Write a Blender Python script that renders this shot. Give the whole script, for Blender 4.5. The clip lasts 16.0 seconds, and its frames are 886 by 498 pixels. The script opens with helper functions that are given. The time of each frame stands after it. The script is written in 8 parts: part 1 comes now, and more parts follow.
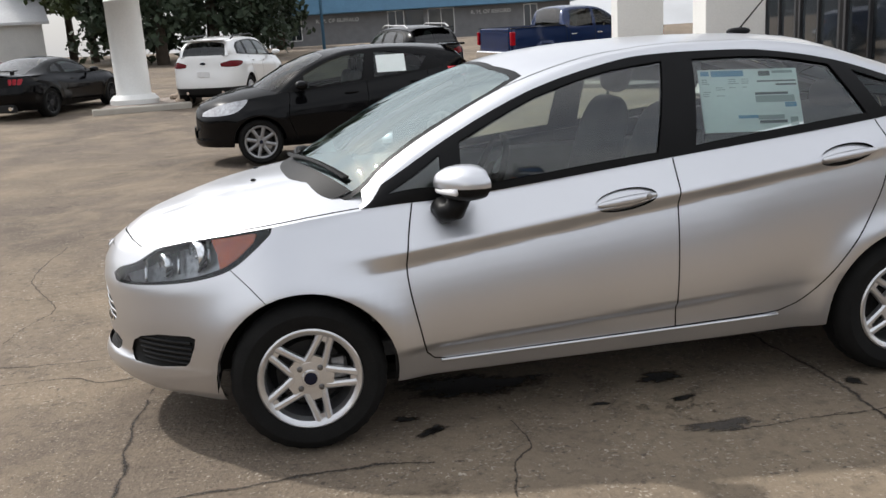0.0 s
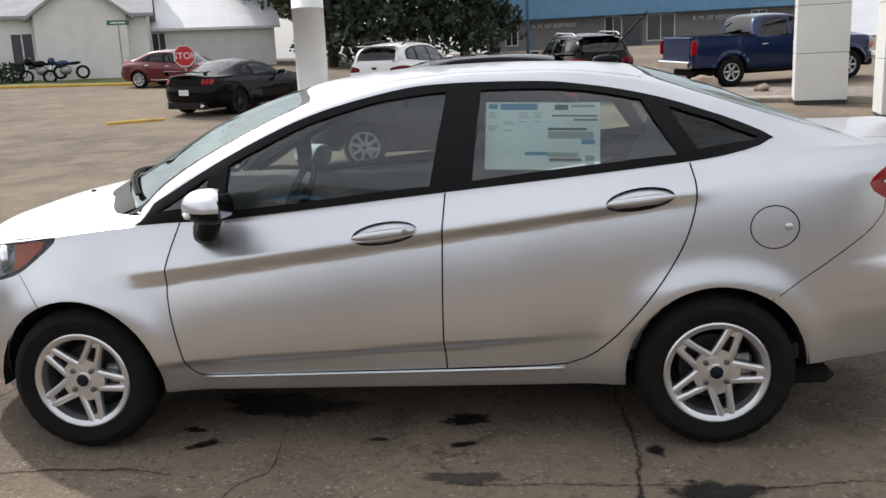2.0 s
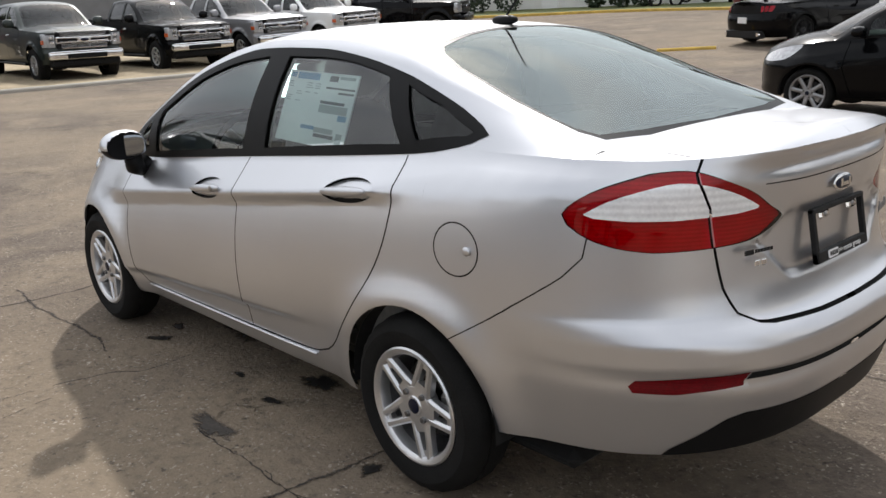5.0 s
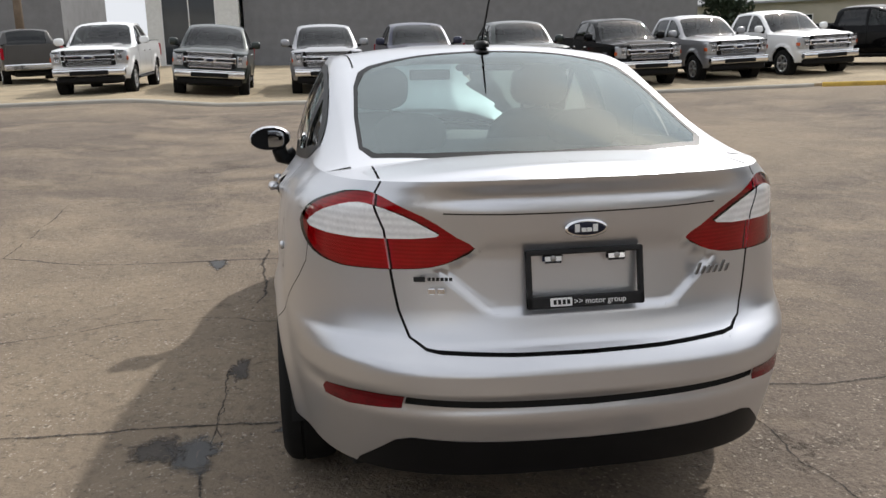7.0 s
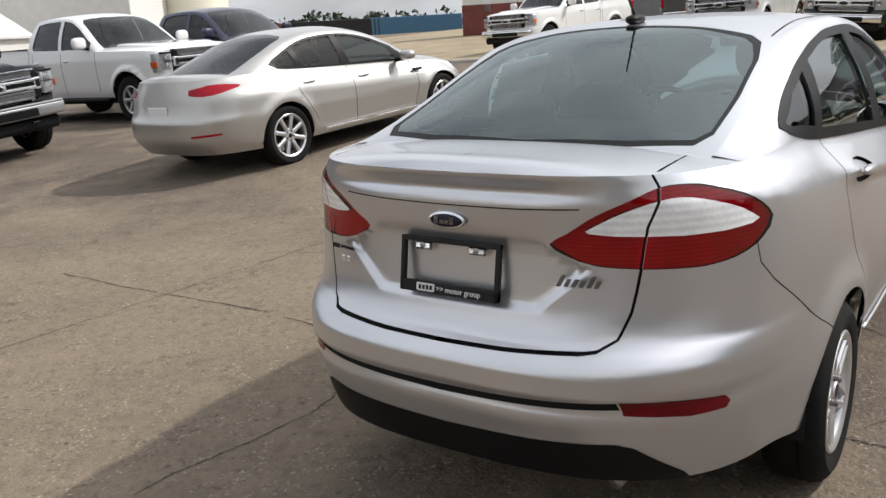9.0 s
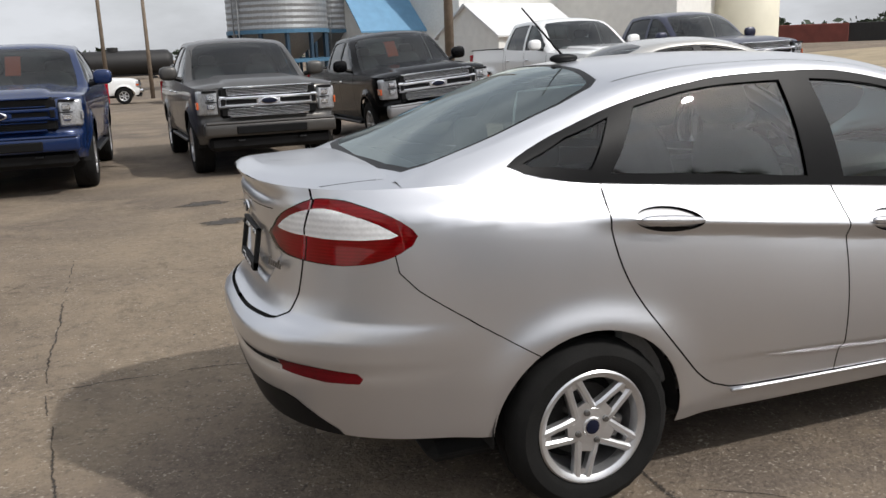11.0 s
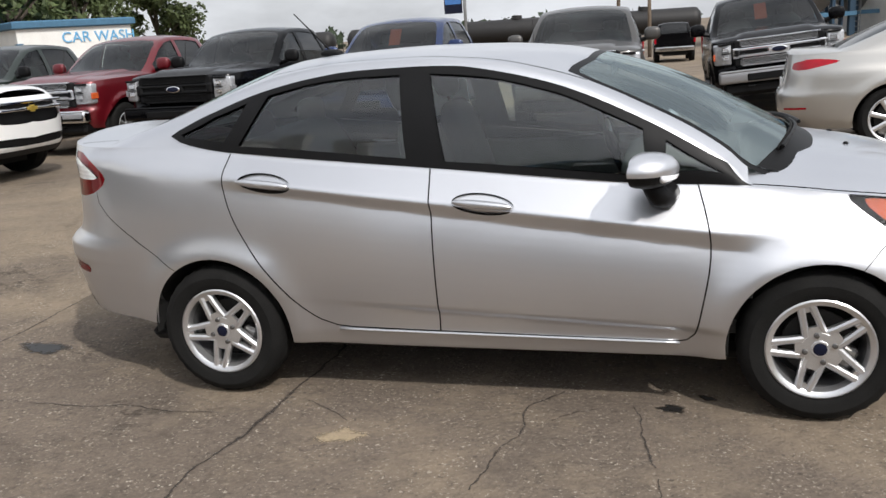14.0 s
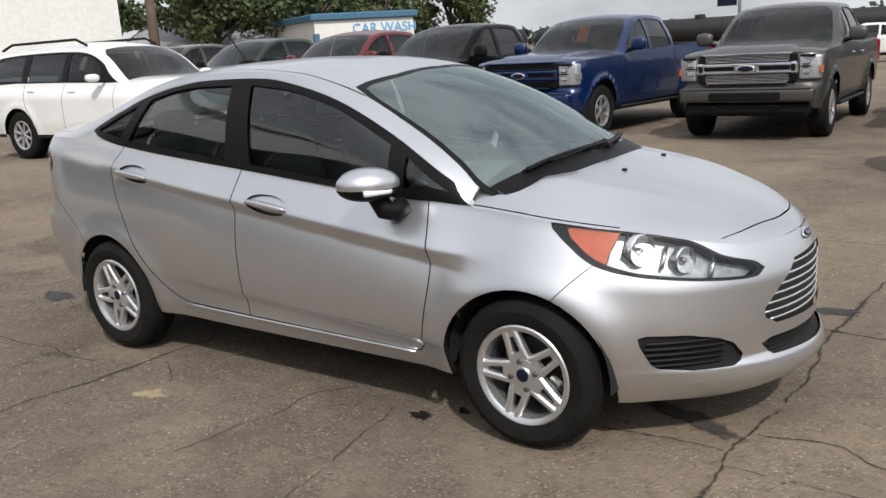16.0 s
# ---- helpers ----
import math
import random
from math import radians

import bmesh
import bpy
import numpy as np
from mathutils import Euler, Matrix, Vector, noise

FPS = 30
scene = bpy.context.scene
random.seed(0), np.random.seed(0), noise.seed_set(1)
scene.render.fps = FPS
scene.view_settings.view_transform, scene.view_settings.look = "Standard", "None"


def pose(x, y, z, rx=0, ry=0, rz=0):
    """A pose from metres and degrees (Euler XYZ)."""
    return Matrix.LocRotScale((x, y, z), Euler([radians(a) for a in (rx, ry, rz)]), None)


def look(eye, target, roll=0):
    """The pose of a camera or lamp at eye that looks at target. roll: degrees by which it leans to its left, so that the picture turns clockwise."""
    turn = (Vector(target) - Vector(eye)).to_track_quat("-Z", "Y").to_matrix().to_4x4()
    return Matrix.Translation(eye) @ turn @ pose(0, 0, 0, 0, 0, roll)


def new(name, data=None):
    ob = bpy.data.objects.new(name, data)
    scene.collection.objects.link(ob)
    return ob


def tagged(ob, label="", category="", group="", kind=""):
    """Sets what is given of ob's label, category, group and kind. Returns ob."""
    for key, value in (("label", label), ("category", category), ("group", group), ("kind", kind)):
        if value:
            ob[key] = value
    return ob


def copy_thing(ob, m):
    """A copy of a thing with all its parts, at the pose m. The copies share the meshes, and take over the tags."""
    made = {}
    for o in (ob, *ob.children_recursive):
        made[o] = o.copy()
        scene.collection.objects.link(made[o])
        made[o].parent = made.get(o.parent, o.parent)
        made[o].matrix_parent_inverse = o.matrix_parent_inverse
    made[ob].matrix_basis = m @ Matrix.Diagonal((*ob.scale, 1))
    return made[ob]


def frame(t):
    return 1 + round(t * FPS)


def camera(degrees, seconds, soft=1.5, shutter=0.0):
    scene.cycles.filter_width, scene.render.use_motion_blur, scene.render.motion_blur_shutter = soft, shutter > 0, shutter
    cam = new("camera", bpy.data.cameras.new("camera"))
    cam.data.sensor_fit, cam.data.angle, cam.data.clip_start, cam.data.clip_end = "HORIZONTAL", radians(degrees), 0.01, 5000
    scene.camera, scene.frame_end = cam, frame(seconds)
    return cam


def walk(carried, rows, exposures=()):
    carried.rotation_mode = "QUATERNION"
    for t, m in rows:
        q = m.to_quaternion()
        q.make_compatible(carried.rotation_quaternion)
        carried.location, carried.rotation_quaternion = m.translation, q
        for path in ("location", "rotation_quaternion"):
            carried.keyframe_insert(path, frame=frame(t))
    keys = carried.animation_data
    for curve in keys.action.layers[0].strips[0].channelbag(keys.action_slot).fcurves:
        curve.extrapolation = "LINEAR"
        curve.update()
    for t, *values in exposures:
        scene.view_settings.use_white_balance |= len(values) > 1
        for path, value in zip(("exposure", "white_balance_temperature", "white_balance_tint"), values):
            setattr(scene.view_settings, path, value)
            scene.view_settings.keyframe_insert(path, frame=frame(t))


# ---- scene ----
cam = camera(54.5, 16.0)
PATH = [
    (0, (-1.24, -3.9, 1.482), (-0.911, -1.981, 1.025), -3.6),
    (0.5, (-0.905, -3.891, 1.452), (-0.657, -1.962, 0.988), -2.3),
    (1, (-0.444, -3.973, 1.471), (-0.373, -2.029, 1.009), -2.6),
    (1.5, (0.032, -3.999, 1.482), (-0.058, -2.048, 1.051), -2.7),
    (2, (0.523, -3.94, 1.479), (0.343, -1.994, 1.058), -2.6),
    (2.5, (1.046, -3.916, 1.475), (0.597, -2.027, 0.997), -2.5),
    (3, (1.506, -3.752, 1.441), (0.864, -1.928, 0.929), -2.5),
    (3.5, (1.983, -3.519, 1.471), (1.159, -1.779, 0.932), -3.8),
    (4, (2.438, -3.22, 1.49), (1.331, -1.65, 0.933), -3.4),
    (4.5, (2.812, -2.829, 1.501), (1.544, -1.376, 0.97), -2.8),
    (5, (3.201, -2.393, 1.495), (1.76, -1.109, 0.971), -2.7),
    (5.2, (3.339, -2.225, 1.494), (1.822, -1.035, 0.962), -2.9),
    (7.3, (4.332, -0.432, 1.44), (2.386, -0.35, 0.987), -1.5),
    (7.5, (4.354, -0.247, 1.466), (2.411, -0.337, 1.001), -2.0),
    (8, (4.296, 0.233, 1.442), (2.416, -0.249, 0.961), -2.2),
    (8.2, (4.256, 0.432, 1.463), (2.416, -0.182, 0.978), -2.5),
    (10.3, (3.185, 2.531, 1.522), (2.198, 0.864, 1.024), -2.6),
    (10.5, (3.015, 2.707, 1.527), (2.11, 0.99, 1.048), -2.2),
    (11, (2.561, 3.112, 1.537), (1.91, 1.278, 1.076), -2.2),
    (11.5, (2.058, 3.438, 1.535), (1.63, 1.544, 1.056), -2.9),
    (12, (1.485, 3.676, 1.532), (1.177, 1.76, 1.049), -3.1),
    (12.5, (0.934, 3.885, 1.53), (0.801, 1.954, 1.027), -2.5),
    (13, (0.366, 4.045, 1.546), (0.444, 2.109, 1.051), -3.3),
    (13.5, (-0.186, 4.106, 1.549), (0.164, 2.199, 1.061), -4.5),
    (14, (-0.727, 4.067, 1.544), (-0.202, 2.201, 1.051), -3.8),
    (14.5, (-1.27, 3.956, 1.54), (-0.571, 2.149, 1.044), -3.8),
    (15, (-1.789, 3.814, 1.51), (-0.943, 2.074, 1.002), -3.3),
    (15.5, (-2.287, 3.613, 1.523), (-1.352, 1.913, 1.036), -2.7),
    (16, (-2.771, 3.394, 1.528), (-1.639, 1.814, 1.055), -3.4),
]
walk(cam, [(t, look(eye, target, roll)) for t, eye, target, roll in PATH], [(0, 0.02), (3, 0.02), (4.2, 0.12), (5, 0.0), (7.5, -0.12), (10.3, -0.12), (11, -0.26), (13, -0.2), (14, -0.1), (15, -0.2), (16, -0.24)])

# ---- light ----
world = bpy.data.worlds.new("sky")
scene.world = world
world.use_nodes = True
_nt = world.node_tree
_nt.nodes.clear()
_sky = _nt.nodes.new("ShaderNodeTexSky")
_sky.sky_type, _sky.sun_disc = "NISHITA", False
_sky.sun_elevation, _sky.sun_rotation = radians(45), radians(-46)
_sky.air_density, _sky.dust_density, _sky.ozone_density = 1.0, 4.0, 1.0
_tc = _nt.nodes.new("ShaderNodeTexCoord")
_mp = _nt.nodes.new("ShaderNodeMapping")
_mp.inputs["Scale"].default_value = (1.0, 1.0, 2.6)
_cl = _nt.nodes.new("ShaderNodeTexNoise")
_cl.inputs["Scale"].default_value, _cl.inputs["Detail"].default_value, _cl.inputs["Roughness"].default_value = 2.2, 7, 0.55
_rp = _nt.nodes.new("ShaderNodeValToRGB")
_rp.color_ramp.elements[0].position, _rp.color_ramp.elements[0].color = 0.40, (0, 0, 0, 1)
_rp.color_ramp.elements[1].position, _rp.color_ramp.elements[1].color = 0.58, (1, 1, 1, 1)
_mx = _nt.nodes.new("ShaderNodeMixRGB")
_sep = _nt.nodes.new("ShaderNodeSeparateXYZ")
_up = _nt.nodes.new("ShaderNodeMapRange")  # clouds grow brighter from the horizon to the zenith
_up.inputs["From Min"].default_value, _up.inputs["From Max"].default_value = 0.06, 0.40
_up.inputs["To Min"].default_value, _up.inputs["To Max"].default_value = 8.3, 10.2
_dot = _nt.nodes.new("ShaderNodeVectorMath")
_dot.operation = "DOT_PRODUCT"
_dot.inputs[1].default_value = (-0.512, 0.483, 0.711)
_halo = _nt.nodes.new("ShaderNodeMapRange")  # thin cloud glares round the sun
_halo.interpolation_type = "SMOOTHSTEP"
_halo.inputs["From Min"].default_value, _halo.inputs["From Max"].default_value = 0.62, 1.0
_halo.inputs["To Min"].default_value, _halo.inputs["To Max"].default_value = 0.0, 5.2
_sum = _nt.nodes.new("ShaderNodeMath")
_sum.operation = "ADD"
_tone = _nt.nodes.new("ShaderNodeMixRGB")
_tone.blend_type = "MULTIPLY"
_tone.inputs[0].default_value = 1.0
_tone.inputs[2].default_value = (0.955, 0.985, 1.04, 1)
_hz = _nt.nodes.new("ShaderNodeMath")
_hz.operation, _hz.use_clamp = "MULTIPLY_ADD", True
_hz.inputs[1].default_value, _hz.inputs[2].default_value = 0.42, 0.58
_bg = _nt.nodes.new("ShaderNodeBackground")
_bg.inputs["Strength"].default_value = 0.11
_wo = _nt.nodes.new("ShaderNodeOutputWorld")
_nt.links.new(_tc.outputs["Generated"], _mp.inputs["Vector"])
_nt.links.new(_mp.outputs[0], _cl.inputs["Vector"])
_nt.links.new(_cl.outputs["Fac"], _rp.inputs[0])
_nt.links.new(_rp.outputs[0], _hz.inputs[0])
_nt.links.new(_hz.outputs[0], _mx.inputs[0])
_nt.links.new(_sky.outputs[0], _mx.inputs[1])
_nt.links.new(_tc.outputs["Generated"], _sep.inputs[0])
_nt.links.new(_sep.outputs["Z"], _up.inputs["Value"])
_nt.links.new(_tc.outputs["Generated"], _dot.inputs[0])
_nt.links.new(_dot.outputs["Value"], _halo.inputs["Value"])
_nt.links.new(_up.outputs[0], _sum.inputs[0])
_nt.links.new(_halo.outputs[0], _sum.inputs[1])
_nt.links.new(_sum.outputs[0], _tone.inputs[1])
_nt.links.new(_tone.outputs[0], _mx.inputs[2])
_nt.links.new(_mx.outputs[0], _bg.inputs[0])
_nt.links.new(_bg.outputs[0], _wo.inputs[0])

sun = new("sun", bpy.data.lights.new("sun", "SUN"))
sun.data.energy, sun.data.angle, sun.data.color = 3.5, radians(1.5), (1.0, 0.965, 0.92)
sun.matrix_basis = look((-7.2, 6.8, 10), (0, 0, 0))


# ---- materials ----
def mat(name, rgb, rough=0.5, metal=0.0, coat=0.0, grain=0.0, scale=8.0, fine=60.0, bump=0.0, emit=0.0, rgb2=None, spec=0.5):
    """A principled material whose colour drifts at two scales and whose relief follows the finer one."""
    m = bpy.data.materials.new(name)
    m.use_nodes = True
    nt = m.node_tree
    b = nt.nodes["Principled BSDF"]
    b.inputs["Base Color"].default_value = (*rgb, 1)
    b.inputs["Roughness"].default_value, b.inputs["Metallic"].default_value = rough, metal
    b.inputs["Coat Weight"].default_value, b.inputs["Coat Roughness"].default_value = coat, 0.04
    b.inputs["Specular IOR Level"].default_value = spec
    if emit:
        b.inputs["Emission Color"].default_value, b.inputs["Emission Strength"].default_value = (*rgb, 1), emit
    if grain or bump:
        tc = nt.nodes.new("ShaderNodeTexCoord")
        big, small = nt.nodes.new("ShaderNodeTexNoise"), nt.nodes.new("ShaderNodeTexNoise")
        big.inputs["Scale"].default_value, small.inputs["Scale"].default_value = scale, fine
        big.inputs["Detail"].default_value = small.inputs["Detail"].default_value = 5
        for n in (big, small):
            nt.links.new(tc.outputs["Object"], n.inputs["Vector"])
        add = nt.nodes.new("ShaderNodeMath")
        add.operation = "ADD"
        nt.links.new(big.outputs["Fac"], add.inputs[0])
        nt.links.new(small.outputs["Fac"], add.inputs[1])
        ramp = nt.nodes.new("ShaderNodeMapRange")
        ramp.inputs["From Min"].default_value, ramp.inputs["From Max"].default_value = 0.7, 1.3
        nt.links.new(add.outputs[0], ramp.inputs["Value"])
        mix = nt.nodes.new("ShaderNodeMixRGB")
        lo = rgb2 or tuple(c * (1 - grain) for c in rgb)
        hi = rgb if rgb2 else tuple(min(1, c * (1 + grain)) for c in rgb)
        mix.inputs[1].default_value, mix.inputs[2].default_value = (*lo, 1), (*hi, 1)
        nt.links.new(ramp.outputs[0], mix.inputs[0])
        nt.links.new(mix.outputs[0], b.inputs["Base Color"])
        if bump:
            bp = nt.nodes.new("ShaderNodeBump")
            bp.inputs["Strength"].default_value, bp.inputs["Distance"].default_value = 1.0, bump
            nt.links.new(small.outputs["Fac"], bp.inputs["Height"])
            nt.links.new(bp.outputs[0], b.inputs["Normal"])
    return m


def glass(name, tint, gloss=0.9, ior=1.5, rough=0.0, cool=1.0):
    """Thin glazing: tinted see-through, with the sky on it by Fresnel."""
    m = bpy.data.materials.new(name)
    m.use_nodes = True
    nt = m.node_tree
    nt.nodes.clear()
    out, mix = nt.nodes.new("ShaderNodeOutputMaterial"), nt.nodes.new("ShaderNodeMixShader")
    tr, gl, fr = nt.nodes.new("ShaderNodeBsdfTransparent"), nt.nodes.new("ShaderNodeBsdfGlossy"), nt.nodes.new("ShaderNodeFresnel")
    tr.inputs[0].default_value, gl.inputs[0].default_value = (*tint, 1), (gloss * cool, gloss, gloss, 1)
    gl.inputs["Roughness"].default_value, fr.inputs["IOR"].default_value = rough, ior
    nt.links.new(fr.outputs[0], mix.inputs[0])
    nt.links.new(tr.outputs[0], mix.inputs[1])
    nt.links.new(gl.outputs[0], mix.inputs[2])
    nt.links.new(mix.outputs[0], out.inputs[0])
    return m


def paint(name, rgb, metal=0.0, rough=0.35, coat=1.0, spec=0.5):
    return mat(name, rgb, rough, metal, coat, grain=0.05, scale=1.5, fine=900.0, spec=spec)


SILVER = paint("silver_paint", (0.63, 0.635, 0.66), 0.92, 0.34, 0.5)
CHAMP = paint("champagne_paint", (0.47, 0.455, 0.43), 0.7, 0.38)
BLACK = paint("black_paint", (0.0025, 0.0025, 0.003), coat=0.25, spec=0.05, rough=0.2)
GREYP = paint("grey_paint", (0.07, 0.066, 0.062), 0.5, 0.4, 0.5)
STONE = paint("stone_paint", (0.30, 0.30, 0.31), 0.5)
BLUE = paint("blue_paint", (0.004, 0.019, 0.08), 0.3, 0.25, 0.5)
NAVY = paint("navy_paint", (0.010, 0.013, 0.04), 0.3, 0.35, 0.6)
RED = paint("red_paint", (0.115, 0.004, 0.009), 0.3, 0.35, 0.6)
GREEN = paint("dark_green_paint", (0.02, 0.028, 0.024), 0.4, 0.35, 0.5)
WHITE = paint("white_paint", (0.78, 0.78, 0.77))
BRONZE = paint("bronze_paint", (0.05, 0.036, 0.028), 0.4)
TRIM = mat("black_trim", (0.007, 0.007, 0.0075), 0.45, grain=0.2, fine=300, spec=0.15)
PLASTIC = mat("black_plastic", (0.013, 0.013, 0.0135), 0.65, grain=0.25, fine=400, bump=0.0004, spec=0.3)
LINER = mat("dark_liner", (0.006, 0.006, 0.006), 0.9, grain=0.3)
RUBBER = mat("tyre_rubber", (0.0085, 0.0083, 0.008), 0.85, grain=0.35, scale=12, fine=200, bump=0.0006, spec=0.2)
ALLOY = mat("alloy", (0.66, 0.66, 0.67), 0.3, 0.85, grain=0.06, fine=150)
DARKALLOY = mat("dark_alloy", (0.03, 0.03, 0.032), 0.35, 0.6, grain=0.1)
NUT = mat("wheel_nut", (0.16, 0.155, 0.15), 0.35, 0.8, grain=0.2)
BRAKE = mat("dull_brake_iron", (0.03, 0.028, 0.027), 0.6, 0.4, grain=0.3, fine=120)
HEADLINER = mat("headliner", (0.34, 0.34, 0.32), 0.95, grain=0.08, fine=60)
TRUCKLENS = mat("truck_headlight_lens", (0.34, 0.345, 0.36), 0.12, 0.4, coat=1.0, grain=0.4, scale=18, fine=60)
DULLALLOY = mat("dull_alloy", (0.30, 0.30, 0.305), 0.45, 0.8, grain=0.15, fine=100)
STEEL = mat("brake_steel", (0.32, 0.31, 0.3), 0.4, 0.9, grain=0.2, fine=120)
CHROME = mat("chrome", (0.82, 0.82, 0.83), 0.08, 1.0, grain=0.04)
MIRROR = mat("mirror_glass", (0.30, 0.32, 0.35), 0.02, 1.0, grain=0.02)
GLASS = glass("car_glass", (0.78, 0.86, 0.84), 1.0, 1.8)
SCREEN = glass("windscreen_glass", (0.76, 0.85, 0.83), 1.0, 3.0, cool=0.88)
TINT = glass("tinted_glass", (0.30, 0.35, 0.34), 1.0, 1.45)
REARGLASS = glass("heated_rear_glass", (0.62, 0.71, 0.69), 1.0, 2.0, cool=0.9)
PRIVACY = glass("privacy_glass", (0.06, 0.07, 0.07), ior=1.6)
LENS = glass("clear_lens", (0.9, 0.92, 0.93))
REDGLASS = glass("red_lamp_glass", (0.78, 0.002, 0.045), 0.9, 1.5)
REDLENS = mat("red_lens", (0.34, 0.002, 0.012), 0.25, coat=0.15, spec=0.25, grain=0.25, scale=20, fine=160)
BRIGHTRED = mat("bright_red_lens", (0.62, 0.012, 0.018), 0.2, coat=0.6, grain=0.2, scale=20, fine=120)
DEEPRED = mat("deep_red_lens", (0.13, 0.001, 0.005), 0.25, coat=0.1, spec=0.2, grain=0.25, scale=20, fine=160)
WHITELENS = mat("white_lens", (0.88, 0.88, 0.89), 0.2, 0.0, coat=1.0, grain=0.10, scale=25, fine=120)
AMBER = mat("amber_lens", (0.55, 0.10, 0.025), 0.15, coat=1.0, grain=0.25, scale=30, fine=160)
REFLECT = mat("lamp_reflector", (0.45, 0.46, 0.48), 0.3, 0.55, grain=0.4, scale=30)
HOUSING = mat("lamp_housing", (0.42, 0.43, 0.45), 0.28, 0.5, grain=0.3, scale=40)
SILVERED = mat("silvered_reflector", (0.80, 0.81, 0.83), 0.16, 0.9, grain=0.12, scale=60, fine=160)
PEARL = mat("tail_lamp_reflector", (0.88, 0.87, 0.88), 0.3, 0.0, coat=0.5, grain=0.10, scale=30, fine=140)


def ribbed(m, scale, depth):
    """Fine moulded ribs across a lamp lens."""
    nt = m.node_tree
    b = nt.nodes["Principled BSDF"]
    tc, w, bp = nt.nodes.new("ShaderNodeTexCoord"), nt.nodes.new("ShaderNodeTexWave"), nt.nodes.new("ShaderNodeBump")
    w.bands_direction = "Z"
    w.inputs["Scale"].default_value, w.inputs["Distortion"].default_value = scale, 0.3
    nt.links.new(tc.outputs["Object"], w.inputs["Vector"])
    bp.inputs["Strength"].default_value, bp.inputs["Distance"].default_value = 1.0, depth
    nt.links.new(w.outputs["Fac"], bp.inputs["Height"])
    nt.links.new(bp.outputs[0], b.inputs["Normal"])
    src = b.inputs["Base Color"].links[0].from_socket
    mx = nt.nodes.new("ShaderNodeMixRGB")
    mx.blend_type = "MULTIPLY"
    mx.inputs[2].default_value = (0.84, 0.84, 0.84, 1)
    nt.links.new(w.outputs["Fac"], mx.inputs[0])
    nt.links.new(src, mx.inputs[1])
    nt.links.new(mx.outputs[0], b.inputs["Base Color"])
    return m


for lens, sc in ((REDLENS, 42), (DEEPRED, 42), (PEARL, 30), (WHITELENS, 16)):
    ribbed(lens, sc, 0.0002)
CLOTH = mat("seat_cloth", (0.12, 0.12, 0.12), 0.95, grain=0.25, scale=9, fine=70)
DASH = mat("dash_plastic", (0.22, 0.22, 0.215), 0.75, grain=0.15, fine=60)
PAPER = mat("sticker_paper", (0.86, 0.93, 0.91), 0.7, grain=0.04)
PBLUE = mat("sticker_blue", (0.10, 0.33, 0.52), 0.7, grain=0.05)
PGREY = mat("sticker_grey", (0.36, 0.44, 0.43), 0.7, grain=0.05)
PDARK = mat("sticker_dark", (0.06, 0.09, 0.09), 0.7, grain=0.05)
EMBLEM = mat("emblem_blue", (0.006, 0.008, 0.022), 0.3, coat=0.15, grain=0.1, spec=0.2)
ORANGE = mat("orange_card", (0.72, 0.12, 0.04), 0.7, grain=0.08)
LETTER = mat("white_letter", (0.75, 0.75, 0.75), 0.5, grain=0.05)


# ---- building helpers ----
def link_mesh(name, me, parent=None, label="", smooth=True):
    ob = new(name, me)
    if parent:
        ob.parent = parent
    if label:
        ob["label"] = label
    if smooth:
        me.shade_smooth()
    return ob


def part(name, bm, material, parent, label="", smooth=False, at=None):
    me = bpy.data.meshes.new(name)
    bm.to_mesh(me)
    bm.free()
    me.materials.append(material)
    ob = link_mesh(name, me, parent, label, smooth)
    if at is not None:
        ob.matrix_basis = at
    return ob


def thing(name, label, category, group="", kind=""):
    ob = new(name)
    ob.empty_display_size = 0.2
    return tagged(ob, label, category, group, kind)


def box(x0, y0, z0, x1, y1, z1, bevel=0.0, segs=1):
    bm = bmesh.new()
    bmesh.ops.create_cube(bm, size=1)
    for v in bm.verts:
        v.co = ((x0 + x1) / 2 + v.co.x * (x1 - x0), (y0 + y1) / 2 + v.co.y * (y1 - y0), (z0 + z1) / 2 + v.co.z * (z1 - z0))
    if bevel:
        bmesh.ops.bevel(bm, geom=bm.edges[:], offset=bevel, segments=segs, affect="EDGES", profile=0.6)
    return bm


def join(*bms):
    out = bmesh.new()
    me = bpy.data.meshes.new("tmp")
    for bm in bms:
        bm.to_mesh(me)
        out.from_mesh(me)
        bm.free()
    bpy.data.meshes.remove(me)
    return out


def tube(points, radius, sides=8, taper=None):
    """A round bar along points."""
    bm = bmesh.new()
    pts = [Vector(p) for p in points]
    rings = []
    for i, p in enumerate(pts):
        d = (pts[min(i + 1, len(pts) - 1)] - pts[max(i - 1, 0)]).normalized()
        a = d.cross(Vector((0.03, 0.11, 1))).normalized()
        if a.length < 0.5:
            a = d.cross(Vector((1, 0, 0))).normalized()
        b = d.cross(a)
        r = radius if taper is None else radius + (taper - radius) * i / (len(pts) - 1)
        rings.append([bm.verts.new(p + (a * math.cos(t) + b * math.sin(t)) * r) for t in (2 * math.pi * k / sides for k in range(sides))])
    for r0, r1 in zip(rings, rings[1:]):
        for k in range(sides):
            bm.faces.new((r0[k], r0[(k + 1) % sides], r1[(k + 1) % sides], r1[k]))
    bm.faces.new(rings[0][::-1])
    bm.faces.new(rings[-1])
    bmesh.ops.recalc_face_normals(bm, faces=bm.faces[:])
    return bm


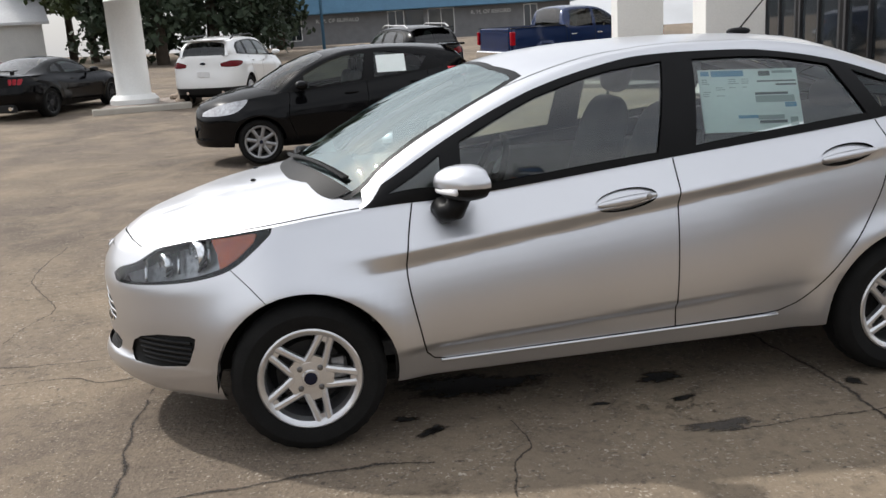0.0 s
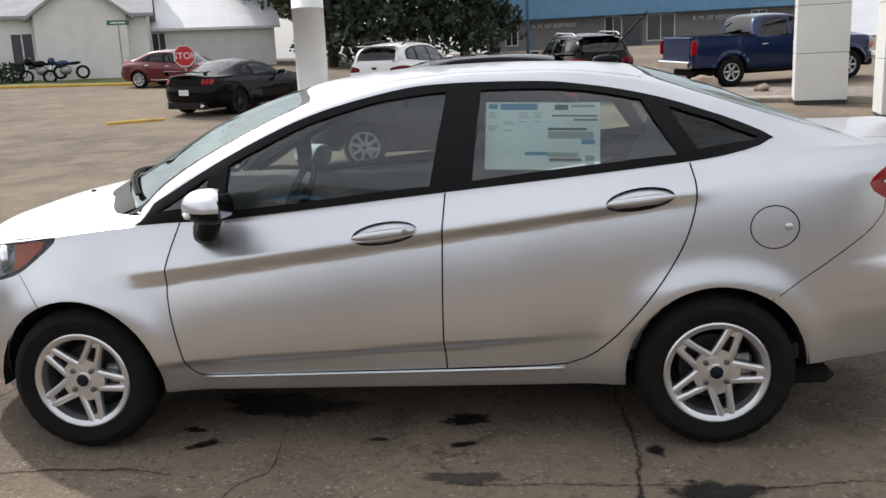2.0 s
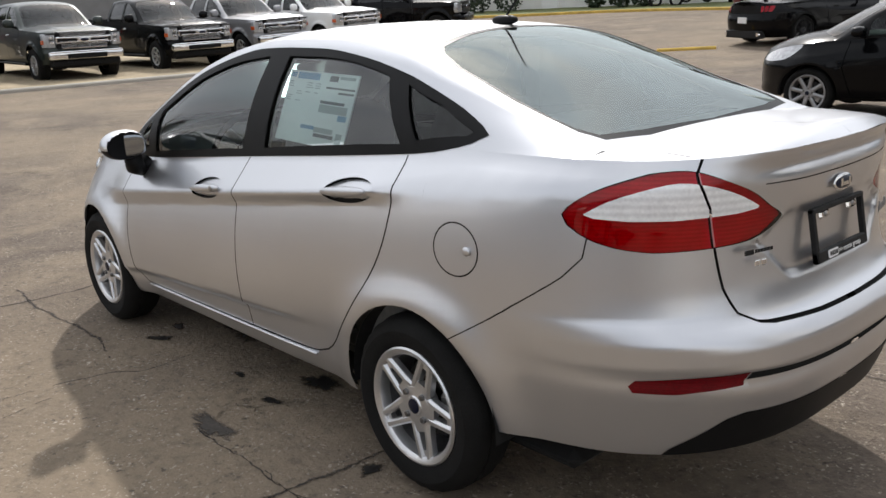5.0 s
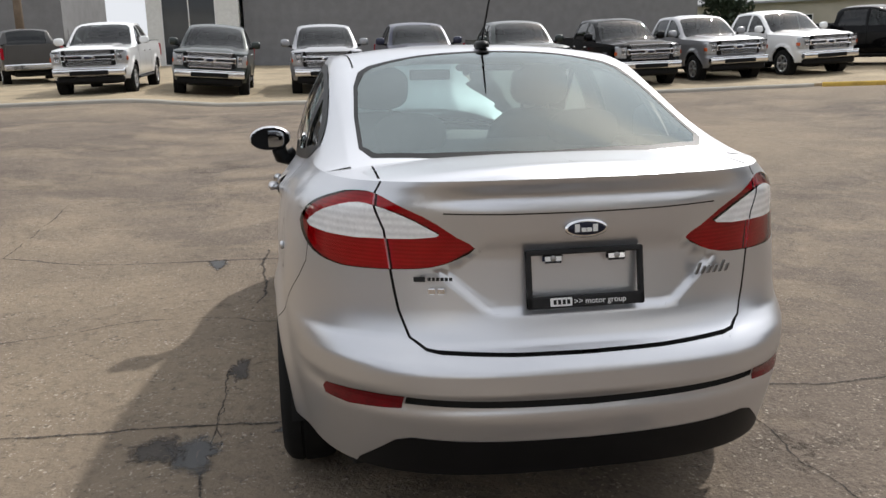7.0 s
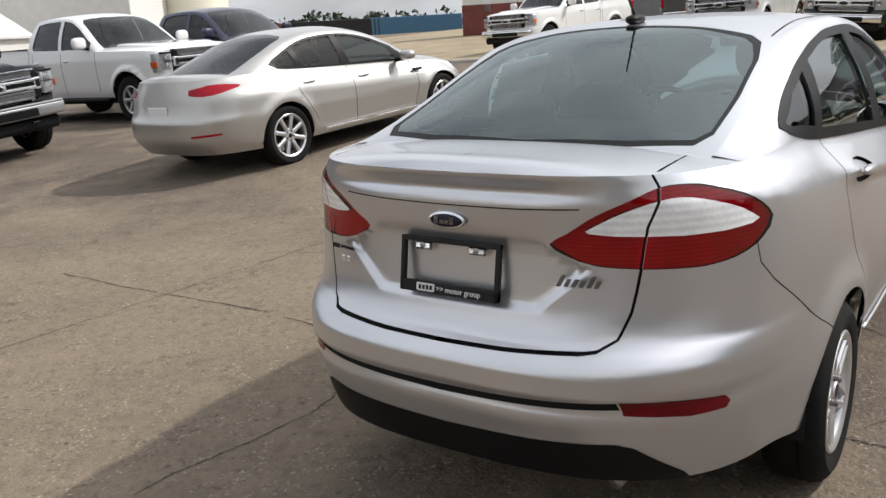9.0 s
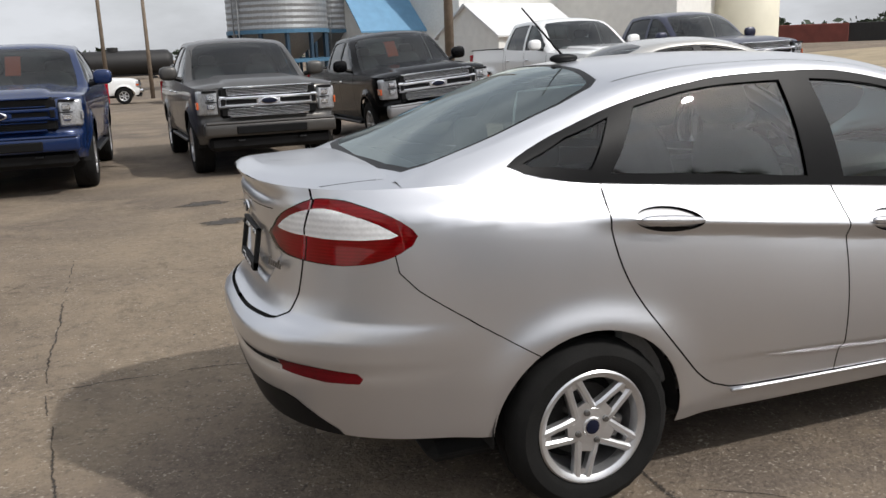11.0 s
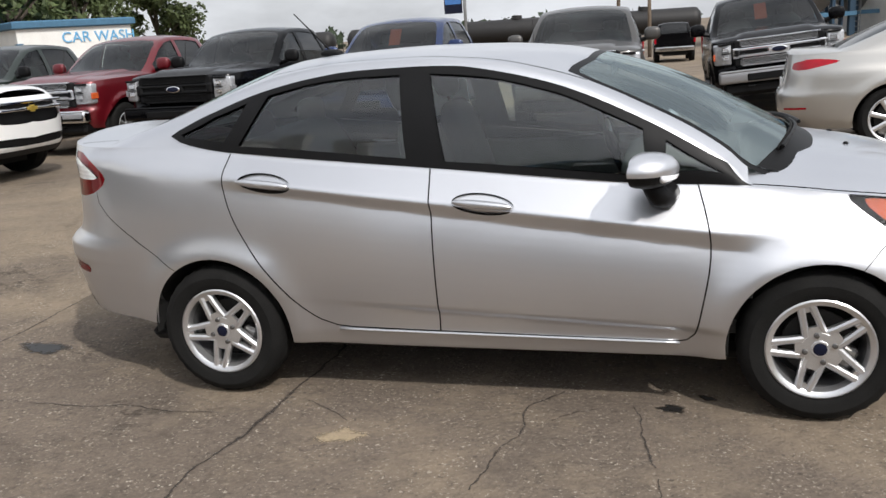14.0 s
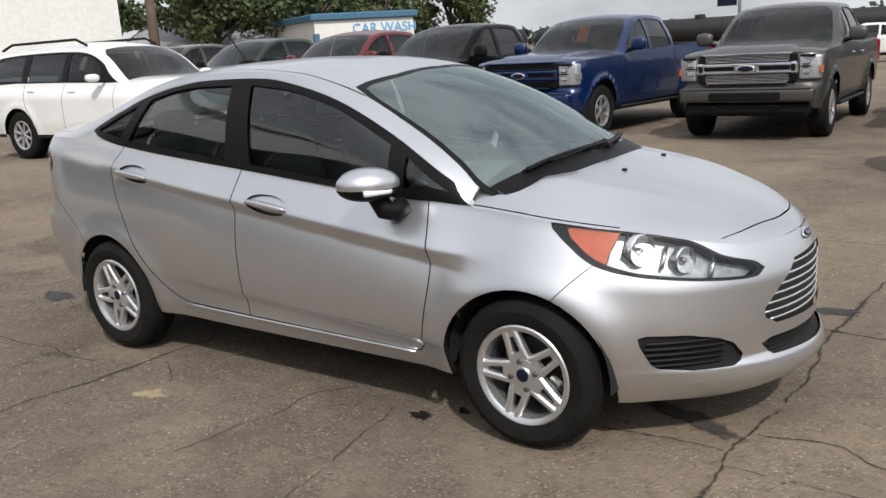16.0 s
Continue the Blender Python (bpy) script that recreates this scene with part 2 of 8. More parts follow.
def lathe(profile, segs=40, axis="y"):
    """Profile of (radius, along) turned round an axis."""
    bm = bmesh.new()
    rings = []
    for r, h in profile:
        ring = []
        for k in range(segs):
            t = 2 * math.pi * k / segs
            c, s = r * math.cos(t), r * math.sin(t)
            ring.append(bm.verts.new((c, h, s) if axis == "y" else (c, s, h)))
        rings.append(ring)
    for a, b in zip(rings, rings[1:]):
        for k in range(segs):
            bm.faces.new((a[k], a[(k + 1) % segs], b[(k + 1) % segs], b[k]))
    bmesh.ops.recalc_face_normals(bm, faces=bm.faces[:])
    return bm


def blob(cx, cy, cz, rx, ry, rz, n=2.4, segs=20, rows=12):
    """A rounded lump, squarer than an ellipsoid as n grows."""
    bm = bmesh.new()
    bmesh.ops.create_uvsphere(bm, u_segments=segs, v_segments=rows, radius=1)
    e = 2 / n
    for v in bm.verts:
        c = v.co.normalized()
        v.co = [math.copysign(abs(q) ** e, q) for q in c]
        v.co = (cx + v.co.x * rx, cy + v.co.y * ry, cz + v.co.z * rz)
    return bm


def prism(outline, y0, y1, bevel=0.0):
    """An (x, z) outline drawn out from y0 to y1."""
    bm = bmesh.new()
    a = [bm.verts.new((x, y0, z)) for x, z in outline]
    b = [bm.verts.new((x, y1, z)) for x, z in outline]
    n = len(a)
    for k in range(n):
        bm.faces.new((a[k], a[(k + 1) % n], b[(k + 1) % n], b[k]))
    bm.faces.new(a[::-1])
    bm.faces.new(b)
    bmesh.ops.recalc_face_normals(bm, faces=bm.faces[:])
    if bevel:
        bmesh.ops.bevel(bm, geom=bm.edges[:], offset=bevel, segments=1, affect="EDGES")
    return bm


def lettering(text, size, material, m, parent, name="lettering", depth=0.002):
    """Words in the built-in font, as a mesh."""
    cu = bpy.data.curves.new(name, "FONT")
    cu.body, cu.size, cu.extrude, cu.align_x, cu.align_y = text, size, depth, "CENTER", "CENTER"
    tmp = new("tmp", cu)
    me = bpy.data.meshes.new_from_object(tmp.evaluated_get(bpy.context.evaluated_depsgraph_get()))
    bpy.data.objects.remove(tmp)
    me.materials.clear()
    me.materials.append(material)
    ob = link_mesh(name, me, parent, smooth=False)
    ob.matrix_basis = m
    return ob


def table(*rows):
    """A smooth curve through (x, value) rows."""
    xs, ys = np.array(rows, float).T
    h, d = np.diff(xs), np.diff(ys) / np.diff(xs)
    m = np.zeros(len(xs))
    for i in range(1, len(xs) - 1):
        if d[i - 1] * d[i] > 0:
            w1, w2 = 2 * h[i] + h[i - 1], h[i] + 2 * h[i - 1]
            m[i] = (w1 + w2) / (w1 / d[i - 1] + w2 / d[i])
    m[0], m[-1] = d[0], d[-1]

    def at(x):
        x = np.clip(np.asarray(x, float), xs[0], xs[-1])
        i = np.clip(np.searchsorted(xs, x) - 1, 0, len(h) - 1)
        t = (x - xs[i]) / h[i]
        return (ys[i] * (2 * t**3 - 3 * t**2 + 1) + h[i] * m[i] * (t**3 - 2 * t**2 + t) + ys[i + 1] * (3 * t**2 - 2 * t**3) + h[i] * m[i + 1] * (t**3 - t**2))

    return at


# ---- curved sheets that can be cut along lines ----
def inside(poly, a, b):
    hit, j = False, len(poly) - 1
    for i in range(len(poly)):
        (x0, y0), (x1, y1) = poly[i], poly[j]
        if (y0 > b) != (y1 > b) and a < (x1 - x0) * (b - y0) / (y1 - y0) + x0:
            hit = not hit
        j = i
    return hit


def near_line(line, a, b):
    best = 1e9
    for (x0, y0), (x1, y1) in zip(line, line[1:]):
        dx, dy = x1 - x0, y1 - y0
        t = max(0, min(1, ((a - x0) * dx + (b - y0) * dy) / (dx * dx + dy * dy + 1e-12)))
        best = min(best, math.hypot(a - x0 - t * dx, b - y0 - t * dy))
    return best


def offset_line(line, d):
    out = []
    for i, (x, y) in enumerate(line):
        x0, y0 = line[max(i - 1, 0)]
        x1, y1 = line[min(i + 1, len(line) - 1)]
        dx, dy = x1 - x0, y1 - y0
        n = math.hypot(dx, dy) or 1
        out.append((x - dy / n * d, y + dx / n * d))
    return out


def refine(line, step=0.05, closed=False):
    """Catmull-Rom through the points."""
    pts = list(line) + ([line[0]] if closed else [])
    out = []
    n = len(pts)
    for i in range(n - 1):
        p1, p2 = Vector(pts[i]), Vector(pts[i + 1])
        p0 = Vector(pts[i - 1]) if i else (Vector(pts[-2]) if closed else p1 * 2 - p2)
        p3 = Vector(pts[i + 2]) if i + 2 < n else (Vector(pts[1]) if closed else p2 * 2 - p1)
        k = max(1, round((p2 - p1).length / step))
        for s in range(k):
            t = s / k
            q = 0.5 * (2 * p1 + (p2 - p0) * t + (2 * p0 - 5 * p1 + 4 * p2 - p3) * t * t + (3 * p1 - p0 - 3 * p2 + p3) * t**3)
            out.append((q.x, q.y))
    out.append(tuple(pts[-1]))
    return out


class Sheet:
    """Convex cells of a flat (a, b) domain, cut along lines, then bent into space by shape(a, b)."""

    def __init__(self, cols, rows_at, shape, inward=True):
        self.shape, self.cells, self.inward = shape, [], inward
        grid = [rows_at(a) for a in cols]
        for i in range(len(cols) - 1):
            for j in range(len(grid[i]) - 1):
                self.cells.append([(cols[i], grid[i][j]), (cols[i + 1], grid[i + 1][j]), (cols[i + 1], grid[i + 1][j + 1]), (cols[i], grid[i][j + 1])])

    def cut(self, line):
        lx, hx = min(p[0] for p in line) - 1e-4, max(p[0] for p in line) + 1e-4
        ly, hy = min(p[1] for p in line) - 1e-4, max(p[1] for p in line) + 1e-4
        near, far = [], []
        for c in self.cells:
            xs, ys = [p[0] for p in c], [p[1] for p in c]
            (far if max(xs) < lx or min(xs) > hx or max(ys) < ly or min(ys) > hy else near).append(c)
        self.cells = near
        self._cut(line)
        self.cells += far

    def _cut(self, line):
        for (x0, y0), (x1, y1) in zip(line, line[1:]):
            dx, dy = x1 - x0, y1 - y0
            n = math.hypot(dx, dy)
            if n < 1e-7:
                continue
            e = 1e-4
            lx, hx, ly, hy = min(x0, x1) - e, max(x0, x1) + e, min(y0, y1) - e, max(y0, y1) + e
            out = []
            for c in self.cells:
                if max(p[0] for p in c) < lx or min(p[0] for p in c) > hx or max(p[1] for p in c) < ly or min(p[1] for p in c) > hy:
                    out.append(c)
                    continue
                s = [((p[0] - x0) * dy - (p[1] - y0) * dx) / n for p in c]
                if max(s) < 1e-5 or min(s) > -1e-5:
                    out.append(c)
                    continue
                lo, hi = [], []
                for k in range(len(c)):
                    p, q, sp, sq = c[k], c[(k + 1) % len(c)], s[k], s[(k + 1) % len(c)]
                    if sp >= -1e-6:
                        hi.append(p)
                    if sp <= 1e-6:
                        lo.append(p)
                    if (sp > 1e-6 and sq < -1e-6) or (sp < -1e-6 and sq > 1e-6):
                        t = sp / (sp - sq)
                        m = (p[0] + (q[0] - p[0]) * t, p[1] + (q[1] - p[1]) * t)
                        lo.append(m)
                        hi.append(m)
                out += [q for q in (lo, hi) if len(q) > 2]
            self.cells = out

    def seam(self, line, gap=0.005):
        """Opens a joint along a line."""
        self.cut(offset_line(line, gap / 2))
        self.cut(offset_line(line, -gap / 2))
        lx, hx = min(p[0] for p in line) - gap, max(p[0] for p in line) + gap
        ly, hy = min(p[1] for p in line) - gap, max(p[1] for p in line) + gap

        def kept(c):
            a, b = sum(p[0] for p in c) / len(c), sum(p[1] for p in c) / len(c)
            return not (lx < a < hx and ly < b < hy) or near_line(line, a, b) > gap / 2
        self.cells = [c for c in self.cells if kept(c)]

    def take(self, poly):
        """Takes the cells inside an outline out of the sheet."""
        lx, hx = min(p[0] for p in poly), max(p[0] for p in poly)
        ly, hy = min(p[1] for p in poly), max(p[1] for p in poly)
        got, rest = [], []
        for c in self.cells:
            a, b = sum(p[0] for p in c) / len(c), sum(p[1] for p in c) / len(c)
            (got if lx < a < hx and ly < b < hy and inside(poly, a, b) else rest).append(c)
        self.cells = rest
        return got

    def mesh(self, name, cells, material, parent, label="", sides=(1,), sink=0.0, thick=0.0):
        """The cells as one mesh, on each of the given sides of the car; sink: metres in from the surface."""
        index, ab, faces, flip = {}, [], [], self.inward
        for c in cells:
            f = []
            for p in c:
                k = (round(p[0], 5), round(p[1], 5))
                if k not in index:
                    index[k] = len(ab)
                    ab.append(p)
                if not f or f[-1] != index[k]:
                    f.append(index[k])
            if len(set(f)) == len(f) > 2:
                faces.append(f)
        if not faces:
            return None
        a, b = np.array(ab).T
        e = 2e-3
        place = self.shape(a, b)
        n = np.cross(self.shape(a + e, b) - self.shape(a - e, b), self.shape(a, b + e) - self.shape(a, b - e))
        n /= np.linalg.norm(n, axis=1)[:, None] + 1e-12
        if flip:
            n = -n
        place = place - n * sink
        vs, ns, fs = [], [], []
        for side in sides:
            base = sum(len(v) for v in vs)
            m = np.array([1, side, 1])
            mid = np.abs(place[:, 1]) < 1e-4
            ids = np.arange(len(place)) + base
            keep = np.ones(len(place), bool)
            if base:  # both halves share the verts of the centre line
                keep = ~mid
                ids = np.where(mid, np.arange(len(place)), base + np.cumsum(keep) - 1)
            vs.append((place * m)[keep])
            ns.append((n * np.where(mid[:, None], [1, 0, 1], m))[keep])
            turn = (side > 0) == (not flip)
            fs += [[int(ids[i]) for i in (f if turn else f[::-1])] for f in faces]
        if thick:
            base = sum(len(v) for v in vs)
            vs += [v - q * thick for v, q in zip(vs, ns)]
            ns += [-q for q in ns]
            fs += [[base + i for i in f[::-1]] for f in fs]
        me = bpy.data.meshes.new(name)
        me.from_pydata(np.concatenate(vs).tolist(), [], fs)
        me.materials.append(material)
        ob = link_mesh(name, me, parent, label)
        me.normals_split_custom_set_from_vertices(np.concatenate(ns).tolist())
        return ob


# ---- the form of a passenger car: nose towards -x, wheels on z = 0 ----
class CarForm:
    def __init__(self, xa, xb, nf, nr, width, shoulder_z, sill_z, nose, tail, lid_z, lid_n, roof_z, rail_y, rail_z):
        self.xa, self.xb, self.nf, self.nr, self.width, self.shoulder_z, self.sill_z = xa, xb, nf, nr, width, shoulder_z, sill_z
        self.nose, self.tail, self.lid_z, self.lid_n, self.roof_z, self.rail_y, self.rail_z = nose, tail, lid_z, lid_n, roof_z, rail_y, rail_z
        self.lf, self.lr = self.xa - float(self.nose(0.5)), float(self.tail(0.5)) - self.xb
        self.df, self.dr = 1.3 * self.lf, 1.3 * self.lr
        self.p0, self.p1 = self.xa - self.df, self.xb + self.dr
        p = np.linspace(self.p0, self.p1, 700)
        z = self.top(p)
        self._edge = self.skirt(p, z)

    def _angle(self, p):
        f = np.clip((self.xa - p) / self.df, 0, 1)
        r = np.clip((p - self.xb) / self.dr, 0, 1)
        th = np.pi / 2 * (1 - np.maximum(f, r))
        n = np.where(f > 0, self.nf, self.nr)
        q = (np.abs(np.cos(th)) ** n + np.abs(np.sin(th)) ** n) ** (-1 / n)
        return f, r, q * np.cos(th), q * np.sin(th)

    def nominal(self, p):
        f, r, c, s = self._angle(p)
        return np.where(f > 0, self.xa - self.lf * c, np.where(r > 0, self.xb + self.lr * c, p))

    def top(self, p):
        return self.shoulder_z(self.nominal(np.asarray(p, float)))

    def foot(self, p):
        return self.sill_z(self.nominal(np.asarray(p, float)))

    def skirt(self, p, z):
        p, z = np.asarray(p, float), np.asarray(z, float)
        f, r, c, s = self._angle(p)
        x = np.where(f > 0, self.xa - (self.xa - self.nose(z)) * c, np.where(r > 0, self.xb + (self.tail(z) - self.xb) * c, p))
        y = self.width(x, z) * s
        return np.stack([x, y, z], -1)

    def p_of(self, x, z, front=None):
        """Where along the skirt a place (x, z) of the side view lies."""
        if self.xa <= x <= self.xb:
            return x
        n, sign, a, d = (self.nf, -1, self.xa, self.df) if x < self.xa else (self.nr, 1, self.xb, self.dr)
        reach = abs(float((self.nose if sign < 0 else self.tail)(z)) - a)
        c = min(max(abs(x - a) / reach, 1e-6), 0.99999)
        th = math.atan((c**-n - 1) ** (1 / n))
        return a + sign * d * (1 - th / (math.pi / 2))

    def p_at(self, y, z, front):
        """Where along the nose or tail a place (y, z) of the end view lies."""
        n, sign, a, d = (self.nf, -1, self.xa, self.df) if front else (self.nr, 1, self.xb, self.dr)
        w = float(self.width(np.array([a]), np.array([z]))[0])
        s = min(max(abs(y) / w, 1e-6), 0.99999)
        th = math.pi / 2 - math.atan((s**-n - 1) ** (1 / n))
        return a + sign * d * (1 - th / (math.pi / 2))

    def side(self, pts):
        return [(self.p_of(x, z), z) for x, z in pts]

    def end(self, pts, front):
        return [(self.p_at(y, z, front), z) for y, z in pts]

    def edge(self, x):
        """The shoulder's y and z at x."""
        e = self._edge
        return np.interp(x, e[:, 0], e[:, 1]), np.interp(x, e[:, 0], e[:, 2])

    def lid(self, x, b):
        """Bonnet or boot: b from 0 on the centre line to 1 at the shoulder."""
        y, z = self.edge(x)
        b = np.abs(b)
        return np.stack([x, b * y, z + (self.lid_z(x) - z) * (1 - b**self.lid_n)], -1)

    def cabin(self, x, w):
        """Greenhouse: w from 0 at the belt to 1 at the roof rail and 2 on the centre line."""
        x, w = np.asarray(x, float), np.asarray(w, float)
        y0, z0 = self.edge(x)
        y1, z1, zc = self.rail_y(x), self.rail_z(x), self.roof_z(x)
        t, b = np.clip(w, 0, 1), np.clip(2 - w, 0, 1)
        bulge = 0.03 * np.sin(np.pi * t) * np.clip((z1 - z0) / 0.25, 0, 1)
        ys = y0 + (y1 - y0) * t + bulge
        zs = z0 + (z1 - z0) * t
        yt = y1 * b
        zt = z1 + (zc - z1) * (1 - b**2.3)
        return np.stack([x, np.where(w <= 1, ys, yt), np.where(w <= 1, zs, zt)], -1)

    def w_of(self, x, z):
        z0, z1 = float(self.edge(x)[1]), float(self.rail_z(x))
        return (z - z0) / (z1 - z0)

    def pane(self, pts):
        return [(x, self.w_of(x, z)) for x, z in pts]


def stack(nodes, z, soft=0.011):
    """Half width at height z from (height, width) nodes, with rounded corners."""
    out = 0
    offs = (-1.0, -0.75, -0.5, -0.25, 0.0, 0.25, 0.5, 0.75, 1.0)
    for o in offs:
        y = nodes[0][1] + 0 * z
        for (z0, y0), (z1, y1) in zip(nodes, nodes[1:]):
            y = y + (y1 - y0) * np.clip((z + o * soft - z0) / np.maximum(z1 - z0, 1e-4), 0, 1)
        out = out + y
    return out / len(offs)


def ease(x, a, b):
    t = np.clip((x - a) / (b - a), 0, 1)
    return t * t * (3 - 2 * t)


def circle(cx, cz, r, a0=0, a1=360, n=28):
    return [(cx + r * math.cos(radians(a0 + (a1 - a0) * k / n)), cz + r * math.sin(radians(a0 + (a1 - a0) * k / n))) for k in range(n + 1)]


# ---- wheels ----
WHEELS = {}


def wheel_meshes(style, radius, width, rim):
    """Tyre, rim, brake disc and nuts round the y axis, outer face towards -y."""
    key = (style, radius, width, rim)
    if key in WHEELS:
        return WHEELS[key]
    h = width / 2
    tyre = lathe([(rim - 0.004, -h + 0.018), (rim + 0.012, -h + 0.004), (rim + 0.03, -h - 0.002), (rim + (radius - rim) * 0.55, -h - 0.006), (radius - 0.028, -h + 0.004),
                  (radius - 0.010, -h + 0.018), (radius - 0.003, -h + 0.04), (radius, -0.035), (radius - 0.006, -0.030), (radius - 0.006, -0.025), (radius, -0.022), (radius, 0.022), (radius - 0.003, h - 0.04),
                  (radius - 0.02, h - 0.01), (rim + 0.02, h - 0.002), (rim - 0.01, h - 0.02), (rim - 0.01, -h + 0.05)], 64)
    for v in tyre.verts:
        r = math.hypot(v.co.x, v.co.z)
        if r > radius - 0.012 and int(math.atan2(v.co.z, v.co.x) / (2 * math.pi) * 64 + 0.5) % 2:
            v.co.x *= 1 - 0.004 / r
            v.co.z *= 1 - 0.004 / r
    ring = lathe([(rim - 0.012, -h + 0.03), (rim, -h + 0.012), (rim + 0.004, -h + 0.006), (rim - 0.002, -h + 0.001), (rim - 0.010, -h + 0.003), (rim - 0.022, -h + 0.012), (rim - 0.026, -h + 0.03), (rim - 0.028, -h + 0.05)], 64)
    barrel = lathe([(rim - 0.028, -h + 0.048), (rim - 0.034, h - 0.03)], 48)
    spokes = []
    n = {"five": 5, "ten": 10, "six": 6, "multi": 8}[style]
    face = -h + 0.012
    for k in range(n):
        t0 = 2 * math.pi * k / n + radians(62)
        if style == "five":
            pairs, wide = ((-0.0335, -0.0175), (0.0335, 0.0175)), 0.0128
        elif style == "ten":
            pairs, wide = ((-0.010, -0.028), (0.010, 0.028)), 0.007
        else:
            pairs, wide = ((0, 0),), 0.026 if style == "six" else 0.022
        for o0, o1 in pairs:
            bm = bmesh.new()
            secs = []
            for f, dw, dy in ((0.05, 1.15, 0.008), (0.085, 1.05, 0.002), (rim * 0.62, 1.0, 0.0), (rim - 0.012, 1.15, -0.004)):
                o = o0 + (o1 - o0) * (f - 0.05) / (rim - 0.05)
                w2 = wide * dw
                u, v = Vector((math.cos(t0), 0, math.sin(t0))), Vector((-math.sin(t0), 0, math.cos(t0)))
                c = u * f + v * o
                secs.append([bm.verts.new(c + v * a + Vector((0, b, 0))) for a, b in ((-w2, face + dy + 0.03), (-w2, face + dy + 0.008), (-w2 * 0.45, face + dy), (w2 * 0.45, face + dy), (w2, face + dy + 0.008), (w2, face + dy + 0.03))])
            for s0, s1 in zip(secs, secs[1:]):
                for i in range(6):
                    bm.faces.new((s0[i], s0[(i + 1) % 6], s1[(i + 1) % 6], s1[i]))
            bm.faces.new(secs[0])
            bm.faces.new(secs[-1][::-1])
            bmesh.ops.recalc_face_normals(bm, faces=bm.faces[:])
            spokes.append(bm)
        if style == "five":  # the webs that close the slot of a pair at hub and rim
            for r0, r1 in ((0.05, 0.088), (rim - 0.044, rim - 0.012)):
                web = bmesh.new()
                u, v = Vector((math.cos(t0), 0, math.sin(t0))), Vector((-math.sin(t0), 0, math.cos(t0)))
                ring4 = [web.verts.new(u * a + v * b + Vector((0, face + 0.006, 0))) for a, b in ((r0, -0.024), (r1, -0.024), (r1, 0.024), (r0, 0.024))]
                low4 = [web.verts.new(q.co + Vector((0, 0.02, 0))) for q in ring4]
                web.faces.new(ring4)
                for i in range(4):
                    web.faces.new((ring4[i], ring4[(i + 1) % 4], low4[(i + 1) % 4], low4[i]))
                bmesh.ops.recalc_face_normals(web, faces=web.faces[:])
                spokes.append(web)
    hub = lathe([(0.0001, face - 0.001), (0.030, face - 0.001), (0.034, face + 0.004), (0.062, face + 0.006), (0.070, face + 0.014), (0.070, face + 0.05)] if style == "five" else
                [(0.0001, face - 0.001), (0.030, face - 0.001), (0.034, face + 0.004), (0.07, face + 0.006), (0.078, face + 0.014), (0.078, face + 0.05)], 32)
    alloy = join(ring, hub, *spokes)
    nuts = []
    for k in range(4 if style == "five" else 5):
        t = 2 * math.pi * k / (4 if style == "five" else 5) + radians(40)
        b = lathe([(0.0001, face - 0.006), (0.009, face - 0.004), (0.0115, face + 0.004), (0.0115, face + 0.02)], 10)
        bmesh.ops.translate(b, verts=b.verts[:], vec=(0.054 * math.cos(t), 0, 0.054 * math.sin(t)))
        nuts.append(b)
    cap = lathe([(0.0001, face - 0.005), (0.018, face - 0.0045), (0.025, face - 0.002), (0.026, face + 0.004)], 24)
    disc = lathe([(0.05, -h + 0.095), (rim - 0.068, -h + 0.095), (rim - 0.065, -h + 0.10), (rim - 0.068, -h + 0.115), (0.05, -h + 0.115)], 32)
    caliper = box(0.075, -h + 0.055, -0.045, rim - 0.05, -h + 0.11, 0.045, 0.012)
    back = lathe([(0.0001, h - 0.05), (rim - 0.035, h - 0.045)], 32)
    out = []
    for nm, bm in (("tyre", tyre), ("rim", alloy), *[("nut", b) for b in nuts], ("cap", cap), ("brake_disc", disc), ("caliper", caliper), ("wheel_back", back), ("barrel", barrel)):
        me = bpy.data.meshes.new(nm)
        bm.to_mesh(me)
        bm.free()
        me.shade_smooth()
        me.set_sharp_from_angle(angle=radians(32))
        out.append((nm, me))
    WHEELS[key] = out
    return out


RIMS = {}


def add_wheels(car, xs, y, radius, width, rim, style, rim_mat=None, cap_mat=None, spin=0, zs=0.0):
    mats = {"tyre": RUBBER, "rim": rim_mat or ALLOY, "nut": NUT, "cap": cap_mat or EMBLEM, "brake_disc": BRAKE, "caliper": STEEL, "wheel_back": LINER, "barrel": DULLALLOY}
    n = 0
    for x in xs:
        for side in (-1, 1):
            n += 1
            w = new("wheel")
            w.empty_display_size = 0.1
            w.parent = car
            turn = 0 if side < 0 else 180
            w.matrix_basis = pose(x, side * y, radius + zs, 0, 0, turn) @ pose(0, 0, 0, 0, spin + (31 * n if style != "five" else (-4, 26, -6, 20)[n - 1]), 0)
            for nm, me in wheel_meshes(style, radius, width, rim):
                k = (me.name, mats[nm].name)
                if k not in RIMS:
                    RIMS[k] = me if not me.materials else me.copy()
                    RIMS[k].materials.clear()
                    RIMS[k].materials.append(mats[nm])
                ob = new(nm, RIMS[k])
                ob.parent = w


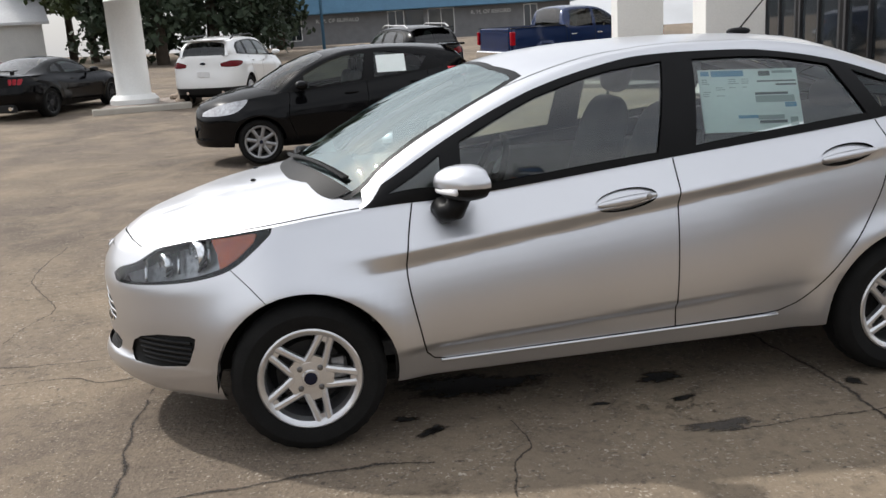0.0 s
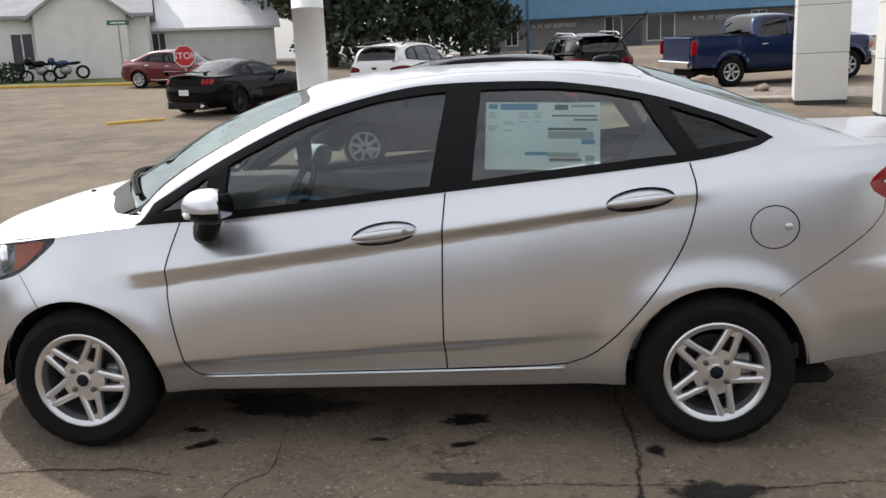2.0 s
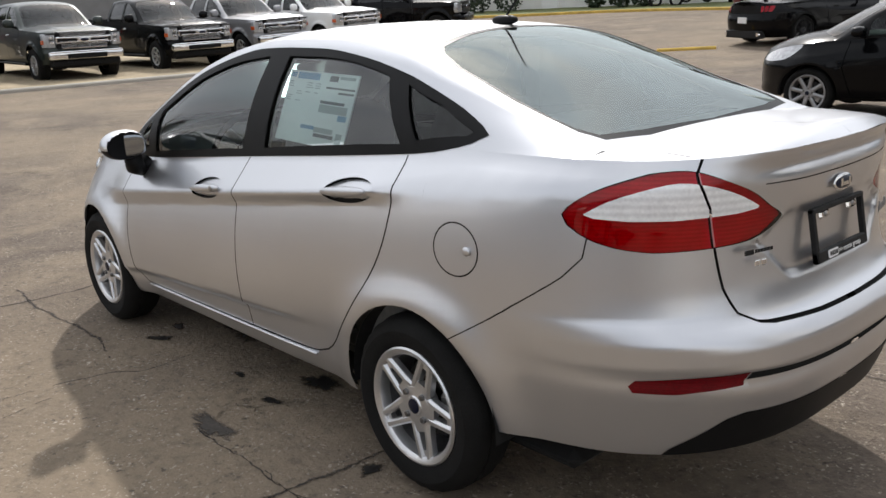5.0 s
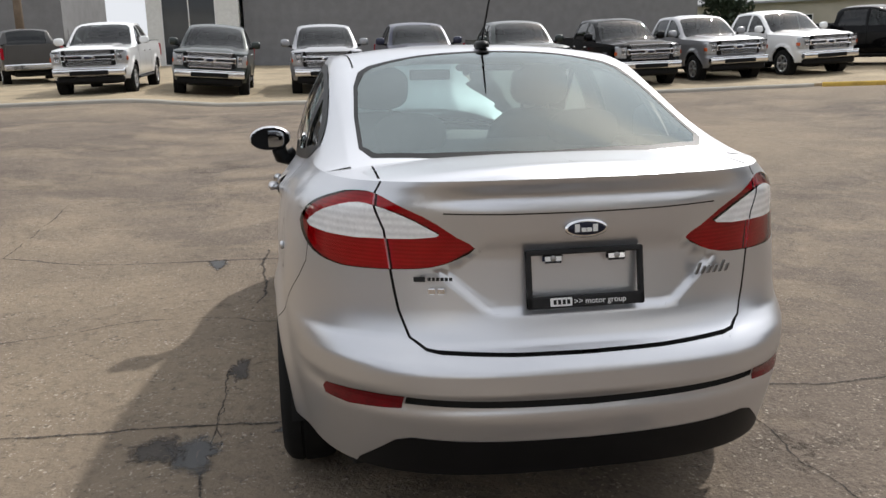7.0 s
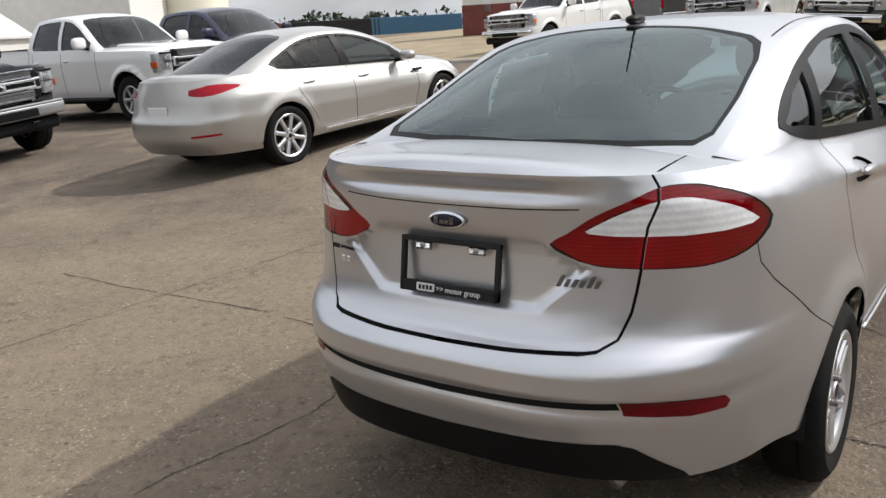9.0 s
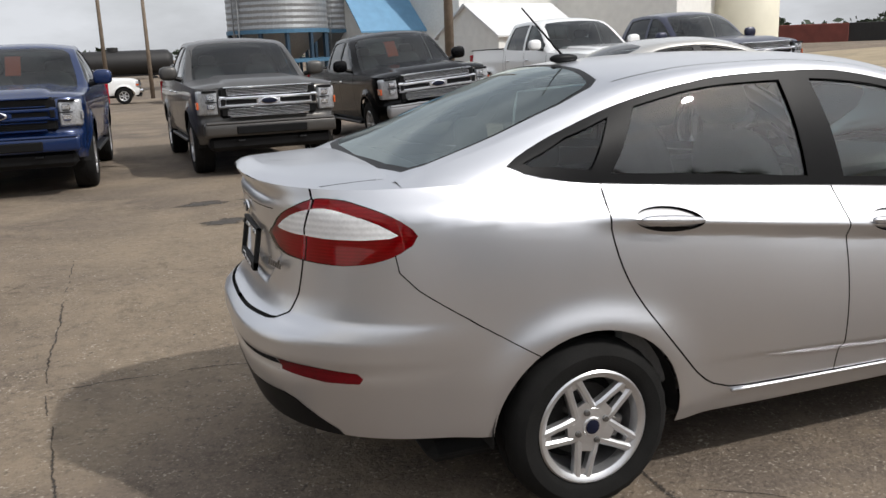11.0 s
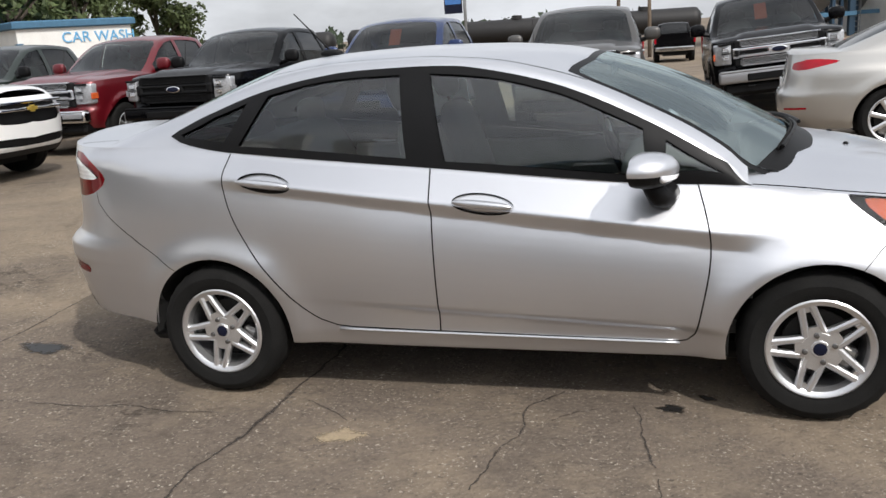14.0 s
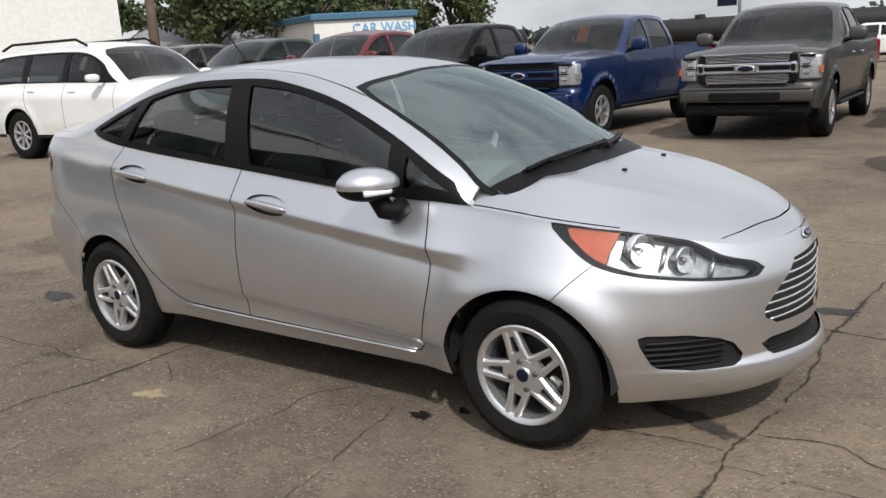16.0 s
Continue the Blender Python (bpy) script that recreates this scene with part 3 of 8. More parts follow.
def wheel_well(x, y0, y1, r, z):
    """A dark half drum over a wheel."""
    bm = bmesh.new()
    a, b = [], []
    for k in range(19):
        t = radians(-4 + 188 * k / 18)
        a.append(bm.verts.new((x + r * math.cos(t), y0, z + r * math.sin(t))))
        b.append(bm.verts.new((x + r * math.cos(t), y1, z + r * math.sin(t))))
    for k in range(18):
        bm.faces.new((a[k], a[k + 1], b[k + 1], b[k]))
    bm.faces.new(b)
    return bm


# ---- the silver saloon ----
def saloon_width(x, z):
    x, z = np.broadcast_arrays(np.asarray(x, float), np.asarray(z, float))
    zs, zc = saloon_shoulder(x), 0.85 + 0.115 * x
    ys = table((-2.1, 0.70), (-1.2, 0.715), (-0.9, 0.722), (0.2, 0.73), (0.8, 0.715), (1.15, 0.69), (1.45, 0.665), (1.8, 0.67), (2.3, 0.66))(x)
    tap = table((-2.1, 0.975), (-1.2, 0.985), (-0.6, 1.0), (0.4, 1.0), (1.0, 0.982), (1.3, 0.965), (1.6, 0.955), (2.3, 0.95))(x)
    cr = ease(x, -1.06, -0.84) * (1 - ease(x, 0.95, 1.3))
    lo = ease(x, -0.98, -0.8) * (1 - ease(x, 0.35, 0.72))
    zl = np.clip(0.365 + 0.055 * (x + 0.8), 0.33, 0.47)
    zc = np.minimum(zc, zs - 0.05)
    band = np.clip(0.046 - 0.012 * x, 0.030, 0.058)
    z0, z1, y0, y1 = zl + 0.012, zc - 0.006 - band, 0.812 + 0.013 * lo, 0.819 - 0.014 * cr - 0.018 * ease(x, 0.9, 1.4)
    barrel = [(z0 + (z1 - z0) * f, (y0 + (y1 - y0) * f + 0.018 * 4 * f * (1 - f)) * tap) for f in (k / 9 for k in range(10))]
    nodes = [(0.18 + 0 * x, 0.72 * tap), (0.25 + 0 * x, 0.765 * tap), (0.305 + 0 * x, 0.785 * tap), (zl - 0.012, (0.806 - 0.006 * lo) * tap), *barrel,
             (zc - 0.006, (0.810 + 0.017 * cr - 0.018 * ease(x, 0.9, 1.4)) * tap), (zc + 0.008, (0.808 + 0.015 * cr - 0.018 * ease(x, 0.9, 1.4)) * tap), (zs, ys)]
    y = stack(nodes, z, 0.006 + 0.032 * np.maximum(ease(x, 0.95, 1.45), ease(-x, 0.95, 1.2)))
    for hx in (-1.2445, 1.2445):
        r = np.hypot(x - hx, z - 0.295)
        y = y + 0.030 * np.exp(-(((r - 0.35) / 0.085) ** 2)) * (1 - ease(z, 0.60, 0.82))
    return y


saloon_shoulder = table((-2.12, 0.757), (-1.99, 0.757), (-1.9, 0.775), (-1.72, 0.822), (-1.5, 0.853), (-1.33, 0.872), (-1.02, 0.902), (-0.84, 0.915), (-0.58, 0.925), (0.23, 1.0),
                        (1.14, 1.08), (1.42, 1.115), (1.7, 1.118), (2.0, 1.12), (2.32, 1.135))
class SaloonForm(CarForm):
    """Adds the plate recess of the boot lid and the creases of the bonnet."""

    def skirt(self, p, z):
        q = CarForm.skirt(self, p, z)
        y, zz = q[..., 1], q[..., 2]
        half = np.interp(zz, [0.76, 0.79, 0.895, 0.927, 0.955, 1.0], [0.235, 0.255, 0.372, 0.31, 0.26, 0.24])
        dent = ease(half - y, -0.022, 0.022) * ease(zz, 0.768, 0.80) * (1 - ease(zz, 0.93, 0.985)) * (q[..., 0] > 1.9)
        q[..., 0] = q[..., 0] - 0.013 * dent
        scoop = np.exp(-(((zz - 1.088) / 0.022) ** 2)) * (1 - ease(y, 0.22, 0.47)) * (q[..., 0] > 1.9)
        q[..., 0] = q[..., 0] - 0.022 * scoop
        return q

    def lid(self, x, b):
        q = CarForm.lid(self, x, b)
        c = 0.60 + 0.10 * (q[..., 0] + 1.6)
        rise = np.clip(1 - np.abs(np.abs(b) - c) / 0.16, 0, 1)
        q[..., 2] = q[..., 2] + 0.009 * rise * ease(-q[..., 0], 1.0, 1.15) * (1 - ease(-q[..., 0], 1.75, 1.95))
        return q


SALOON = SaloonForm(
    xa=-1.2, xb=1.3, nf=2.0, nr=3.0, width=saloon_width, shoulder_z=saloon_shoulder,
    sill_z=table((-2.12, 0.20), (-1.6, 0.205), (-0.9, 0.235), (0.9, 0.245), (1.6, 0.315), (2.0, 0.33), (2.32, 0.355)),
    nose=table((0.18, -2.0), (0.235, -2.08), (0.29, -2.115), (0.33, -2.105), (0.36, -2.075), (0.42, -2.08), (0.52, -2.085), (0.62, -2.085), (0.69, -2.065), (0.75, -2.03), (0.80, -1.985), (0.9, -1.9)),
    tail=table((0.24, 2.16), (0.36, 2.23), (0.47, 2.265), (0.535, 2.28), (0.56, 2.275), (0.6, 2.295), (0.65, 2.295), (0.685, 2.265), (0.72, 2.215), (0.8, 2.19), (0.95, 2.182), (1.02, 2.19), (1.05, 2.195), (1.09, 2.203), (1.122, 2.212), (1.14, 2.215)),
    lid_z=table((-2.03, 0.757), (-1.97, 0.80), (-1.86, 0.865), (-1.72, 0.91), (-1.52, 0.965), (-1.32, 1.0), (-1.1, 1.03), (-0.9, 1.04), (1.6, 1.13), (1.8, 1.15), (2.05, 1.155), (2.15, 1.161), (2.195, 1.151), (2.2135, 1.1328), (2.23, 1.13)),
    lid_n=2.6,
    roof_z=table((-1.42, 0.93), (-1.25, 1.02), (-1.12, 1.095), (-0.7, 1.31), (-0.4, 1.405), (-0.2, 1.443), (0.08, 1.467), (0.42, 1.475), (0.75, 1.466), (1.0, 1.445), (1.3, 1.36), (1.6, 1.24), (1.82, 1.14), (1.9, 1.10)),
    rail_y=table((-1.42, 0.70), (-1.0, 0.692), (-0.6, 0.640), (-0.28, 0.605), (0.05, 0.575), (0.5, 0.562), (0.95, 0.560), (1.25, 0.562), (1.5, 0.566), (1.75, 0.57), (1.9, 0.57)),
    rail_z=table((-1.42, 0.82), (-1.03, 0.902), (-0.985, 0.926), (-0.91, 1.0), (-0.6, 1.185), (-0.28, 1.325), (0.05, 1.408), (0.35, 1.432), (0.65, 1.428), (0.95, 1.392), (1.25, 1.305), (1.5, 1.222), (1.75, 1.15), (1.9, 1.10)),
)


def saloon():
    F = SALOON
    car = thing("sedan", "silver four-door saloon car with alloy wheels parked on cracked asphalt", "car")
    cols = list(np.linspace(F.p0, F.xa, 46)) + list(np.linspace(F.xa, F.xb, 64))[1:] + list(np.linspace(F.xb, F.p1, 52))[1:]

    def rows(p):
        z0, z1 = float(F.foot(p)), float(F.top(p))
        return [z0 + (z1 - z0) * k / 40 for k in range(41)]

    skirt = Sheet(cols, rows, F.skirt)
    liner = Sheet(cols[::2], lambda p: rows(p)[::2], F.skirt)
    both, n = (1, -1), {}
    # the grid follows the creases of the flank
    for off in (0.014, 0.004, -0.002, -0.011):
        skirt.cut([(F.p_of(x, 0.85 + 0.115 * x + off), 0.85 + 0.115 * x + off) for x in np.linspace(-1.08, 1.29, 22)])
    for off in (0.002, -0.012):
        skirt.cut([(F.p_of(x, z), z) for x, z in ((x, 0.844 + 0.115 * x - min(0.058, max(0.030, 0.046 - 0.012 * x)) + off) for x in np.linspace(-1.08, 1.29, 22))])
    for off in (-0.012, 0.0, 0.012, 0.085):
        skirt.cut([(x, float(np.clip(0.365 + 0.055 * (x + 0.8), 0.33, 0.47)) + off) for x in np.linspace(-1.0, 0.75, 12)])
    # wheel arches
    for hx, r in ((-1.2445, 0.338), (1.2445, 0.338)):
        ring = F.side(circle(hx, 0.298, r, n=48))
        skirt.cut(ring)
        skirt.take(ring)
        liner.take(F.side(circle(hx, 0.298, r + 0.02)))
    # lamps
    lamp = refine(F.side([(-1.33, 0.866), (-1.48, 0.848), (-1.62, 0.828), (-1.76, 0.795)]) + F.end([(0.48, 0.735), (0.385, 0.70), (0.36, 0.675), (0.40, 0.652), (0.50, 0.652)], True) + F.side([(-1.76, 0.668), (-1.62, 0.690), (-1.50, 0.725), (-1.41, 0.785)]), 0.03, True)
    skirt.cut(lamp)
    inner = refine(F.side([(-1.39, 0.848), (-1.50, 0.840), (-1.62, 0.821), (-1.76, 0.788)]) + F.end([(0.49, 0.730), (0.40, 0.698), (0.385, 0.676), (0.415, 0.662), (0.50, 0.664)], True) + F.side([(-1.75, 0.682), (-1.62, 0.706), (-1.51, 0.742), (-1.44, 0.79)]), 0.03, True)
    divide = F.side([(-1.575, 0.86), (-1.545, 0.78), (-1.53, 0.70)])
    skirt.cut(inner)
    skirt.cut(divide)
    head = skirt.take(lamp)
    in_lamp = lambda q, o: inside(o, sum(v[0] for v in q) / len(q), sum(v[1] for v in q) / len(q))
    behind = [(divide[0][0], 1.0)] + divide + [(divide[2][0], 0.5), (-1.2, 0.5), (-1.2, 1.0)]
    head_rim = [q for q in head if not in_lamp(q, inner)]
    head_amber = [q for q in head if in_lamp(q, inner) and in_lamp(q, behind)]
    head_front = [q for q in head if in_lamp(q, inner) and not in_lamp(q, behind)]
    tail = refine(F.side([(1.79, 0.985), (1.86, 1.045), (1.95, 1.083), (2.0, 1.095)]) + F.end([(0.50, 1.092), (0.40, 1.040), (0.33, 0.985), (0.285, 0.955), (0.33, 0.927), (0.40, 0.905), (0.5, 0.897), (0.6, 0.893)], False) + F.side([(2.0, 0.893), (1.92, 0.905), (1.84, 0.935)]), 0.03, True)
    skirt.cut(tail)
    clear = refine(F.side([(1.845, 0.988), (1.90, 1.022), (1.97, 1.05)]) + F.end([(0.54, 1.068), (0.48, 1.055), (0.425, 1.027), (0.372, 0.992)], False), 0.03) + F.end([(0.38, 0.986), (0.44, 0.980), (0.55, 0.976)], False) + F.side([(2.04, 0.974), (1.95, 0.974), (1.87, 0.979), (1.845, 0.988)])
    skirt.cut(clear)
    seamline = F.end(refine([(0.505, 1.2), (0.505, 1.0), (0.50, 0.9), (0.485, 0.79)]), False)
    skirt.seam(seamline, 0.006)
    for d in (-0.022, -0.011, 0.0, 0.011, 0.022):
        skirt.cut(F.end([(0.255 + d, 0.785), (0.385 + d, 0.90)], False))
        skirt.cut(F.end([(0.27, 0.784 + 0.7 * d), (0.001, 0.784 + 0.7 * d)], False))
    tail_white = skirt.take(clear)
    tail_red = skirt.take(tail)
    # grilles, fog recesses, reflectors, valance
    grille = F.end([(0.0, 0.69), (0.19, 0.68), (0.30, 0.60), (0.365, 0.53), (0.36, 0.495), (0.30, 0.463), (0.0, 0.452)], True)
    low = F.end([(0.0, 0.408), (0.32, 0.412), (0.36, 0.395), (0.31, 0.345), (0.0, 0.335)], True)
    fog = F.side([(-1.655, 0.472), (-1.662, 0.44), (-1.69, 0.372), (-1.71, 0.352)]) + F.end([(0.58, 0.338), (0.47, 0.338), (0.435, 0.352), (0.43, 0.375), (0.47, 0.425), (0.52, 0.452), (0.60, 0.474)], True) + F.side([(-1.68, 0.480)])
    refl = F.side([(1.985, 0.528), (1.975, 0.545), (1.99, 0.562), (2.08, 0.574)]) + F.end([(0.60, 0.580), (0.50, 0.586), (0.50, 0.548), (0.60, 0.536)], False) + F.side([(2.08, 0.530)])
    slit = F.end([(0.495, 0.562), (0.495, 0.585), (0.0, 0.575), (0.0, 0.553)], False)
    skirtlow = F.end([(0.0, 0.455), (0.47, 0.462), (0.51, 0.448), (0.60, 0.355), (0.615, 0.2), (0.0, 0.2)], False)
    got = {}
    for key, o in (("grille", grille), ("low", low), ("fog", fog), ("refl", refl), ("slit", slit), ("val", skirtlow)):
        o = o + [o[0]]
        skirt.cut(o)
        got[key] = skirt.take(o)
    # panel joints
    fdoor = refine([(-0.80, 0.93), (-0.835, 0.80), (-0.85, 0.70), (-0.845, 0.60), (-0.82, 0.46), (-0.795, 0.345), (-0.765, 0.315), (-0.72, 0.307)]) + [(0.23, 0.322)]
    bline = [(0.245, 1.02), (0.232, 0.85), (0.225, 0.60), (0.222, 0.45), (0.228, 0.33)]
    rdoor = [(0.23, 0.322), (0.62, 0.330)] + refine([(0.62, 0.330), (0.69, 0.336), (0.76, 0.36), (0.84, 0.42), (0.95, 0.545), (1.06, 0.69), (1.13, 0.82), (1.165, 0.95), (1.165, 1.02), (1.15, 1.10)])[1:]
    fuel = circle(1.43, 0.845, 0.078)
    rb = F.side(refine([(1.43, 0.575), (1.52, 0.63), (1.68, 0.735), (1.80, 0.82), (1.85, 0.875), (1.86, 0.94)]))
    fb = F.side(refine([(-1.37, 0.60), (-1.43, 0.665), (-1.50, 0.73)]))
    lid_side = F.end(refine([(0.505, 1.2), (0.505, 1.0), (0.50, 0.9), (0.485, 0.79), (0.465, 0.725), (0.43, 0.702), (0.40, 0.698)]), False)
    lid_low = F.end([(0.40, 0.698), (0.2, 0.692), (0.0, 0.690)], False)
    for line, gap in ((fdoor, 0.006), (bline, 0.006), (rdoor, 0.006), (rb, 0.0035), (fb, 0.003), (lid_side, 0.007), (lid_low, 0.008), (F.end([(0.345, 1.047), (0.2, 1.043), (0.0, 1.041)], False), 0.0035)):
        skirt.seam(line, gap)
    ring = circle(1.43, 0.845, 0.095)
    skirt.cut(ring)
    plain = [list(c) for c in skirt.take(ring)]
    skirt.cells += plain
    skirt.seam(fuel, 0.0045)
    around = skirt.take(ring)
    rim_cells = [c for c in around if not inside(fuel, sum(p[0] for p in c) / len(c), sum(p[1] for p in c) / len(c))]
    flap = [c for c in around if inside(fuel, sum(p[0] for p in c) / len(c), sum(p[1] for p in c) / len(c))]
    cups = []
    for hx0, hz in ((0.015, 0.866), (0.96, 0.962)):
        o = [(hx0 + 0.125 * math.cos(t) , hz + 0.041 * math.sin(t) + 0.105 * 0.125 * math.cos(t)) for t in np.linspace(0, 2 * math.pi, 33)]
        skirt.cut(o)
        cups.append(skirt.take(o))
    front_door = skirt.take(fdoor + [(0.222, 0.45), (0.225, 0.6), (0.232, 0.85), (0.245, 1.02), (-0.8, 1.02)])
    rear_door = skirt.take(rdoor + [(0.9, 1.2), (0.245, 1.05), (0.232, 0.85), (0.225, 0.6), (0.222, 0.45)])
    boot = skirt.take(lid_side + lid_low[1:] + [(F.p1 + 0.1, 0.69), (F.p1 + 0.1, 1.3), (lid_side[0][0], 1.3)])
    rear_bumper = skirt.take(rb + [(2.0, 0.9), (lid_side[6][0], 0.9)] + lid_side[7:] + lid_low[1:] + [(F.p1 + 0.1, 0.69), (F.p1 + 0.1, 0.1), (1.3, 0.1), (1.3, 0.5)])
    front_bumper = skirt.take(fb + [(F.p_of(-1.5, 0.73), 0.73), (F.p_of(-1.76, 0.668), 0.668), (F.p0 - 0.1, 0.668), (F.p0 - 0.1, 0.1), (F.p_of(-1.3, 0.3), 0.1)])
    for o in (lamp, tail):
        liner.cut(o + [o[0]])
        liner.take(o)
    skirt.mesh("side_panel", skirt.cells + rim_cells, SILVER, car, sides=(-1,))
    skirt.mesh("side_panel", skirt.cells + plain, SILVER, car, sides=(1,))
    skirt.mesh("front_bumper", front_bumper, SILVER, car, sides=both)
    skirt.mesh("rear_bumper", rear_bumper, SILVER, car, sides=both)
    lining = liner.mesh("inner_shell", liner.cells, LINER, car, sides=both, sink=0.014)
    doors = {}
    for s in both:
        doors["f", s] = skirt.mesh("front_door", front_door, SILVER, car, sides=(s,))
        doors["r", s] = skirt.mesh("rear_door", rear_door, SILVER, car, sides=(s,))
        skirt.mesh("headlight_lens", head, LENS, car, "clear headlight lens with amber side marker", sides=(s,))
        skirt.mesh("headlight_housing", head_front, HOUSING, car, "dark grey headlight housing", sides=(s,), sink=0.052)
        for lx, lz, lr, nm in ((-1.655, 0.762, 0.058, "main_reflector"), (-1.785, 0.722, 0.047, "inner_reflector")):
            q = F.skirt(np.array([F.p_of(lx, lz)]), np.array([lz]))[0]
            at = pose(q[0] + 0.020, s * (q[1] - 0.020), q[2], 0, 0, 0) @ pose(0, 0, 0, 0, 0, s * -22 - 90)
            cup = part(nm, lathe([(0.008, 0.052), (lr * 0.55, 0.042), (lr * 0.85, 0.022), (lr, 0.0), (lr + 0.004, 0.002), (lr + 0.004, 0.03)], 28), SILVERED, car, "silvered headlight bowl", smooth=True, at=at)
            part("bulb", lathe([(0.0001, 0.004), (0.009, 0.006), (0.011, 0.014), (0.011, 0.05)], 12), CHROME, cup, smooth=True)
        for lx, lz in ((-1.72, 0.742), (-1.86, 0.70), (-1.60, 0.785)):
            q0, q1 = (F.skirt(np.array([F.p_of(lx, z)]), np.array([z]))[0] for z in (lz - 0.042, lz + 0.034))
            part("reflector_rib", tube([(q[0] + 0.024, s * (q[1] - 0.026), q[2]) for q in (q0, (q0 + q1) / 2, q1)], 0.008, 6), SILVERED, car, smooth=True)
        skirt.mesh("amber_marker", head_amber, AMBER, car, "amber side marker", sides=(s,), sink=0.010)
        skirt.mesh("headlight_bezel", head_rim, TRIM, car, sides=(s,), sink=0.004)
        skirt.mesh("tail_light", tail_red, REDGLASS, car, "glossy red tail light lens", sides=(s,))
        skirt.mesh("tail_light_reflector", tail_red, PEARL, car, sides=(s,), sink=0.009)
        skirt.mesh("tail_light_band", tail_white, WHITELENS, car, "clear reversing light", sides=(s,))
        skirt.mesh("fog_recess", got["fog"], PLASTIC, car, sides=(s,), sink=0.02)
        skirt.mesh("reflector", got["refl"], DEEPRED, car, "dark red reflector", sides=(s,), sink=-0.001)
    skirt.mesh("fuel_flap", flap, SILVER, car, sides=(-1,))
    part("fuel_latch", blob(1.494, -float(saloon_width(1.494, 0.847)) - 0.002, 0.847, 0.014, 0.008, 0.013), ALLOY, car, smooth=True)
    boot_ob = skirt.mesh("boot_lid", boot, SILVER, car, sides=both)
    skirt.mesh("grille_back", got["grille"], LINER, car, sides=both, sink=0.035)
    skirt.mesh("lower_grille", got["low"], PLASTIC, car, sides=both, sink=0.02)
    skirt.mesh("bumper_slit", got["slit"], LINER, car, sides=both, sink=0.012)
    skirt.mesh("rear_valance", got["val"], TRIM, car, "black plastic rear valance", sides=both, sink=-0.002)
    # bonnet, boot top
    us = [k / 22 for k in range(23)]
    hx = list(np.linspace(float(F.nose(0.757)) + 0.001, -0.97, 46))
    hood = Sheet(hx, lambda x: us, F.lid, False)
    hood.seam([(x, 0.978) for x in np.linspace(-1.56, -0.975, 8)], 0.009)
    hood.seam(refine([(-1.845, 0.97), (-1.90, 0.80), (-1.945, 0.5), (-1.96, 0.25), (-1.962, -0.02)], 0.05), 0.006)
    hood.mesh("bonnet", hood.cells, SILVER, car, sides=both)
    xe = float(F._edge[:, 0].max()) - 0.0005
    dx = list(np.linspace(1.62, xe, 26))
    deck = Sheet(dx, lambda x: us, F.lid, False)
    p5 = F.p_at(0.505, 1.12, False)
    y5 = float(F.skirt(np.array([p5]), np.array([float(F.top(p5))]))[0][1])
    e505 = [(x, y5 / float(F.edge(x)[0])) for x in np.linspace(1.84, xe - 0.004, 16)]
    deck.seam([(x, b) for x, b in e505 if b < 0.965], 0.008)
    deck.mesh("boot_top", deck.cells, SILVER, car, sides=both)
    dliner = Sheet(dx[::3], lambda x: us[::3], F.lid, False)
    dliner.mesh("boot_liner", dliner.cells, LINER, car, sides=both, sink=0.012)
    # greenhouse
    gx = list(np.linspace(-1.40, -1.0, 14)) + list(np.linspace(-1.0, 1.88, 80))[1:]
    top = Sheet(gx, lambda x: [1 + k / 18 for k in range(19)], F.cabin)
    wind = [(-1.5, 1.075), (-0.95, 1.075), (-0.6, 1.085), (-0.40, 1.10), (-0.30, 1.14), (-0.31, 1.25), (-0.36, 1.5), (-0.385, 2.01), (-1.5, 2.01)]
    back = [(1.82, 2.01), (0.985, 2.01), (1.0, 1.5), (1.03, 1.2), (1.075, 1.125), (1.2, 1.08), (1.45, 1.055), (1.70, 1.055), (1.77, 1.11), (1.80, 1.4)]
    wind_in = [(-1.5, 1.11), (-0.95, 1.11), (-0.6, 1.12), (-0.44, 1.135), (-0.345, 1.175), (-0.345, 1.25), (-0.392, 1.5), (-0.415, 2.01), (-1.5, 2.01)]
    back_in = [(1.79, 2.01), (1.01, 2.01), (1.025, 1.5), (1.06, 1.22), (1.10, 1.16), (1.21, 1.105), (1.45, 1.078), (1.68, 1.078), (1.74, 1.13), (1.77, 1.4)]
    for o in (wind, back, wind_in, back_in):
        top.cut(o + [o[0]])
    w_cells, b_cells = top.take(wind_in), top.take(back_in)
    seals = top.take(wind), top.take(back)
    foot = [(-1.222 + 0.19 * (y / 0.6) ** 2, y) for y in np.linspace(0.0, 0.74, 13)]
    foot = [(x, 2.001 - y / float(F.rail_y(x))) for x, y in foot]
    glazing = Sheet([0, 1], lambda x: [0, 1], F.cabin)
    glazing.cells = w_cells
    glazing.cut(foot)
    cowl_cells = glazing.take(foot + [(-1.5, 0.9), (-1.5, 2.01)])
    w_cells = glazing.cells
    for ln in ([(x, 1.10) for x in np.linspace(-0.38, 1.0, 10)],):
        top.seam(ln, 0.012)
    top.cut([(-0.985, 0.9), (-0.985, 1.3)])
    top.cells = [c for c in top.cells if -0.985 < sum(p[0] for p in c) / len(c) < 1.845]
    for nm, cells in (("windscreen_seal", seals[0]), ("rear_window_seal", seals[1])):
        top.mesh(nm, cells, TRIM, car, "black border of the glass", sides=both, sink=0.001)
    top.mesh("roof", top.cells, SILVER, car, sides=both)
    top.mesh("headliner", top.cells, HEADLINER, car, sides=both, sink=0.025)
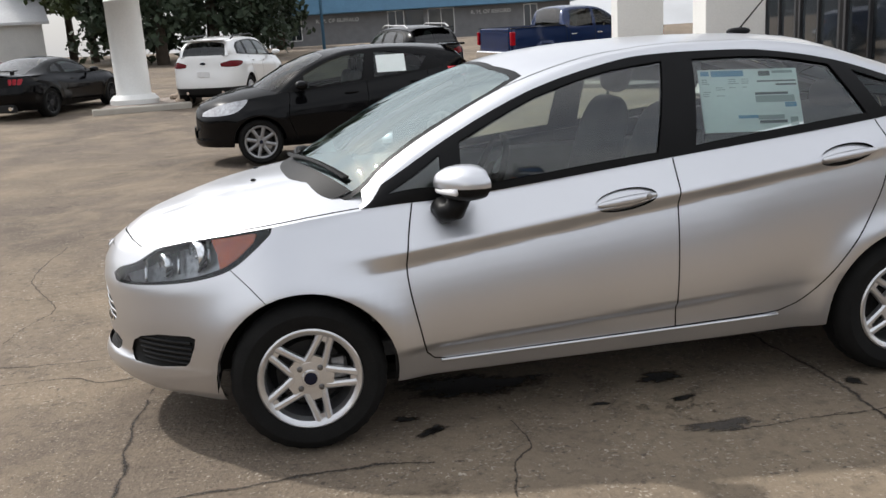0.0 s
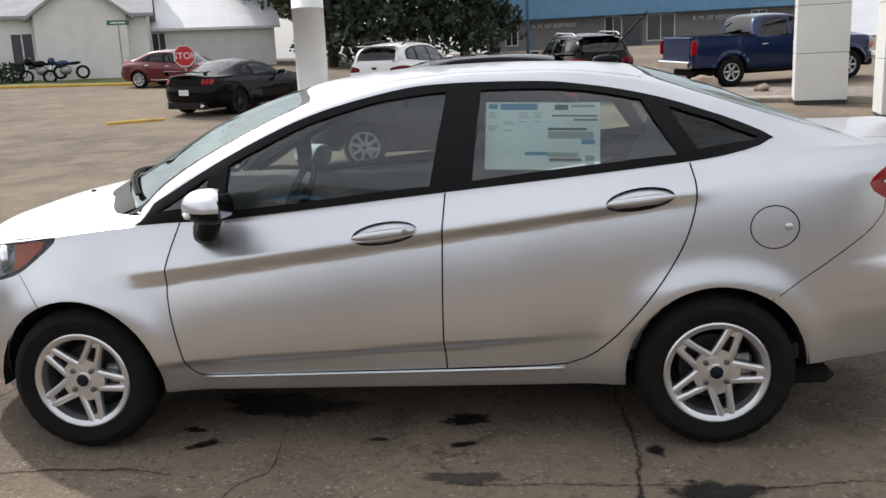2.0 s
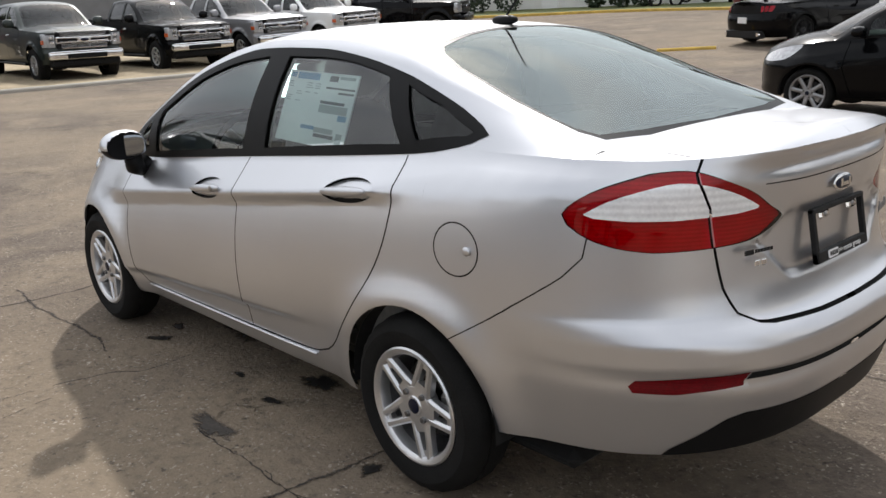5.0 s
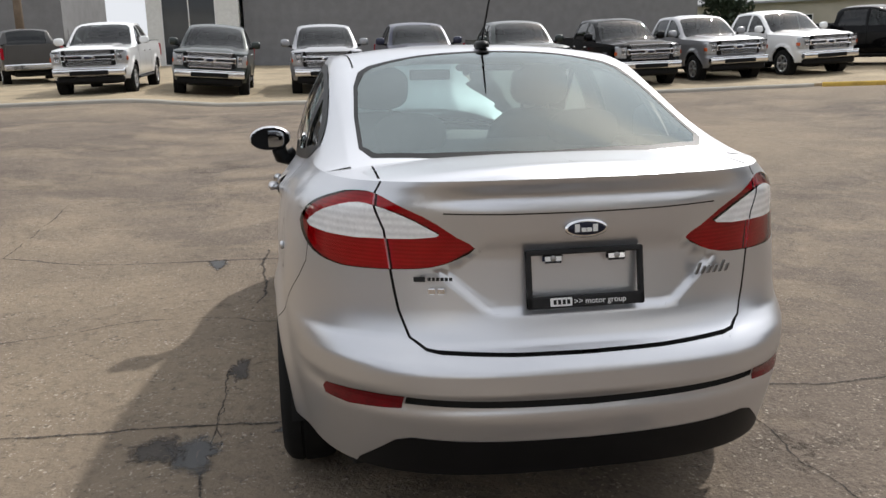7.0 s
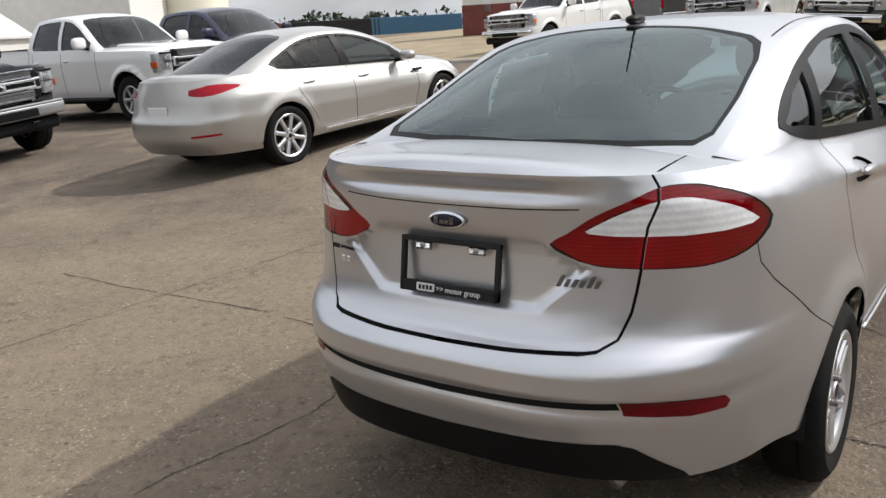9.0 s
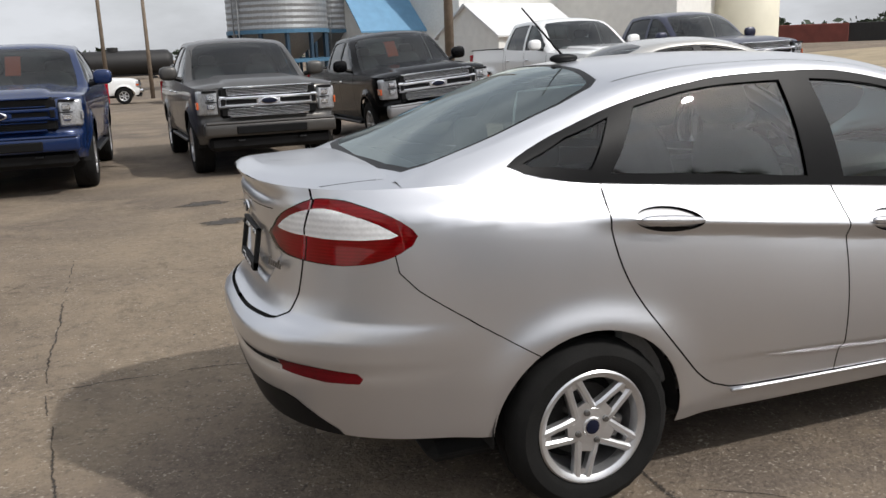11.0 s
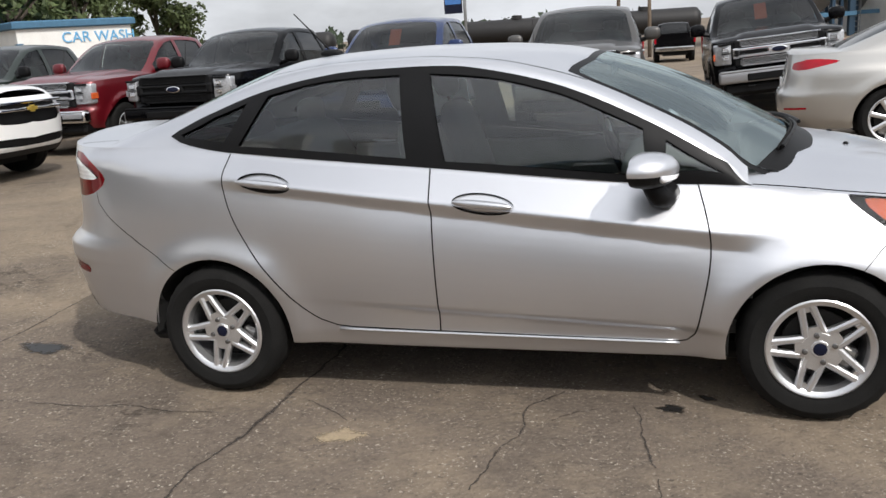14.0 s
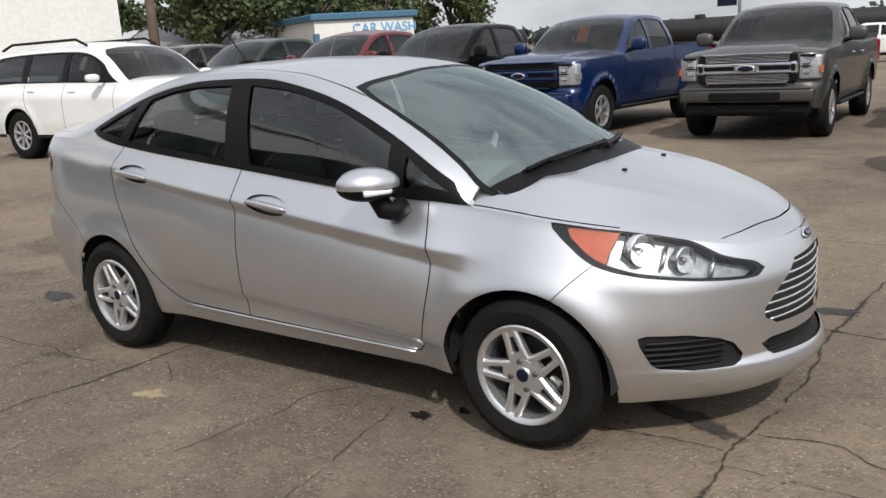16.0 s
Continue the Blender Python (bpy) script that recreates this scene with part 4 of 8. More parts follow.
    top.mesh("cowl", cowl_cells, TRIM, car, "black plastic cowl under the windscreen", sides=both, sink=-0.004)
    top.mesh("windscreen", w_cells, SCREEN, car, sides=both, sink=0.002)
    top.mesh("rear_window", b_cells, REARGLASS, car, sides=both, sink=0.002)
    side = Sheet(gx[13:], lambda x: [k / 10 for k in range(11)], F.cabin)
    dlo = F.pane(refine([(-1.0, 0.906), (-0.84, 0.917), (-0.58, 0.927), (0.23, 1.002), (0.7, 1.043), (1.14, 1.083), (1.30, 1.105), (1.41, 1.132), (1.465, 1.158), (1.43, 1.18), (1.33, 1.225), (1.23, 1.262), (1.08, 1.313), (0.91, 1.355), (0.75, 1.382), (0.59, 1.398), (0.26, 1.402), (0.05, 1.383), (-0.28, 1.302), (-0.6, 1.163), (-0.91, 0.99)], 0.06)) 
    side.cut(dlo + [dlo[0]])
    panes = {"quarterlight": [(-0.90, 0.955), (-0.685, 0.962), (-0.685, 1.085)],
             "front_window": [(-0.615, 0.952), (0.185, 1.028), (0.255, 1.372), (0.05, 1.352), (-0.28, 1.272), (-0.6, 1.128)],
             "rear_side_window": [(0.345, 1.043), (1.115, 1.112), (0.985, 1.315), (0.80, 1.352), (0.6, 1.37), (0.385, 1.373)],
             "quarter_window": [(1.185, 1.128), (1.385, 1.15), (1.41, 1.163), (1.25, 1.232), (1.085, 1.287)]}
    cut = {}
    for k, o in panes.items():
        o = F.pane(o)
        side.cut(o + [o[0]])
        cut[k] = side.take(o)
    frame_cells = side.take(dlo)
    side.cells = [c for c in side.cells if sum(p[0] for p in c) / len(c) < 1.82]
    for s in both:
        side.mesh("roof_pillar", side.cells, SILVER, car, sides=(s,))
        side.mesh("pillar_lining", side.cells, HEADLINER, car, sides=(s,), sink=0.025)
        side.mesh("window_frame", frame_cells, TRIM, car, "black window surround", sides=(s,), thick=0.03, sink=-0.003)
        for k, c in cut.items():
            g = {"front_window": GLASS, "quarterlight": GLASS}.get(k, TINT if k == "quarter_window" else GLASS)
            side.mesh(k, c, g, doors["f", s] if k in ("front_window", "quarterlight") else doors["r", s] if k == "rear_side_window" else car, sides=(s,), sink=0.006)
    # handles with their oval cups, keyhole
    for s in both:
        for key, hx0, hz in (("f", 0.015, 0.866), ("r", 0.96, 0.962)):
            y = float(saloon_width(hx0, hz)) - 0.002
            tilt = pose(hx0, s * y, hz, 0, -6, 0)
            skirt.mesh("handle_cup", cups[0 if key == "f" else 1], SILVER, doors[key, s], sides=(s,), sink=0.011)
            bar = blob(0, s * 0.012, 0.002, 0.124, 0.018, 0.0165, 2.3, 24, 10)
            hd = part("handle", bar, SILVER, doors[key, s], smooth=True, at=tilt)
            if s < 0 and key == "f":
                part("keyhole", blob(0.083, -0.027, 0.002, 0.0125, 0.003, 0.0125, 2), STEEL, doors[key, s], smooth=True, at=tilt)
        # mirror
        m = new("door_mirror")
        m.parent = car
        my = 0.876
        shell = blob(-0.625, s * my, 1.000, 0.105, 0.110, 0.066, 2.1, 32, 20)
        for v in shell.verts:
            v.co.x = min(v.co.x, -0.582)
            v.co.x += 0.30 * (abs(v.co.y) - my)
        lower = shell.copy()
        for bm, keep in ((shell, lambda f: f.calc_center_median().z > 0.984 and f.normal.x < 0.8), (lower, lambda f: not (f.calc_center_median().z > 0.984 and f.normal.x < 0.8))):
            bm.normal_update()
            bmesh.ops.delete(bm, geom=[f for f in bm.faces if not keep(f)], context="FACES")
        part("mirror_cover", shell, SILVER, m, smooth=True)
        part("mirror_housing", lower, TRIM, m, "black lower half of the mirror")
        part("mirror_pane", blob(0, 0, 0, 0.003, 0.082, 0.046, 3.4), MIRROR, m, smooth=True, at=pose(-0.5785, s * my, 0.999, 0, 0, s * 16.7))
        part("mirror_arm", tube([(-0.70, s * 0.745, 0.900), (-0.685, s * 0.79, 0.880), (-0.660, s * 0.82, 0.890), (-0.635, s * 0.835, 0.95)], 0.042, 12), TRIM, m, smooth=True)
        part("turn_lamp", tube([(-0.717 + 0.30 * (yy - my) + 2.2 * (yy - my) ** 2, s * yy, 0.978) for yy in np.linspace(my - 0.02, my + 0.085, 8)], 0.0125, 8), WHITELENS, m, smooth=True)
        for k in range(5):
            z = 0.36 + 0.022 * k
            pts = [F.skirt(F.p_at(yy, z, True), z) * np.array([1, s, 1]) for yy in np.linspace(0.49, 0.68, 8)]
            part("fog_louvre", tube([tuple(q + np.array([0.012, 0, 0])) for q in pts], 0.006, 6), TRIM, car)
    # grille bars
    for k in range(7):
        z = 0.478 + 0.0305 * k
        half = float(np.interp(z, [0.455, 0.50, 0.53, 0.60, 0.68], [0.29, 0.35, 0.355, 0.292, 0.18])) 
        pts = []
        for yy in np.linspace(-half, half, 25):
            q = F.skirt(F.p_at(abs(yy), z, True), z)
            pts.append((q[0] + 0.012, math.copysign(q[1], yy), z))
        bar = tube(pts, 0.0055, 8)
        part("grille_bar", bar, CHROME, car, smooth=True)
    for k in range(3):
        z = 0.352 + 0.02 * k
        pts = [(float(F.skirt(F.p_at(abs(yy), z, True), z)[0]) + 0.012, yy, z) for yy in np.linspace(-0.31, 0.31, 17)]
        part("lower_grille_bar", tube(pts, 0.004, 6), TRIM, car)

    def oval(x, z, tiltdeg, ry=0.058, rz=0.024):
        o = new("emblem")
        o.parent = car
        o.matrix_basis = pose(x, 0, z, 0, tiltdeg, 0)
        s = 1 if x > 0 else -1
        part("emblem_rim", blob(0, 0, 0, 0.007, ry, rz, 2.0), CHROME, o, smooth=True)
        part("emblem_face", blob(s * 0.003, 0, 0, 0.007, ry - 0.007, rz - 0.006, 2.0), EMBLEM, o, smooth=True)
        part("emblem_script", join(*[box(s * 0.0085, ry * a - 0.004, -rz * 0.35, s * 0.0105, ry * a + 0.009, rz * h) for a, h in ((-0.5, 0.5), (-0.2, 0.1), (0.05, 0.1), (0.32, 0.45))]), CHROME, o)

    oval(2.197, 1.0, -4)
    oval(-2.045, 0.735, 38, 0.05, 0.021)
    # plate frame, with the dealer's strip
    pf = new("plate_frame")
    pf.parent = car
    pf.matrix_basis = pose(2.192, 0, 0.870, 0, -10, 0)
    for y0, z0, y1, z1 in ((-0.157, 0.062, 0.157, 0.076), (-0.157, -0.076, 0.157, -0.045), (-0.157, -0.076, -0.143, 0.076), (0.143, -0.076, 0.157, 0.076)):
        part("frame_bar", box(-0.006, y0, z0, 0.012 + 0.001 * (z0 > 0), y1, z1, 0.003), PLASTIC, pf)
    for y in (-0.085, 0.085):
        part("plate_clip", box(-0.004, y - 0.028, 0.040, 0.010, y + 0.028, 0.064, 0.006), CHROME, pf)
        part("plate_screw", blob(0.011, y, 0.053, 0.004, 0.008, 0.008, 2), STEEL, pf, smooth=True)
    part("strip_badge", box(0.012, -0.098, -0.071, 0.014, -0.04, -0.049, 0.002), LETTER, pf)
    part("strip_mark", join(*[box(0.014, -0.090 + 0.012 * k, -0.066, 0.0148, -0.082 + 0.012 * k, -0.054) for k in range(4)]), PLASTIC, pf)
    face = pose(0.0135, 0, 0, 90, 0, 90)
    lettering(">> motor group", 0.021, LETTER, pose(0.013, 0.035, -0.061, 90, 0, 90), pf, "lettering", 0.0006)
    # model script and dealer badge on the boot
    for w, y0, z0, mtl in ((0.115, 0.36, 0.865, CHROME),):
        bits = []
        for k in range(6):
            b = box(0, -0.05 + 0.019 * k, -0.011, 0.004, -0.05 + 0.019 * k + 0.012, 0.010 if k not in (0, 4) else 0.02, 0.002)
            bits.append(b)
        bm = join(*bits)
        for v in bm.verts:
            v.co.y += 0.5 * v.co.z
        part("model_script", bm, NUT, car, at=pose(2.168, y0, z0, 0, -4, 12))
    part("dealer_badge", join(box(0, -0.048, -0.006, 0.003, -0.018, 0.007), *[box(0, -0.012 + 0.011 * k, -0.004, 0.002, -0.004 + 0.011 * k, 0.005) for k in range(6)]), PLASTIC, car, at=pose(2.164, -0.395, 0.880, 0, -3, -14))
    part("trim_badge", join(box(0, -0.022, -0.008, 0.003, -0.003, 0.008, 0.002), box(0, 0.002, -0.008, 0.003, 0.021, 0.008, 0.002)), CHROME, car, at=pose(2.166, -0.385, 0.848, 0, -3, -14))
    # wheels and wells
    add_wheels(car, (-1.2445, 1.2445), 0.725, 0.298, 0.185, 0.194, "five", spin=0)
    for hx in (-1.2445, 1.2445):
        for s in both:
            part("wheel_well", wheel_well(hx, s * 0.785, s * 0.52, 0.345, 0.298), LINER, car)
    part("underbody", box(-1.55, -0.62, 0.17, 1.75, 0.62, 0.24, 0.03), LINER, car)
    part("exhaust", tube([(1.6, 0.42, 0.30), (2.085, 0.42, 0.295)], 0.020, 12), STEEL, car, smooth=True)
    for s in both:
        part("sill_lip", tube([(x, s * (float(saloon_width(x, 0.302 + 0.013 * (x + 0.72))) + 0.006), 0.302 + 0.013 * (x + 0.72)) for x in np.linspace(-0.74, 0.68, 24)], 0.007, 6), SILVER, car, smooth=True)
    # antenna, wipers, cowl
    part("antenna_base", blob(0.92, 0, 1.468, 0.06, 0.028, 0.018, 2.3), TRIM, car, smooth=True)
    part("antenna_rod", tube([(0.925, 0, 1.48), (1.10, 0, 1.665)], 0.0045, 8, 0.003), TRIM, car)
    def on_screen(y, up, lift):
        x = -1.222 + 0.16 * (abs(y) / 0.6) ** 2 + up
        q = F.cabin(np.array([x]), np.array([2 - abs(y) / float(F.rail_y(x))]))[0]
        return (x - 0.5 * lift, y, q[2] + lift)

    for y0, y1, u0, u1 in ((0.50, -0.06, 0.0, 0.02), (0.02, -0.56, -0.005, 0.05)):
        ys = np.linspace(y0, y1, 9)
        part("wiper", tube([on_screen(y, u0 + (u1 - u0) * k / 8, 0.024 - 0.0012 * k) for k, y in enumerate(ys)], 0.009, 6, 0.006), TRIM, car)
        part("wiper_blade", tube([on_screen(y, 0.012 + u0 + (u1 - u0) * k / 8, 0.010) for k, y in enumerate(ys)], 0.007, 6), RUBBER, car)
    for s in both:
        yb = 0.21
        part("washer_jet", blob(-1.40, s * yb, float(F.lid(np.array([-1.40]), np.array([yb / float(F.edge(-1.40)[0])]))[0][2]) + 0.003, 0.012, 0.009, 0.006, 2), TRIM, car, smooth=True)
    # cabin
    part("cabin_floor", box(-1.0, -0.66, 0.30, 1.6, 0.66, 0.36), CLOTH, car)
    part("dashboard", blob(-0.78, 0, 0.86, 0.30, 0.64, 0.13, 3.5), DASH, car, smooth=True)
    part("parcel_shelf", box(1.15, -0.58, 1.02, 1.75, 0.58, 1.06, 0.02), CLOTH, car)
    for s in both:
        part("door_card", box(-0.75, s * 0.70 - 0.02, 0.36, 1.1, s * 0.70 + 0.02, 0.93, 0.015), DASH, car)
        seat = new("front_seat")
        seat.parent = car
        part("cushion", blob(-0.05, s * 0.36, 0.56, 0.27, 0.25, 0.10, 3.5), CLOTH, seat, smooth=True)
        b = blob(0, 0, 0.33, 0.075, 0.24, 0.34, 3.2)
        part("backrest", b, CLOTH, seat, smooth=True, at=pose(0.22, s * 0.36, 0.55, 0, 17, 0))
        part("headrest", blob(0, 0, 0.78, 0.055, 0.13, 0.095, 2.8), CLOTH, seat, smooth=True, at=pose(0.22, s * 0.36, 0.55, 0, 17, 0))
        part("headrest_post", tube([(0, 0.05, 0.6), (0, 0.05, 0.75)], 0.007), STEEL, seat, at=pose(0.22, s * 0.36, 0.55, 0, 17, 0))
        part("rear_headrest", blob(1.20, s * 0.32, 1.16, 0.05, 0.13, 0.075, 2.8), CLOTH, car, smooth=True)
    part("rear_bench", blob(0.78, 0, 0.56, 0.27, 0.62, 0.10, 4), CLOTH, car, smooth=True)
    part("rear_backrest", blob(0, 0, 0.30, 0.08, 0.63, 0.32, 4), CLOTH, car, smooth=True, at=pose(0.98, 0, 0.55, 0, 22, 0))
    steer = new("steering_wheel")
    steer.parent = car
    steer.matrix_basis = pose(-0.42, -0.36, 0.93, 0, -68, 0)
    part("wheel_rim", tube([(0.185 * math.cos(t), 0.185 * math.sin(t), 0) for t in np.linspace(0, 2 * math.pi, 33)], 0.015, 8), TRIM, steer, smooth=True)
    part("wheel_hub", blob(0, 0, -0.01, 0.075, 0.07, 0.03, 2.6), TRIM, steer, smooth=True)
    for a in (0, 140, 220):
        part("wheel_spoke", box(0.05, -0.02, -0.012, 0.18, 0.02, 0.006, 0.005), ALLOY if a else TRIM, steer, at=pose(0, 0, 0, 0, 0, a + 90))
    part("steering_column", tube([(-0.78, -0.36, 0.80), (-0.44, -0.36, 0.925)], 0.04), DASH, car)
    part("rear_view_mirror", box(-0.46, -0.11, 1.30, -0.44, 0.11, 1.355, 0.008), TRIM, car)
    part("brake_light_pod", box(1.0, -0.12, 1.375, 1.10, 0.12, 1.40, 0.01), TRIM, car)
    # window sticker, on the inside of the left rear pane
    st = new("price_sticker")
    st.parent = car
    st["label"] = "pale price sheet with blue heading and small print"
    c0 = F.cabin(np.array([0.39]), np.array([F.w_of(0.39, 1.085)]))[0]
    c1 = F.cabin(np.array([0.39]), np.array([F.w_of(0.39, 1.35)]))[0]
    up = Vector((0.02, -(c1[1] - c0[1]), c1[2] - c0[2])).normalized()
    along = Vector((1, 0.012, -0.02)).normalized()
    base = Vector((0.395, -c0[1] + 0.010, 1.083))
    nrm = along.cross(up).normalized()
    m4 = Matrix((along, up, nrm)).transposed().to_4x4()
    m4.translation = base
    st.matrix_basis = m4
    part("sheet", box(0, 0, -0.001, 0.43, 0.262, 0.0), PAPER, st)
    bars = [(0.055, 0.232, 0.195, 0.256, PBLUE), (0.01, 0.236, 0.045, 0.254, PBLUE), (0.26, 0.232, 0.31, 0.252, PDARK), (0.32, 0.242, 0.41, 0.252, PGREY), (0.25, 0.206, 0.42, 0.212, PDARK), (0.33, 0.19, 0.42, 0.197, PDARK),
            (0.235, 0.12, 0.405, 0.148, PGREY), (0.235, 0.152, 0.38, 0.162, PDARK), (0.36, 0.098, 0.41, 0.118, PBLUE), (0.15, 0.055, 0.235, 0.068, PBLUE), (0.235, 0.048, 0.35, 0.066, PGREY), (0.24, 0.032, 0.36, 0.044, PDARK), (0.375, 0.02, 0.408, 0.055, PGREY)]
    rnd = random.Random(4)
    for col in range(4):
        for r in range(9):
            if rnd.random() < 0.75 and not (col > 1 and r > 4):
                x0, z0 = 0.012 + 0.057 * col, 0.218 - 0.0085 * r
                bars.append((x0, z0, x0 + rnd.uniform(0.02, 0.045), z0 + 0.003, PGREY))
    for x0, z0, x1, z1, m in bars:
        part("print_bar", box(x0, z0, 0.0004, x1, z1, 0.0012), m, st)
    part("paper_back", box(0, 0, -0.004, 0.43, 0.262, -0.0015), PAPER, st)
    return car


silver_car = saloon()


# ---- lie of the land ----
def hump(v, w=1.5):
    return w * math.log1p(math.exp(max(-40.0, min(40.0, v / w))))


def step(v, a, b):
    t = max(0.0, min(1.0, (v - a) / (b - a)))
    return t * t * (3 - 2 * t)


def ground_z(x, y):
    return (0.042 * hump(min(y, 60) - 9.5) + 0.022 * hump(min(-x, 60) - 4) + 0.2 * step(-x, 0.8, 4.6) * step(-y, 2.2, 5)
            + 0.085 * math.exp(-(((y - 8.7) / 1.9) ** 2) - ((x + 0.4) / 5.0) ** 2) - 0.02 * hump(min(-y, 90) - 3.5) - 0.0035)


def stand(ob, x, y, rz=0.0, wheelbase=0.0):
    """Puts a thing on the ground, tilted with it where it has a wheelbase."""
    d = wheelbase / 2
    c, s = math.cos(radians(rz)), math.sin(radians(rz))
    z = ground_z(x, y)
    if d:
        z0, z1 = ground_z(x - c * d, y - s * d), ground_z(x + c * d, y + s * d)
        l0, l1 = ground_z(x + s * 0.8, y - c * 0.8), ground_z(x - s * 0.8, y + c * 0.8)
        m = Matrix.Translation((x, y, (z0 + z1) / 2)) @ pose(0, 0, 0, 0, 0, rz) @ pose(0, 0, 0, math.degrees(math.atan2(l1 - l0, 1.6)), -math.degrees(math.atan2(z1 - z0, wheelbase)), 0)
    else:
        m = pose(x, y, z, 0, 0, rz)
    ob.matrix_basis = m
    return ob


# ---- pickups ----
def pickup_width(x, z):
    x, z = np.broadcast_arrays(np.asarray(x, float), np.asarray(z, float))
    nodes = [(0.40 + 0 * x, 0.90), (0.55 + 0 * x, 0.955), (0.60 + 0 * x, 0.965), (0.9 + 0 * x, 0.985), (1.10 + 0 * x, 0.985), (1.17 + 0 * x, 0.975), (1.36 + 0 * x, 0.945)]
    y = stack([(a, b + 0 * x) for a, b in nodes], z, 0.03)
    for hx in (-1.84, 1.84):
        r = np.hypot(x - hx, z - 0.41)
        y = y + 0.045 * np.exp(-(((r - 0.51) / 0.055) ** 2))
    return y


class PickupForm(CarForm):
    """Adds the raised middle of the bonnet."""

    def lid(self, x, b):
        q = CarForm.lid(self, x, b)
        q[..., 2] = q[..., 2] + 0.035 * (1 - ease(np.abs(b), 0.50, 0.62)) * (1 - ease(-q[..., 0], 2.25, 2.55))
        return q


PICKUP = PickupForm(
    xa=-2.05, xb=2.7, nf=5.0, nr=7.0, width=pickup_width,
    shoulder_z=table((-2.8, 1.17), (-2.4, 1.21), (-1.2, 1.25), (-0.9, 1.265), (1.0, 1.31), (1.12, 1.37), (3.1, 1.40)),
    sill_z=table((-2.8, 0.46), (-2.3, 0.44), (-1.3, 0.46), (1.3, 0.48), (2.4, 0.56), (3.1, 0.58)),
    nose=table((0.4, -2.60), (0.5, -2.70), (0.7, -2.72), (0.78, -2.66), (1.1, -2.66), (1.19, -2.62), (1.4, -2.5)),
    tail=table((0.4, 2.98), (0.6, 3.02), (1.0, 3.03), (1.4, 3.02)),
    lid_z=table((-2.6, 1.20), (-2.45, 1.255), (-1.9, 1.295), (-1.2, 1.325), (-0.8, 1.33), (3.1, 1.33)), lid_n=6.0,
    roof_z=table((-1.35, 1.24), (-1.1, 1.375), (-0.45, 1.80), (-0.2, 1.905), (0.1, 1.945), (0.5, 1.955), (0.9, 1.94), (1.02, 1.905), (1.12, 1.77), (1.16, 1.34)),
    rail_y=table((-1.35, 0.87), (-1.0, 0.865), (-0.4, 0.775), (0.0, 0.735), (0.9, 0.725), (1.16, 0.73)),
    rail_z=table((-1.35, 1.20), (-1.08, 1.285), (-0.45, 1.73), (-0.2, 1.84), (0.1, 1.885), (0.5, 1.895), (0.9, 1.875), (1.02, 1.835), (1.12, 1.72), (1.16, 1.38)),
)
PICK = {}


def pickup_cells():
    """The pickup's panels, cut once."""
    F = PICKUP
    cols = list(np.linspace(F.p0, F.xa, 16)) + list(np.linspace(F.xa, F.xb, 44))[1:] + list(np.linspace(F.xb, F.p1, 10))[1:]
    skirt = Sheet(cols, lambda p: [float(F.foot(p)) + (float(F.top(p)) - float(F.foot(p))) * k / 12 for k in range(13)], F.skirt)
    for hx in (-1.84, 1.84):
        ring = circle(hx, 0.42, 0.485, n=28)
        skirt.cut(ring)
        skirt.take(ring)
    for ln in ([(-0.98, 1.25), (-0.98, 0.62), (-0.94, 0.55)], [(0.06, 1.29), (0.06, 0.55)], [(0.98, 1.33), (0.98, 0.9), (0.9, 0.62)], [(1.10, 1.36), (1.10, 0.5)]):
        skirt.seam(ln, 0.012)
    us = [k / 8 for k in range(9)]
    hood = Sheet(list(np.linspace(-2.585, -0.85, 20)), lambda x: [k / 16 for k in range(17)], F.lid, False)
    gx = list(np.linspace(-1.33, -1.08, 5)) + list(np.linspace(-1.08, 1.155, 34))[1:]
    top = Sheet(gx, lambda x: [1 + k / 8 for k in range(9)], F.cabin)
    wind = [(-1.5, 1.06), (-1.0, 1.07), (-0.42, 1.10), (-0.30, 1.2), (-0.33, 2.01), (-1.5, 2.01)]
    back = [(1.17, 2.01), (1.03, 2.01), (1.03, 1.25), (1.06, 1.12), (1.17, 1.12)]
    for o in (wind, back):
        top.cut(o + [o[0]])
    w, b = top.take(wind), top.take(back)
    side = Sheet(gx[4:], lambda x: [k / 6 for k in range(7)], F.cabin)
    cut = {}
    for k, o in {"front_window": [(-0.84, 1.285), (0.03, 1.325), (0.03, 1.83), (-0.19, 1.795), (-0.42, 1.69), (-0.82, 1.41)], "rear_side_window": [(0.13, 1.33), (0.93, 1.36), (0.98, 1.39), (0.86, 1.80), (0.6, 1.83), (0.13, 1.835)]}.items():
        o = F.pane(o)
        side.cut(o + [o[0]])
        cut[k] = side.take(o)
    return skirt, hood, top, w, b, side, cut


